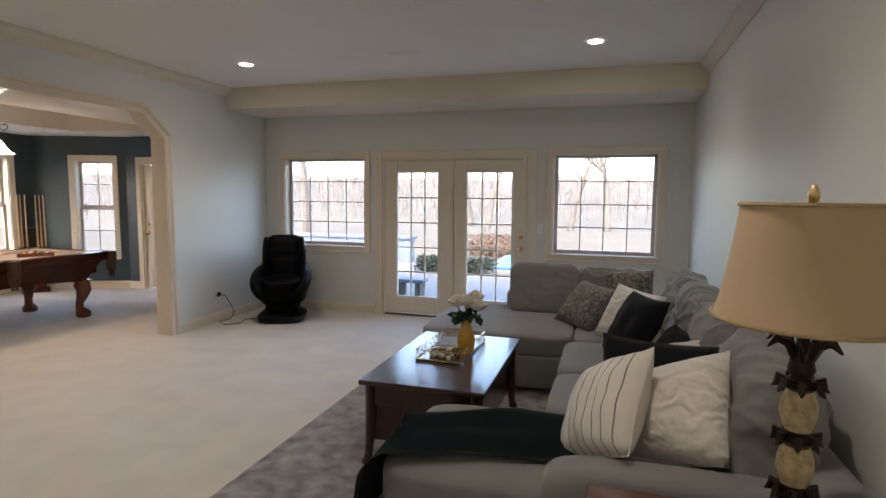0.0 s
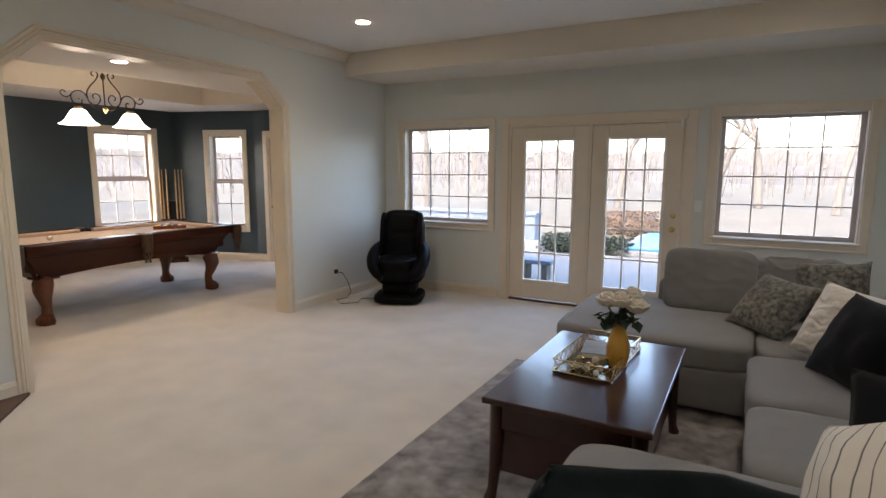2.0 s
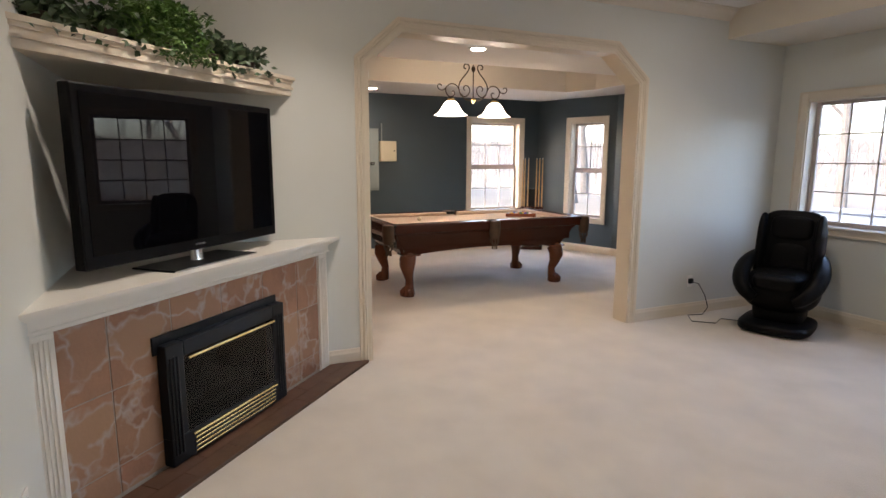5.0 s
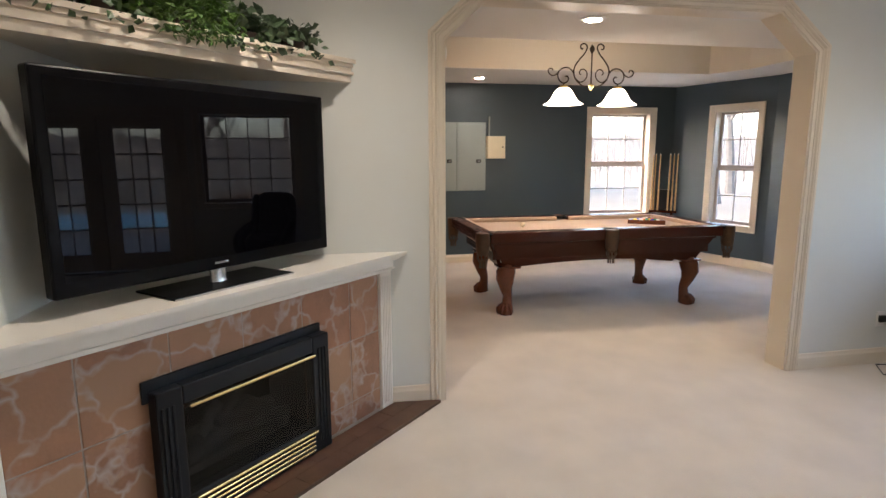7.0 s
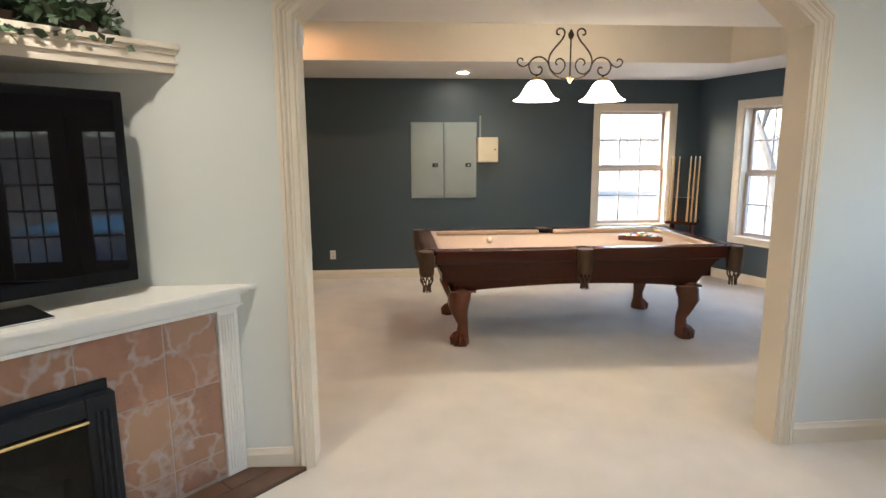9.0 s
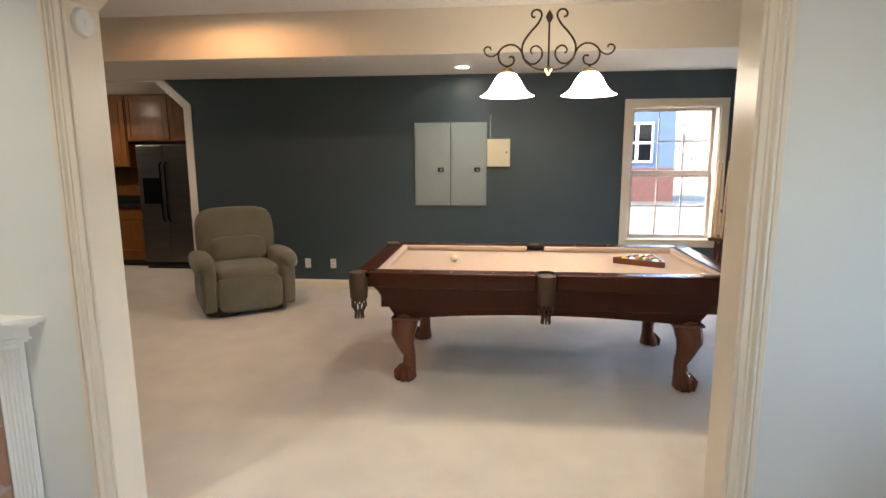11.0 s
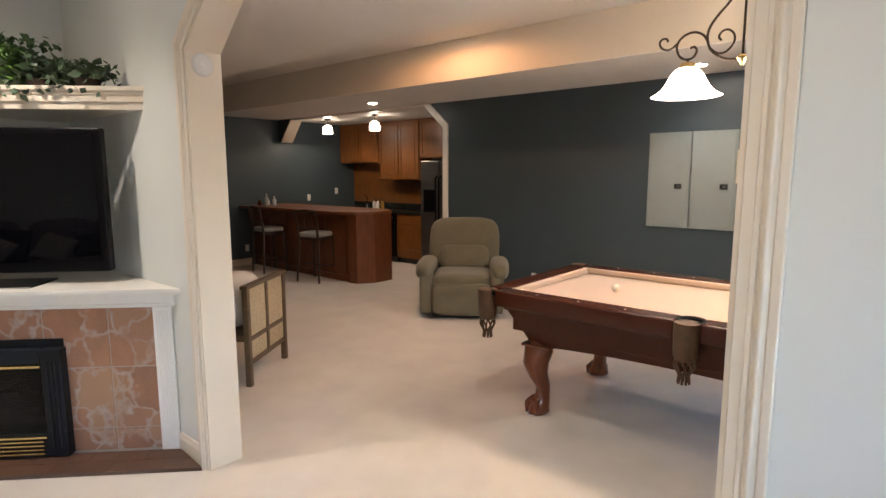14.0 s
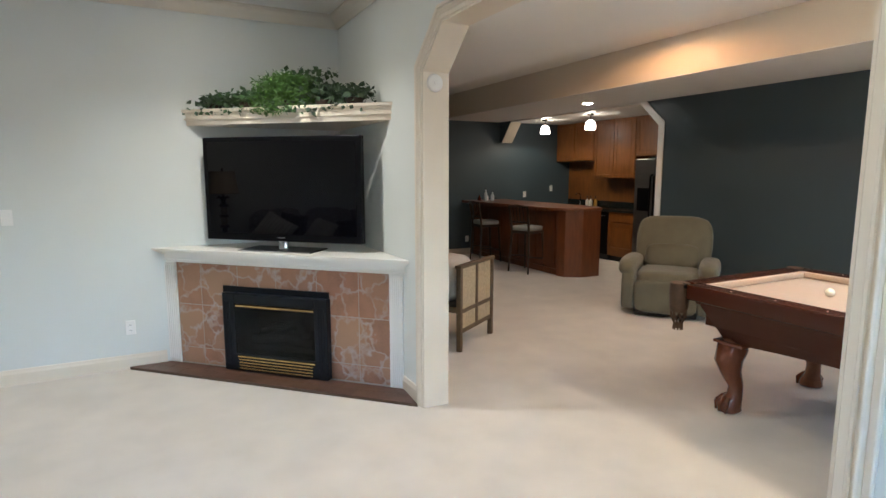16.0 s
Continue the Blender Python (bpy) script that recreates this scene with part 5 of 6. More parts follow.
# ---- pool table ----
M_NET = mat("pocket_leather", (0.085, 0.045, 0.022), 0.6, vary=0.4, scale=20, fine=120, bump=0.4)
pt = thing("pool_table", Matrix.Translation((-6.275, 4.89, 0)), "dark mahogany pool table with tan felt and claw feet", "pool table")
HX, HY = 0.68, 1.30
RAIL = 0.135
part("bed", box((-HX + 0.06, -HY + 0.06, 0.745), (HX - 0.06, HY - 0.06, 0.790)), M_FELT, pt, "tan felt playing surface")
POCK = [(sx * (HX - 0.085), sy * (HY - 0.085)) for sx in (-1, 1) for sy in (-1, 1)] + [(sx * (HX - 0.075), 0) for sx in (-1, 1)]


def rail(lo, hi, along):
    bm = bmesh.new()
    add_box(bm, (lo[0], lo[1], 0.735), (hi[0], hi[1], 0.838), 0.012, 3)
    return part("rail", bm, M_CHERRY, pt, smooth=True)


G = 0.10
for sx in (-1, 1):
    for y0, y1 in ((-HY + G, -0.065), (0.065, HY - G)):
        x0, x1 = sorted((sx * HX, sx * (HX - RAIL)))
        r = rail((x0, y0), (x1, y1), "y")
        c0, c1 = sorted((sx * (HX - RAIL - 0.045), sx * (HX - RAIL + 0.002)))
        part("cushion", box((c0, y0 + 0.01, 0.791), (c1, y1 - 0.01, 0.834), 0.012), M_FELT, r, "tan felt cushion")
        for k in range(3):
            y = y0 + (y1 - y0) * (k + 1) / 4
            part("sight", lathe([(0.006, 0.8381), (0.005, 0.8395), (0.0, 0.8396)], 8, (sx * (HX - 0.06), y, 0)), M_SENSOR, r)
    y0, y1 = sorted((sx * HY, sx * (HY - RAIL)))
    r = rail((-HX + G, y0), (HX - G, y1), "x")
    c0, c1 = sorted((sx * (HY - RAIL - 0.045), sx * (HY - RAIL + 0.002)))
    part("cushion", box((-HX + G + 0.01, c0, 0.791), (HX - G - 0.01, c1, 0.834), 0.012), M_FELT, r, "tan felt cushion")
for k, (x, y) in enumerate(POCK):
    bm = bmesh.new()
    ring = [(0.062 * math.cos(a), 0.062 * math.sin(a)) for a in (2 * math.pi * q / 20 for q in range(21))]
    add_tube(bm, [(x + 1.15 * p, y + 1.15 * q, 0.820) for p, q in ring], 0.020, 8)
    pk = part("pocket", bm, M_BLACK, pt, "leather-rimmed pocket", "all")
    part("pocket_cup", lathe([(0.0, 0.80), (0.055, 0.801), (0.054, 0.803), (0.0, 0.803)], 16, (x, y, 0)), M_BLACKM, pk)
    ox, oy = (x / abs(x) * 0.055, (y / abs(y) * 0.055) if y else 0.0)
    if not y:
        ox *= 1.25
    part("pocket_shield", lathe([(0.060, 0.0), (0.074, 0.02), (0.082, 0.14), (0.08, 0.20), (0.03, 0.205)], 14, (x + ox, y + oy, 0.635), (0.8, 0.8)), M_NET, pk, "brown leather pocket shield", True)
    bm = bmesh.new()
    for q in range(9):
        a = 2 * math.pi * q / 9
        add_tube(bm, [(x + ox + 0.048 * math.cos(a), y + oy + 0.048 * math.sin(a), 0.64), (x + ox + 0.050 * math.cos(a + 0.35), y + oy + 0.050 * math.sin(a + 0.35), 0.60), (x + ox + 0.026 * math.cos(a + 0.7), y + oy + 0.026 * math.sin(a + 0.7), 0.555), (x + ox + 0.03 * math.cos(a + 0.7), y + oy + 0.03 * math.sin(a + 0.7), 0.51)], 0.006, 5)
    part("fringe", bm, M_NET, pk, "plaited leather fringe")
for sx in (-1, 1):
    n = 24
    outline = [(-HY + 0.12, 0.735), (HY - 0.12, 0.735)]
    low = []
    for k in range(n + 1):
        y = (HY - 0.30) * (1 - 2 * k / n)
        low.append((y, 0.463 + 0.055 * (1 - (y / (HY - 0.30)) ** 2)))
    bm = bmesh.new()
    add_prism(bm, outline + low, sx * (HX - 0.20) - 0.02, sx * (HX - 0.20) + 0.02, "x")
    for v in bm.verts:
        t = (v.co.z - 0.463) / 0.26
        v.co.x += sx * 0.10 * max(0, t)
    part("apron", bm, M_CHERRY, pt)
    part("apron_moulding", box((sx * (HX - 0.085) - 0.02, -HY + 0.13, 0.705), (sx * (HX - 0.085) + 0.02, HY - 0.13, 0.735), 0.008), M_CHERRY, pt)
    outline = [(-HX + 0.12, 0.735), (HX - 0.12, 0.735), (HX - 0.22, 0.463), (0.0, 0.51), (-HX + 0.22, 0.463)]
    bm = bmesh.new()
    add_prism(bm, outline, sx * (HY - 0.27) - 0.02, sx * (HY - 0.27) + 0.02, "y")
    for v in bm.verts:
        t = (v.co.z - 0.463) / 0.26
        v.co.y += sx * 0.14 * max(0, t)
    part("apron", bm, M_CHERRY, pt)
part("slate_frame", box((-HX + 0.14, -HY + 0.16, 0.56), (HX - 0.14, HY - 0.16, 0.745)), M_CHERRY, pt)
LEGS = [(sx * 0.445, sy * 0.965) for sx in (-1, 1) for sy in (-1, 1)]
for x, y in LEGS:
    sx, sy = x / abs(x), y / abs(y)
    bm = bmesh.new()
    add_box(bm, (x - 0.105, y - 0.105, 0.465), (x + 0.105, y + 0.105, 0.485), 0.006)
    path = [(0, 0, 0.47), (0.022, 0.022, 0.42), (0.032, 0.032, 0.35), (0.016, 0.016, 0.26), (-0.006, -0.006, 0.18), (-0.004, -0.004, 0.11), (0.012, 0.012, 0.06), (0.016, 0.016, 0.02), (0.014, 0.014, 0.0)]
    add_tube(bm, [(x + sx * a, y + sy * b, c) for a, b, c in path], [0.082, 0.094, 0.088, 0.062, 0.046, 0.050, 0.072, 0.078, 0.066], 16)
    leg = part("leg", bm, M_MAHOG, pt, "red-brown carved ball-and-claw leg", True)
    for k in range(5):
        a = math.atan2(sy, sx) + (k - 2) * 0.55
        c, s = math.cos(a), math.sin(a)
        part("claw", tube([(x + sx * 0.01 + 0.05 * c, y + sy * 0.01 + 0.05 * s, 0.10), (x + sx * 0.012 + 0.085 * c, y + sy * 0.012 + 0.085 * s, 0.055), (x + sx * 0.012 + 0.084 * c, y + sy * 0.012 + 0.084 * s, 0.004)], [0.012, 0.016, 0.008], 6), M_MAHOG, leg, smooth="all")

ZB = 0.791
def ball(name, x, y, colour, label, stripe=False):
    bm = bmesh.new()
    bmesh.ops.create_uvsphere(bm, u_segments=24, v_segments=14, radius=0.0285)
    b = tagged(part(name, bm, colour, smooth="all", m=Matrix.Translation((x, y, ZB + 0.0285))), label, "ball", "pool balls")
    return b


M_CUEBALL = mat("ball_ivory", (0.80, 0.74, 0.60), 0.12, vary=0.03, bump=0.0, coat=0.4)
ball("cue_ball", -6.27, 4.225, M_CUEBALL, "ivory cue ball on the tan felt")
cols = {"yellow": (0.75, 0.45, 0.03), "blue": (0.03, 0.05, 0.30), "red": (0.5, 0.03, 0.02), "purple": (0.09, 0.02, 0.12), "orange": (0.65, 0.17, 0.02), "green": (0.02, 0.16, 0.06), "maroon": (0.22, 0.02, 0.03), "black": (0.01, 0.01, 0.01)}
names = list(cols)
bmats = {k: mat("ball_" + k, c, 0.12, vary=0.02, bump=0.0, coat=0.4) for k, c in cols.items()}
RC = Vector((-6.32, 5.660))
k = 0
for row in range(5):
    for q in range(row + 1):
        nm = names[k % 8]
        ball("pool_ball", RC.x + (q - row / 2) * 0.058, RC.y - 0.12 + row * 0.0503, M_CUEBALL if k % 4 == 2 else bmats[nm], "glossy racked pool ball in the triangle" if k % 4 == 2 else nm + " pool ball in the wooden triangle")
        k += 1
rk = thing("ball_rack", Matrix.Translation((RC.x, RC.y, ZB)), "red-brown wooden triangle rack round the balls", "rack")
A = [(0.0, -0.205), (0.185, 0.125), (-0.185, 0.125)]
for i in range(3):
    p, q = Vector((*A[i], 0.0)), Vector((*A[(i + 1) % 3], 0.0))
    d = q - p
    mm = Matrix.Translation(p) @ Matrix.Rotation(math.atan2(d.y, d.x), 4, 'Z')
    part("side", box((0.004, -0.009, 0.0), (d.length - 0.004, 0.009, 0.045), 0.003), M_MAHOG, rk, m=mm)

# ---- chandelier over the table ----
M_IRON = mat("wrought_iron_brown", (0.055, 0.038, 0.024), 0.45, metal=0.7, vary=0.4, scale=18, bump=0.15)
M_SHADEGLASS = glow("lit_alabaster_shade", (1.0, 0.86, 0.68), 0.75)
ch = thing("chandelier", Matrix.Translation((-6.24, 4.915, 0)) @ Matrix.Rotation(radians(90), 4, 'Z'), "wrought iron two-light billiard chandelier with lit shades", "chandelier")


part("centre_rod", lathe([(0.007, 2.22), (0.007, 2.555), (0.016, 2.565), (0.026, 2.59), (0.024, 2.605), (0.010, 2.63), (0.004, 2.64)], 14), M_IRON, ch, smooth=True)
part("bottom_finial", lathe([(0.0, 2.185), (0.010, 2.19), (0.014, 2.205), (0.030, 2.222), (0.032, 2.235), (0.018, 2.252), (0.0, 2.255)], 16), M_BRASS, ch, "pale brass bottom finial", True)
LYRE = ((0.0, 2.228), (0.06, 2.229), (0.115, 2.247), (0.172, 2.30), (0.192, 2.37), (0.178, 2.43), (0.135, 2.49), (0.085, 2.545), (0.056, 2.60), (0.066, 2.635), (0.10, 2.645), (0.125, 2.625), (0.122, 2.598), (0.10, 2.594))
INNER = ((0.168, 2.30), (0.13, 2.272), (0.085, 2.278), (0.050, 2.32), (0.050, 2.365), (0.080, 2.395), (0.115, 2.390), (0.130, 2.362), (0.115, 2.342))
ARM = ((0.188, 2.345), (0.215, 2.385), (0.26, 2.408), (0.31, 2.402), (0.352, 2.370), (0.362, 2.325), (0.340, 2.278), (0.30, 2.258), (0.262, 2.270), (0.247, 2.302), (0.262, 2.326), (0.285, 2.320))
CURL = ((0.350, 2.372), (0.375, 2.345), (0.412, 2.328), (0.450, 2.342), (0.466, 2.372), (0.452, 2.394), (0.425, 2.394), (0.416, 2.376))
for s in (-1, 1):
    for name, line, r0 in (("lyre_bar", LYRE, 0.0075), ("scroll", INNER, 0.0062), ("arm", ARM, 0.007), ("scroll", CURL, 0.0062)):
        part(name, tube(smooth_line([(x * s, 0, z) for x, z in line]), r0, 8), M_IRON, ch, smooth="all")
    part("drop_rod", tube([(0.295 * s, 0, 2.258), (0.295 * s, 0, 2.235)], 0.007, 8), M_IRON, ch)
    fit = part("fitter", lathe([(0.0, 2.242), (0.036, 2.238), (0.046, 2.226), (0.048, 2.206), (0.0, 2.203)], 20, (0.295 * s, 0, 0)), M_BRASS, ch, "brass shade fitter", True)
    bm = bmesh.new()
    prof = [(0.045, 2.21), (0.066, 2.20), (0.090, 2.172), (0.110, 2.135), (0.130, 2.10), (0.155, 2.072), (0.182, 2.054), (0.200, 2.046)]
    rings = []
    for r0, z in prof + [(r0 - 0.006, z - 0.002) for r0, z in reversed(prof)]:
        rings.append([bm.verts.new((0.295 * s + r0 * math.cos(2 * math.pi * q / 36), r0 * math.sin(2 * math.pi * q / 36), z)) for q in range(36)])
    for i in range(len(rings)):
        a, b = rings[i], rings[(i + 1) % len(rings)]
        for q in range(36):
            bm.faces.new((a[q], a[(q + 1) % 36], b[(q + 1) % 36], b[q]))
    bmesh.ops.recalc_face_normals(bm, faces=bm.faces[:])
    part("shade", bm, M_SHADEGLASS, ch, "glowing alabaster glass shade", "all")
    lamp = new("bulb_light", bpy.data.lights.new("bulb_light", "POINT"))
    lamp.data.energy, lamp.data.color, lamp.data.shadow_soft_size = 0.75, (1.0, 0.86, 0.68), 0.06
    lamp.parent = ch
    lamp.matrix_basis = Matrix.Translation((0.295 * s, 0, 2.06))
    part("chain", tube([(0.10 * s, 0, 2.645), (0.05 * s, 0, CEIL - 0.004)], 0.0016, 6), M_SENSOR, ch, "thin pale hanging wire")
part("canopy", lathe([(0.0, CEIL - 0.012), (0.06, CEIL - 0.010), (0.075, CEIL - 0.004), (0.078, CEIL), (0.0, CEIL)], 24), M_SENSOR, ch, "flat white ceiling plate", True)

# ---- electric panels on the slate wall ----
M_PANEL = mat("panel_grey_green", (0.27, 0.31, 0.30), 0.45, vary=0.05, scale=4, bump=0.03)
M_IVORY = mat("ivory_enamel", (0.68, 0.60, 0.42), 0.4, vary=0.05, bump=0.02)
WALLW = Matrix.Translation((XD, 0, 0)) @ FACE_E
for y0, y1 in ((3.585, 3.998), (4.008, 4.42)):
    p = thing("electrical_panel", WALLW, "grey-green steel breaker panel on the slate wall", "panel", "breaker panels")
    part("surround", box((y0, -0.022, 1.04), (y1, 0.0, 1.99), 0.003), M_PANEL, p)
    d = part("door", box((y0 + 0.022, -0.028, 1.07), (y1 - 0.022, -0.0222, 1.96), 0.003), M_PANEL, p)
    lx = y0 + 0.27
    part("latch", box((lx, -0.036, 1.43), (lx + 0.07, -0.0282, 1.48), 0.003), M_BLACKM, d, "black latch plate")
    part("keeper", box((lx + 0.025, -0.038, 1.443), (lx + 0.055, -0.0362, 1.467), 0.001), M_SILVER, d)
bx = thing("control_box", WALLW, "ivory steel junction box beside the breaker panels", "box")
part("case", box((4.427, -0.10, 1.49), (4.685, 0.0, 1.80), 0.004), M_IVORY, bx)
part("cover", box((4.432, -0.105, 1.495), (4.68, -0.1002, 1.795), 0.003), M_IVORY, bx)
part("lock", lathe([(0.010, 0), (0.010, 0.008), (0.0, 0.009)], 12), M_BLACKM, bx, m=Matrix.Translation((4.645, -0.105, 1.65)) @ Matrix.Rotation(radians(90), 4, 'X'))
part("conduit", tube([(4.465, -0.03, 1.79), (4.465, -0.03, 2.07)], 0.011, 10), M_PANEL, bx)

# ---- cue rack in the bay corner ----
M_CUE = mat("cue_maple", (0.62, 0.40, 0.18), 0.3, vary=0.2, bump=0.02)
cr = thing("cue_rack", Matrix.Translation((-8.17, 7.05, 0)) @ Matrix.Rotation(radians(55), 4, 'Z'), "dark wooden corner cue rack with a tall post", "rack")
part("base", box((-0.19, -0.15, 0.0), (0.19, 0.15, 0.06), 0.012), M_CHERRY, cr)
part("cabinet", box((-0.14, -0.10, 0.06), (0.14, 0.10, 0.36), 0.008), M_CHERRY, cr)
part("shelf", box((-0.19, -0.15, 0.70), (0.19, 0.15, 0.735), 0.008), M_CHERRY, cr)
for s in (-1, 1):
    for t in (-1, 1):
        part("post", lathe([(0.016, 0.36), (0.022, 0.42), (0.014, 0.5), (0.022, 0.62), (0.016, 0.70)], 10, (s * 0.12, t * 0.08, 0)), M_CHERRY, cr, smooth=True)
part("back_board", box((-0.12, 0.06, 0.735), (0.12, 0.085, 1.03), 0.006), M_BLACKM, cr, "black cue clip board")
part("top_block", box((-0.12, -0.02, 1.0), (0.12, 0.06, 1.03), 0.005), M_BLACKM, cr)
CP = cr.matrix_basis
for k in range(6):
    x = (-0.17, -0.135, -0.075, 0.06, 0.11, 0.16)[k]
    q = thing("pool_cue", CP @ Matrix.Translation((x, -0.085, 0.736)) @ Matrix.Rotation(radians(-6 if k < 6 else 0), 4, 'X'), "pale maple pool cue standing in the rack", "cue", "pool cues")
    part("shaft", lathe([(0.0, 0.0), (0.013, 0.0), (0.010, 0.35), (0.0068, 0.80), (0.0, 0.801)], 10), M_CUE, q, smooth=True)
    part("tip", lathe([(0.0066, 0.8012), (0.006, 0.816), (0.0, 0.818)], 8), M_SENSOR, q, "white ferrule and tip")

# ---- recliner ----
M_RECL = mat("recliner_olive", (0.165, 0.152, 0.105), 0.95, vary=0.15, scale=6, fine=420, bump=0.5, sheen=0.3, spec=0.1)
rc = thing("recliner", Matrix.Translation((-7.66, 1.80, 0)) @ Matrix.Rotation(radians(125.5), 4, 'Z') @ Matrix.Diagonal((1.07, 1.03, 0.995, 1)), "olive green upholstered recliner armchair", "armchair")
part("base", box((-0.30, -0.38, 0.015), (0.30, 0.36, 0.10), 0.01), M_BLACKM, rc)
part("footrest", puff((0.60, 0.12, 0.36), 6, 8, 0.004, 1), M_RECL, rc, smooth="all", m=Matrix.Translation((0, -0.40, 0.235)))
part("seat_cushion", puff((0.60, 0.64, 0.20), 5, 8, 0.005, 2), M_RECL, rc, smooth="all", m=Matrix.Translation((0, -0.12, 0.41)))
part("lumbar_pad", puff((0.56, 0.20, 0.30), 4, 8, 0.006, 3), M_RECL, rc, smooth="all", m=Matrix.Translation((0, 0.22, 0.60)) @ Matrix.Rotation(radians(-14), 4, 'X'))
part("backrest", puff((0.78, 0.22, 0.62), 4.0, 10, 0.006, 4), M_RECL, rc, smooth="all", m=Matrix.Translation((0, 0.31, 0.76)) @ Matrix.Rotation(radians(-15), 4, 'X'))
for s in (-1, 1):
    part("armrest", puff((0.20, 0.80, 0.20), 3, 8, 0.006, 5 + s), M_RECL, rc, smooth="all", m=Matrix.Translation((s * 0.385, -0.06, 0.53)))
    part("arm_panel", puff((0.14, 0.76, 0.50), 7, 8, 0.003, 8 + s), M_RECL, rc, smooth="all", m=Matrix.Translation((s * 0.365, -0.06, 0.30)))

# ---- cane-sided chair by the opening ----
M_OAK = mat("chair_brown_wood", (0.115, 0.072, 0.036), 0.5, vary=0.3, scale=6, fine=50, stretch=(1, 1, 5), bump=0.08)
M_CANE = mat("woven_cane", (0.52, 0.42, 0.27), 0.75, vary=0.3, scale=60, fine=260, bump=0.7)
ca = thing("cane_chair", Matrix.Translation((-4.80, 2.02, 0)) @ Matrix.Rotation(radians(213.5), 4, 'Z'), "brown wooden armchair with woven cane sides", "armchair")
for yy in (0.0, 0.62):
    for x in (0.0, 0.65):
        part("post", box((x - 0.022, yy - 0.022, 0.0), (x + 0.022, yy + 0.022, 0.75 if yy == 0 else 0.72), 0.004), M_OAK, ca)
    part("arm", box((-0.035, yy - 0.03, 0.745), (0.685, yy + 0.03, 0.775), 0.006), M_OAK, ca)
    part("rail", box((0.022, yy - 0.014, 0.16), (0.628, yy + 0.014, 0.20), 0.003), M_OAK, ca)
    part("rail", box((0.022, yy - 0.014, 0.34), (0.628, yy + 0.014, 0.375), 0.003), M_OAK, ca)
    part("mid_post", box((0.305, yy - 0.016, 0.16), (0.345, yy + 0.016, 0.745), 0.003), M_OAK, ca)
    for x0, x1 in ((0.022, 0.305), (0.345, 0.628)):
        for z0, z1 in ((0.20, 0.34), (0.375, 0.745)):
            part("cane_panel", box((x0, yy - 0.006, z0), (x1, yy + 0.006, z1)), M_CANE, ca, "woven cane panel")
part("seat", box((0.0, 0.02, 0.34), (0.65, 0.60, 0.40), 0.01), M_OAK, ca)
part("back_rail", box((0.63, 0.0, 0.60), (0.67, 0.62, 0.66), 0.004), M_OAK, ca)
put = thing("cushion", ca.matrix_basis @ Matrix.Translation((0.28, 0.31, 0.401)), "white cushion piled on the cane chair", "cushion")
part("cushion_body", puff((0.52, 0.50, 0.42), 3.2, 8, 0.015, 5), M_PILLOW_W, put, smooth="all", m=Matrix.Translation((0, 0, 0.205)))

# ---- bar ----
M_BARW = mat("bar_cherry", (0.17, 0.050, 0.014), 0.32, vary=0.35, scale=4, fine=40, stretch=(5, 5, 1), bump=0.04, coat=0.2)
M_CABW = mat("cabinet_honey", (0.22, 0.078, 0.016), 0.35, vary=0.3, scale=4, fine=40, stretch=(5, 5, 1), bump=0.04, coat=0.2)
M_STONE = mat("counter_dark", (0.02, 0.022, 0.02), 0.2, vary=0.5, scale=60, bump=0.0)
bar = thing("bar_counter", Matrix.Translation((0, 0, 0)), "cherry wood bar counter with a glossy top", "bar")
part("body", box((-8.40, YS + 0.002, 0.0), (-7.93, -0.50, 1.0), 0.004), M_BARW, bar)
bm = bmesh.new()
add_prism(bm, [(-7.93, -0.499), (-7.87, -0.48), (-7.90, -0.34), (-8.12, -0.20), (-8.46, -0.20), (-8.46, -0.499)], 0.0, 1.0, "z")
part("end_post", bm, M_BARW, bar, "fluted cherry end post")
for k in range(5):
    y0 = YS + 0.06 + k * 0.5
    part("front_panel", box((-7.9295, y0, 0.12), (-7.916, y0 + 0.44, 0.94), 0.004), M_BARW, bar)
bm = bmesh.new()
add_prism(bm, [(-8.62, YS + 0.002), (-7.66, YS + 0.002), (-7.72, -0.58), (-7.85, -0.34), (-8.10, -0.19), (-8.47, -0.19), (-8.62, -0.45)], 1.0, 1.045, "z")
bmesh.ops.bevel(bm, geom=[e for e in bm.edges], offset=0.008, segments=2, profile=0.5, affect='EDGES')
part("bar_top", bm, M_BARW, bar, "glossy cherry bar top")
part("plinth", box((-7.9295, YS + 0.02, 0.0), (-7.91, -0.52, 0.09), 0.003), M_BARW, bar)


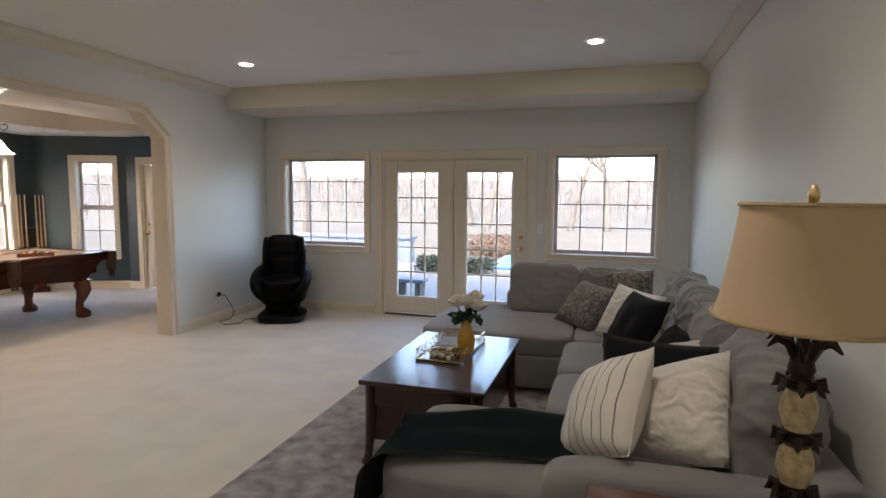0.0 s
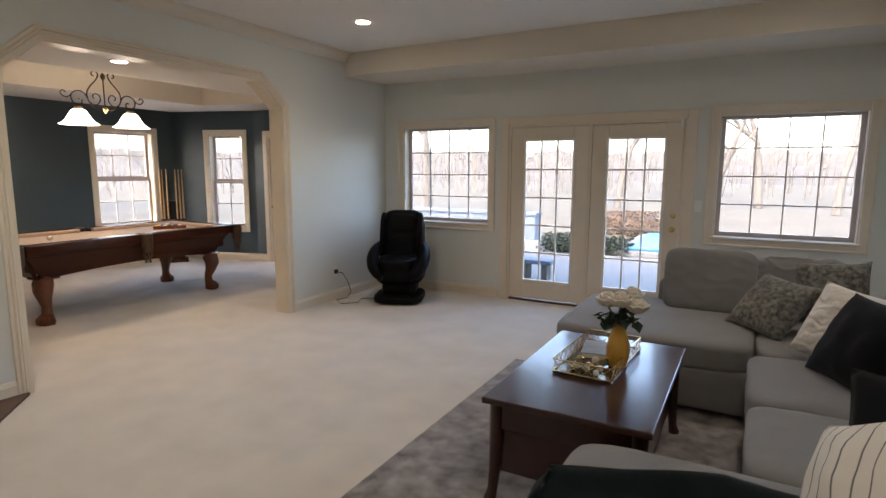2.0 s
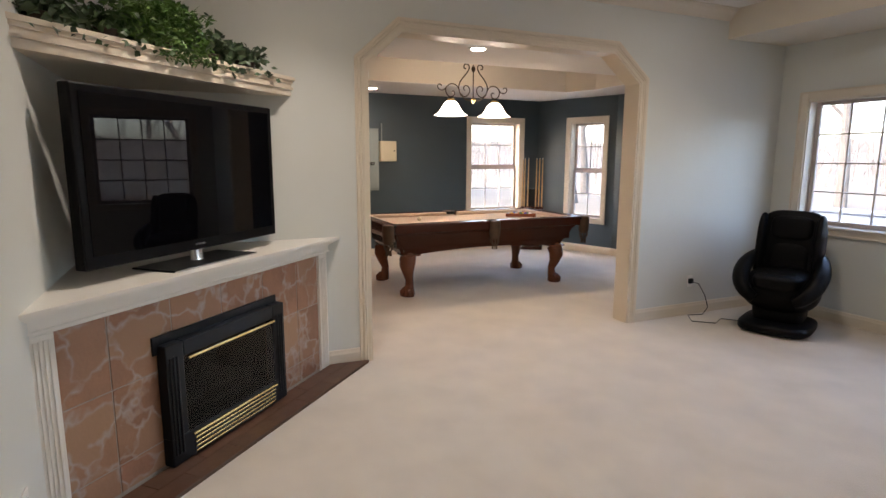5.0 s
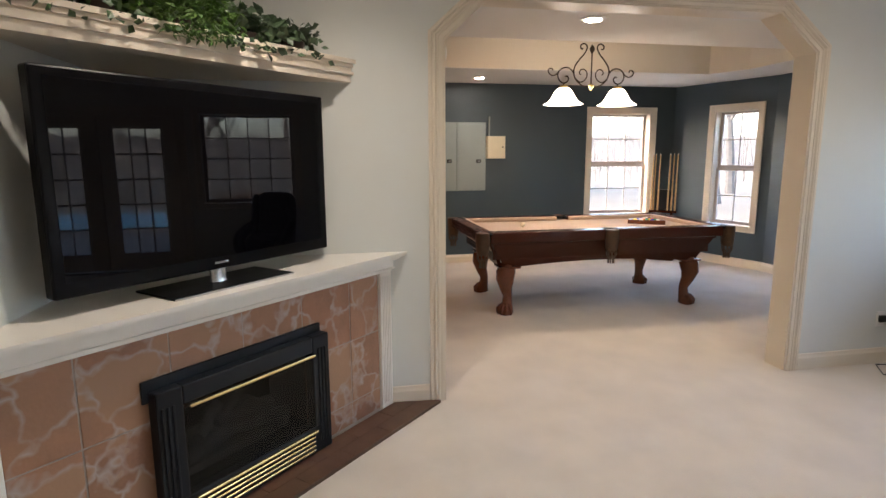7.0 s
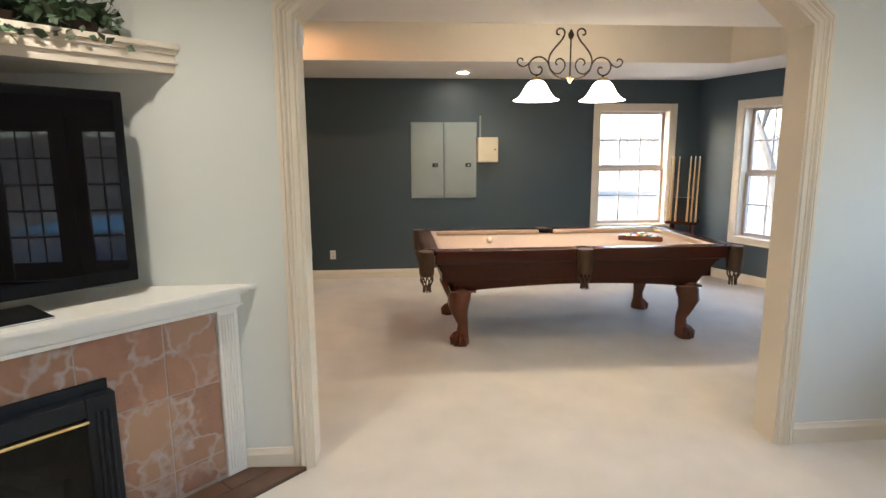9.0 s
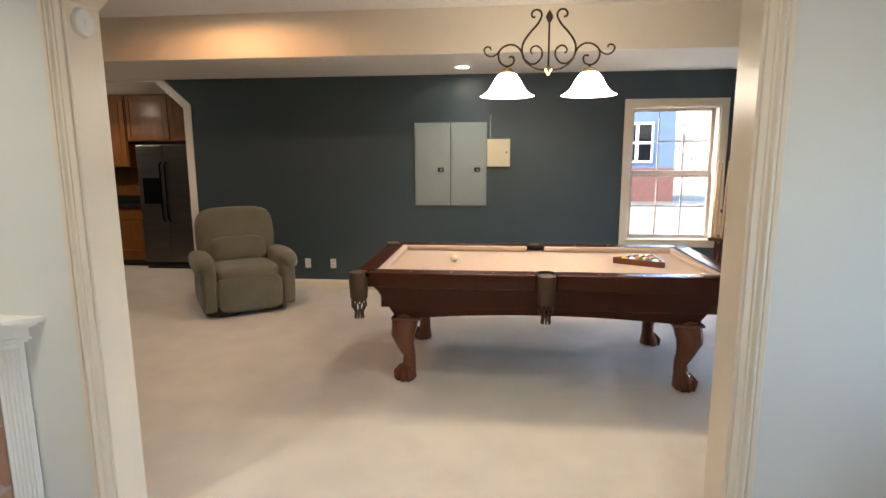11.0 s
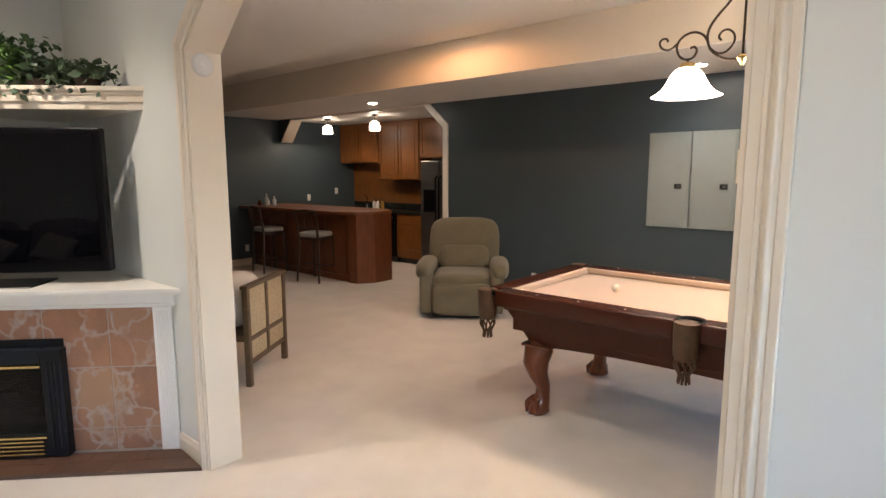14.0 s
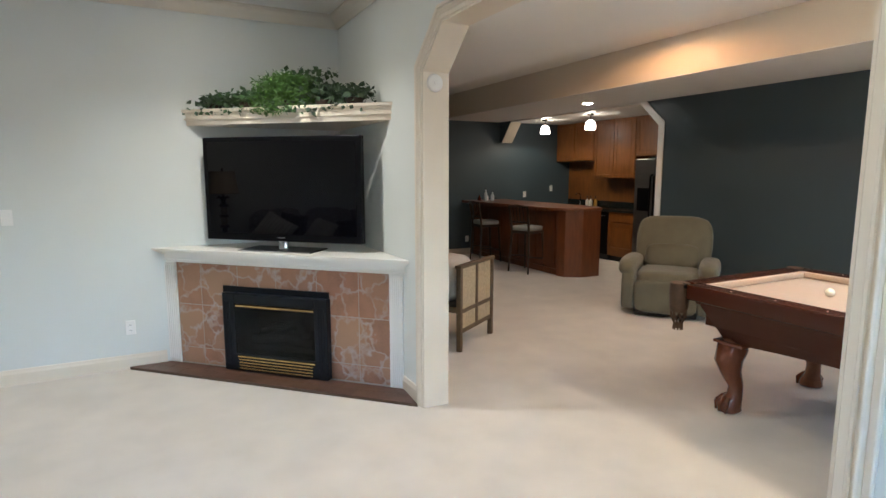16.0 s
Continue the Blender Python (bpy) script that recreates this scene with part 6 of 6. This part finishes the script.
def stool(m):
    s = thing("bar_stool", m, "dark wooden bar stool with a grey padded seat", "stool", "bar stools")
    part("seat", puff((0.40, 0.38, 0.08), 5, 6), M_PILLOW_G2, s, "grey padded seat", "all", Matrix.Translation((0, 0, 0.70)))
    part("seat_frame", box((-0.19, -0.18, 0.62), (0.19, 0.18, 0.665), 0.006), M_DARKWOOD, s)
    for sx in (-1, 1):
        part("leg", tube([(sx * 0.17, -0.16, 0.64), (sx * 0.20, -0.20, 0.0)], [0.018, 0.014], 8), M_DARKWOOD, s)
        part("leg", tube([(sx * 0.20, 0.21, 0.0), (sx * 0.17, 0.17, 0.64), (sx * 0.18, 0.20, 0.85), (sx * 0.185, 0.24, 1.06)], [0.014, 0.019, 0.018, 0.014], 8), M_DARKWOOD, s)
        part("stretcher", tube([(sx * 0.19, -0.185, 0.22), (sx * 0.19, 0.19, 0.26)], 0.010, 8), M_DARKWOOD, s)
    part("stretcher", tube([(-0.19, -0.185, 0.20), (0.19, -0.185, 0.20)], 0.011, 8), M_DARKWOOD, s)
    part("top_rail", tube([(-0.19, 0.24, 1.04), (0.0, 0.265, 1.06), (0.19, 0.24, 1.04)], 0.022, 8), M_DARKWOOD, s)
    part("lower_rail", tube([(-0.18, 0.19, 0.80), (0.0, 0.205, 0.80), (0.18, 0.19, 0.80)], 0.012, 8), M_DARKWOOD, s)
    for k in range(4):
        x = -0.10 + 0.066 * k
        part("spindle", tube([(x, 0.20, 0.80), (x, 0.25, 1.04)], 0.007, 6), M_DARKWOOD, s)
    return s


M_PILLOW_G2 = mat("seat_fabric_grey", (0.36, 0.36, 0.33), 0.9, vary=0.1, fine=300, bump=0.3)
M_DARKWOOD = mat("stool_dark_wood", (0.040, 0.020, 0.010), 0.4, vary=0.3, bump=0.04)
st1 = stool(Matrix.Translation((-7.70, -1.02, 0)) @ Matrix.Rotation(radians(-75), 4, 'Z'))
copy_thing(st1, Matrix.Translation((-7.68, -2.24, 0)) @ Matrix.Rotation(radians(-95), 4, 'Z'))

# ---- bar cabinets, counter and refrigerator ----


def cabinet(name, y0, y1, z0, z1, depth, doors, label, drawer=False, handle_low=True):
    c = thing(name, Matrix.Translation((XK, 0, 0)), label, "cabinet", "bar cabinets")
    part("body", box((0.001, y0 + 0.001, z0), (depth, y1 - 0.001, z1), 0.003), M_CABW, c)
    w = (y1 - y0) / doors
    top = z1 - 0.02
    if drawer:
        for k in range(doors):
            part("drawer_front", box((depth + 0.0005, y0 + k * w + 0.02, z1 - 0.17), (depth + 0.02, y0 + (k + 1) * w - 0.02, z1 - 0.03), 0.004), M_CABW, c)
        top = z1 - 0.19
    lo = z0 + (0.10 if drawer else 0.015)
    for k in range(doors):
        a, b = y0 + k * w + 0.012, y0 + (k + 1) * w - 0.012
        bm = bmesh.new()
        f = 0.055
        x0, x1 = depth + 0.0005, depth + 0.02
        add_box(bm, (x0, a, lo), (x1, a + f, top), 0.003)
        add_box(bm, (x0, b - f, lo), (x1, b, top), 0.003)
        add_box(bm, (x0, a + f, lo), (x1, b - f, lo + f), 0.003)
        add_box(bm, (x0, a + f, top - f), (x1, b - f, top), 0.003)
        d = part("door", bm, M_CABW, c)
        part("panel", box((x0, a + f, lo + f), (x1 - 0.009, b - f, top - f), 0.002), M_CABW, d)
        part("panel_field", box((x1 - 0.0088, a + f + 0.03, lo + f + 0.03), (x1 - 0.002, b - f - 0.03, top - f - 0.03), 0.003), M_CABW, d)
    if drawer:
        part("toe_kick", box((0.001, y0 + 0.001, 0.0), (depth - 0.06, y1 - 0.001, z0)), M_BLACKM, c)
    return c


cabinet("upper_cabinet", YS + 0.002, -1.99, 1.78, LOW - 0.008, 0.34, 2, "honey wooden wall cabinet over the sink")
cabinet("upper_cabinet", -1.98, -0.96, 1.46, LOW - 0.008, 0.34, 2, "tall honey wooden wall cabinet with raised panels")
cabinet("upper_cabinet", -0.95, 0.40, 1.84, LOW - 0.008, 0.34, 2, "honey wooden cabinet above the refrigerator")
cabinet("base_cabinet", -1.28, -0.63, 0.10, 0.875, 0.60, 1, "honey wooden base cabinet with one drawer", True)
cabinet("base_cabinet", YS + 0.002, -1.91, 0.10, 0.875, 0.60, 1, "honey wooden base cabinet under the sink", True)
dw = thing("beverage_cooler", Matrix.Translation((XK, 0, 0)), "black glass-fronted beverage cooler under the counter", "appliance")
part("body", box((0.001, -1.90, 0.0), (0.58, -1.29, 0.872), 0.004), M_BLACKM, dw)
part("door", box((0.5805, -1.89, 0.10), (0.605, -1.30, 0.865), 0.004), M_PLASTIC, dw, "glossy black door")
part("handle", tube([(0.625, -1.85, 0.80), (0.625, -1.34, 0.80)], 0.008, 8), M_SILVER, dw)
cn = thing("countertop", Matrix.Translation((XK, 0, 0)), "dark speckled stone countertop with a backsplash", "countertop")
part("slab", box((0.001, YS + 0.002, 0.876), (0.635, -0.61, 0.915), 0.005), M_STONE, cn)
part("upstand", box((0.001, YS + 0.002, 0.9155), (0.02, -0.61, 1.02), 0.003), M_STONE, cn)
bs = tagged(part("backsplash", box((XK + 0.0005, YS + 0.002, 1.021), (XK + 0.012, -0.60, 1.79)), M_CABW), "honey wooden panelling behind the counter", "panelling", kind="structure")
M_STEEL = mat("black_steel", (0.16, 0.155, 0.15), 0.34, metal=0.8, vary=0.15, scale=2, fine=30, stretch=(1, 1, 8), bump=0.02)
fr = thing("refrigerator", Matrix.Translation((XK, 0, 0)), "dark steel side-by-side refrigerator with a dispenser", "refrigerator")
part("body", box((0.02, -0.585, 0.03), (0.68, 0.34, 1.79), 0.006), M_BLACKM, fr)
part("door", box((0.6805, -0.58, 0.10), (0.735, -0.18, 1.785), 0.012), M_STEEL, fr)
part("door", box((0.6805, -0.17, 0.10), (0.735, 0.335, 1.785), 0.012), M_STEEL, fr)
part("dispenser", box((0.7355, -0.51, 0.95), (0.742, -0.25, 1.32), 0.006), M_PLASTIC, fr, "glossy black water dispenser")
for y in (-0.21, -0.135):
    part("handle", tube([(0.738, y, 0.70), (0.785, y, 0.74), (0.785, y, 1.50), (0.738, y, 1.54)], 0.013, 8), M_PLASTIC, fr, "black bar handle")
part("grille", box((0.60, -0.57, 0.0), (0.70, 0.33, 0.0295)), M_BLACKM, fr)
fa = thing("faucet", Matrix.Translation((XK + 0.16, -2.55, 0.916)), "brushed steel bar faucet", "faucet")
part("body", lathe([(0.0, 0.0), (0.026, 0.0), (0.018, 0.02), (0.014, 0.08), (0.0, 0.085)], 14), M_SILVER, fa, smooth=True)
part("spout", tube([(0, 0, 0.07), (0, 0, 0.2), (0.03, 0, 0.235), (0.09, 0, 0.24), (0.125, 0, 0.205)], 0.010, 8), M_SILVER, fa, smooth="all")
for y, c in ((-2.18, M_SENSOR), (-2.28, M_SENSOR), (-2.05, M_MUSTARD)):
    b = thing("soap_bottle", Matrix.Translation((XK + 0.22, y, 0.916)), "pale pump bottle on the dark counter" if c is M_SENSOR else "amber pump bottle on the dark counter", "bottle")
    part("body", lathe([(0.0, 0.0), (0.032, 0.0), (0.033, 0.10), (0.018, 0.13), (0.012, 0.14), (0.0, 0.141)], 14), c, b, smooth=True)
    part("pump", lathe([(0.006, 0.1415), (0.006, 0.18), (0.016, 0.182), (0.012, 0.195), (0.0, 0.196)], 10), M_BLACKM, b, smooth=True)
M_CLEAR = mat("clear_bottle", (0.55, 0.58, 0.60), 0.08, vary=0.1, bump=0.0)
for x, y, h, c, l in ((-7.95, -2.70, 0.22, M_CLEAR, "clear glass bottle on the bar top"), (-8.05, -2.62, 0.17, M_CLEAR, "short clear bottle on the bar top"), (-7.88, -2.80, 0.10, M_REDWOOD, "small dark red jar on the bar"), (-8.02, -2.78, 0.14, M_SENSOR, "white shaker bottle on the bar top")):
    b = thing("bottle", Matrix.Translation((x, y, 1.0455)), l, "bottle")
    part("body", lathe([(0.0, 0.0), (0.034, 0.0), (0.035, h * 0.55), (0.014, h * 0.75), (0.013, h * 0.95), (0.0, h * 0.951)], 14), c, b, smooth=True)
    part("cap", lathe([(0.015, h * 0.951), (0.015, h), (0.0, h + 0.001)], 10), M_BLACKM, b)
M_PENDANT = glow("lit_pendant_glass", (1.0, 0.84, 0.64), 0.7)
for x, y in ((-9.0, -2.33), (-9.0, -1.11)):
    p = thing("pendant_lamp", Matrix.Translation((x, y, LOW)), "lit bell-shaped glass pendant over the bar", "pendant lamp", "bar pendants")
    part("canopy", lathe([(0.0, -0.025), (0.05, -0.02), (0.06, 0.0), (0.0, 0.0)], 18), M_IRON, p, smooth=True)
    part("rod", tube([(0, 0, -0.02), (0, 0, -0.11)], 0.006, 8), M_IRON, p)
    part("shade", lathe([(0.0, -0.10), (0.03, -0.10), (0.07, -0.13), (0.085, -0.19), (0.088, -0.255), (0.0, -0.256)], 24), M_PENDANT, p, "glowing frosted glass bell", True)
    lamp = new("bulb_light", bpy.data.lights.new("bulb_light", "SPOT"))
    lamp.data.energy, lamp.data.color, lamp.data.shadow_soft_size = 1.1, (1.0, 0.80, 0.56), 0.06
    lamp.data.spot_size, lamp.data.spot_blend = radians(172), 0.3
    lamp.parent = p
    lamp.matrix_basis = Matrix.Translation((0, 0, -0.275))

# ---- outside ----
M_CONC = mat("patio_concrete", (0.14, 0.137, 0.135), 0.9, vary=0.15, scale=1.5, fine=60, bump=0.2)
M_BARK = mat("bark_grey", (0.10, 0.09, 0.08), 0.95, vary=0.4, scale=5, fine=30, bump=0.6)
M_BUSH = mat("bush_green", (0.014, 0.022, 0.012), 0.8, vary=0.4, scale=5, bump=0.2)
M_ORANGE = mat("dry_orange_grass", (0.085, 0.056, 0.038), 0.9, vary=0.4, scale=5, bump=0.2)
M_POOLB = mat("pool_cover_blue", (0.03, 0.16, 0.28), 0.4, vary=0.15, scale=2, bump=0.05)
M_RAILB = mat("deck_grey_blue", (0.10, 0.125, 0.165), 0.8, vary=0.15, scale=2, bump=0.1)
M_BRICK = mat("brick_red", (0.15, 0.055, 0.035), 0.9, vary=0.3, scale=8, bump=0.3)
M_WOODS = mat("far_winter_woods", (0.075, 0.070, 0.064), 1.0, vary=0.45, scale=0.6, fine=6, bump=0.0)
structure("ground", box((-400, -400, -0.5), (400, 400, -0.13)), M_GROUND, "dry winter lawn running to the horizon", "ground")
structure("pavement", box((-9.0, YN + 0.2, -0.129), (6.0, 14.5, -0.05), 0.01), M_CONC, "pale concrete patio outside the glazed doors", "patio")
structure("pavement_step", box((-2.6, YFO, -0.129), (0.1, YN + 0.2, -0.03), 0.01), M_CONC, "concrete door step", "patio")


def tree(x, y, height, seed):
    rng = random.Random(seed)
    t = thing("tree", Matrix.Translation((x, y, -0.13)), "bare grey winter tree beyond the patio", "tree", "bare trees")
    limbs, twigs = bmesh.new(), bmesh.new()
    trunk = bmesh.new()

    def grow(bm, p, d, length, r, level):
        pts, rad = [p], [r]
        q, dd = p.copy(), d.copy()
        for k in range(4):
            dd = (dd + Vector((rng.uniform(-1, 1), rng.uniform(-1, 1), rng.uniform(-0.3, 0.6))) * 0.16).normalized()
            q = q + dd * length / 4
            pts.append(q.copy())
            rad.append(r * (1 - 0.17 * (k + 1)))
        add_tube(bm, pts, rad, 7 if level < 2 else 4)
        if level < 3:
            for k in range((6, 5, 4)[level]):
                i = rng.randint(1 if level else 2, 4)
                a = rng.uniform(0, 6.3)
                n = (dd + Vector((math.cos(a), math.sin(a), rng.uniform(0.0, 0.6))) * 0.9).normalized()
                grow(limbs if level == 0 else twigs, pts[i], n, length * rng.uniform(0.42, 0.68), rad[i] * 0.55, level + 1)
    grow(trunk, Vector((0, 0, 0)), Vector((0, 0, 1)), height * 0.55, height * 0.018, 0)
    part("trunk", trunk, M_BARK, t, smooth=True)
    part("limbs", limbs, M_BARK, t, smooth=True)
    tagged(part("crown", twigs, M_BARK, t), kind="stuff")
    return t


for k, (x, y, h) in enumerate(((-5.0, 27.0, 9.5), (-3.2, 33.0, 11.0), (-1.2, 29.0, 9.0), (-8.5, 21.0, 10.0), (3.2, 27.0, 10.0), (0.6, 30.0, 11.0), (-13.0, 17.0, 9.0), (-16.5, 12.5, 10.0), (-17.5, 15.0, 9.0), (-12.0, 22.0, 11.0), (-22.0, 19.0, 11.0), (-7.0, 32.0, 12.0))):
    tree(x, y, h, 20 + k)


def bush(x, y, r, h, material, label, seed, z=-0.13):
    b = thing("bush", Matrix.Translation((x, y, z)), label, "bush")
    bm = bmesh.new()
    for k in range(6):
        a = k * 1.05
        add_tube(bm, [(0, 0, 0), (0.3 * r * math.cos(a), 0.3 * r * math.sin(a), h * 0.4), (0.7 * r * math.cos(a), 0.7 * r * math.sin(a), h * 0.7)], [0.015, 0.01, 0.004], 5)
    part("stems", bm, M_BARK, b)
    core = bmesh.new()
    bmesh.ops.create_icosphere(core, subdivisions=4, radius=1.0)
    for v in core.verts:
        k = 0.66 + 0.22 * noise.noise(v.co * 3 + Vector((seed, 0, 0))) + 0.06 * noise.noise(v.co * 11)
        v.co = Vector((v.co.x * r * k, v.co.y * r * k, max(0.0, 0.35 + v.co.z * 0.65) * h * k))
    part("leaf_mass", core, material, b, smooth="all")
    me = leaf_cloud((0, 0, 0.05), (r * 0.52, r * 0.52, h * 0.42), 3200, 0.05, seed)
    me.materials.append(material)
    ob = new("foliage", me)
    ob.parent = b
    tagged(ob, kind="stuff")


bush(-2.05, 12.1, 0.42, 0.32, M_BUSH, "low dark evergreen bush beside the patio", 31, -0.05)
bush(-2.95, 12.0, 0.45, 0.36, M_BUSH, "low dark evergreen bush beside the patio", 32, -0.05)
bush(-2.1, 16.2, 0.7, 0.75, M_ORANGE, "dry orange ornamental grass clump", 33)
bush(-2.8, 16.6, 0.7, 0.7, M_ORANGE, "dry orange ornamental grass clump", 34)
pool = thing("swimming_pool", Matrix.Translation((-0.35, 13.0, -0.05)), "blue covered swimming pool with a pale rim", "pool")
part("coping", box((-1.6, -1.2, 0.0), (2.6, 2.0, 0.10), 0.02), M_CONC, pool)
part("cover", box((-1.4, -1.0, 0.1005), (2.4, 1.8, 0.16), 0.02), M_POOLB, pool, "blue pool cover")
wl = thing("retaining_wall", Matrix.Translation((-7.2, 13.4, -0.13)), "low grey-blue wall along the patio", "wall")
part("wall_body", box((-5.0, -0.15, 0.0), (3.2, 0.15, 0.65), 0.01), M_RAILB, wl)
part("capping", box((-5.05, -0.2, 0.651), (3.25, 0.2, 0.72), 0.01), M_RAILB, wl)
be = thing("stone_bench", Matrix.Translation((-2.42, 8.9, -0.05)) @ Matrix.Scale(0.75, 4), "grey stone bench on the patio", "bench")
part("seat", box((-0.34, -0.17, 0.32), (0.34, 0.17, 0.40), 0.015), M_RAILB, be)
for s in (-1, 1):
    part("support", box((s * 0.2 - 0.06, -0.13, 0.0), (s * 0.2 + 0.06, 0.13, 0.3195), 0.01), M_BARK, be)

# neighbouring house beyond the slate wall's window
ho = thing("house", Matrix.Translation((-24.0, 10.5, -0.13)), "neighbouring brick house with white windows", "house")
part("wall", box((-4.0, -9.0, 0.0), (0.0, 0.6, 5.6)), M_RAILB, ho, "pale blue siding wall")
part("brick_base", box((0.0005, -9.0, 0.0), (0.12, 0.6, 1.25)), M_BRICK, ho, "red brick base course")
bm = bmesh.new()
add_prism(bm, [(-9.3, 5.6), (0.9, 5.6), (-4.2, 8.4)], -4.3, 0.3, "x")
part("roof", bm, M_BARK, ho)
for k in range(5):
    for z0 in (1.45, 3.7):
        y0 = -8.4 + 1.75 * k
        w = part("window", box((0.0005, y0, z0), (0.06, y0 + 1.2, z0 + 1.5), 0.01), M_SENSOR, ho, "white window")
        for a in (0.0, 0.58):
            for b in (0.0, 0.72):
                part("pane", box((0.0605, y0 + 0.08 + a, z0 + 0.08 + b), (0.065, y0 + 0.54 + a, z0 + 0.70 + b)), M_SCREEN, w)

# distant wooded ridge
bm = bmesh.new()
for ring, (rad, hgt) in enumerate(((75, 3.4), (125, 7.6))):
    n = 220
    lo, hi = [], []
    for k in range(n + 1):
        a = radians(-20) + radians(230) * k / n
        h = hgt * (0.75 + 0.25 * noise.noise(Vector((a * 3, ring, 0))) + 0.12 * noise.noise(Vector((a * 40, ring, 1))) + 0.08 * noise.noise(Vector((a * 140, ring, 2))))
        lo.append(bm.verts.new((-3 + rad * math.cos(a), 5 + rad * math.sin(a), -0.4)))
        hi.append(bm.verts.new((-3 + (rad + 8) * math.cos(a), 5 + (rad + 8) * math.sin(a), h)))
    for k in range(n):
        bm.faces.new((lo[k], lo[k + 1], hi[k + 1], hi[k]))
structure("backdrop", bm, M_WOODS, "distant hazy wooded ridge", "woods")

# belt of bare saplings between the lawn and the ridge
rng = random.Random(77)
wood_v, wood_f = [], []


def twig(a, b, r0, r1):
    """A thin three-sided stick."""
    k = len(wood_v)
    for p, r in ((a, r0), (b, r1)):
        for q in range(3):
            wood_v.append(p + Vector((r * math.cos(2.1 * q), r * math.sin(2.1 * q), 0)))
    wood_f.extend((k + q, k + (q + 1) % 3, k + 3 + (q + 1) % 3, k + 3 + q) for q in range(3))


for _ in range(620):
    a = radians(rng.uniform(48, 178))
    d = rng.uniform(32, 64)
    base = Vector((-2 + d * math.cos(a), 6 + d * math.sin(a), -0.2))
    h = rng.uniform(2.6, 6.4)
    top = base + Vector((rng.uniform(-0.5, 0.5), rng.uniform(-0.5, 0.5), h))
    mid = base.lerp(top, 0.5) + Vector((rng.uniform(-0.2, 0.2), rng.uniform(-0.2, 0.2), 0))
    twig(base, mid, 0.05, 0.03)
    twig(mid, top, 0.03, 0.008)
    for _ in range(16):
        f = rng.uniform(0.08, 0.92)
        p = base.lerp(mid, f * 2) if f < 0.5 else mid.lerp(top, f * 2 - 1)
        b = rng.uniform(0, 6.3)
        twig(p, p + Vector((math.cos(b), math.sin(b), rng.uniform(0.3, 1.4))) * h * rng.uniform(0.10, 0.24), 0.018, 0.006)
me = bpy.data.meshes.new("far_woods")
me.from_pydata(wood_v, [], wood_f)
me.materials.append(mat("hazy_twig_grey", (0.13, 0.118, 0.105), 1.0, vary=0.3, bump=0.0))
tagged(new("far_woods", me), "pale bare winter woods beyond the lawn", "woods", kind="stuff")
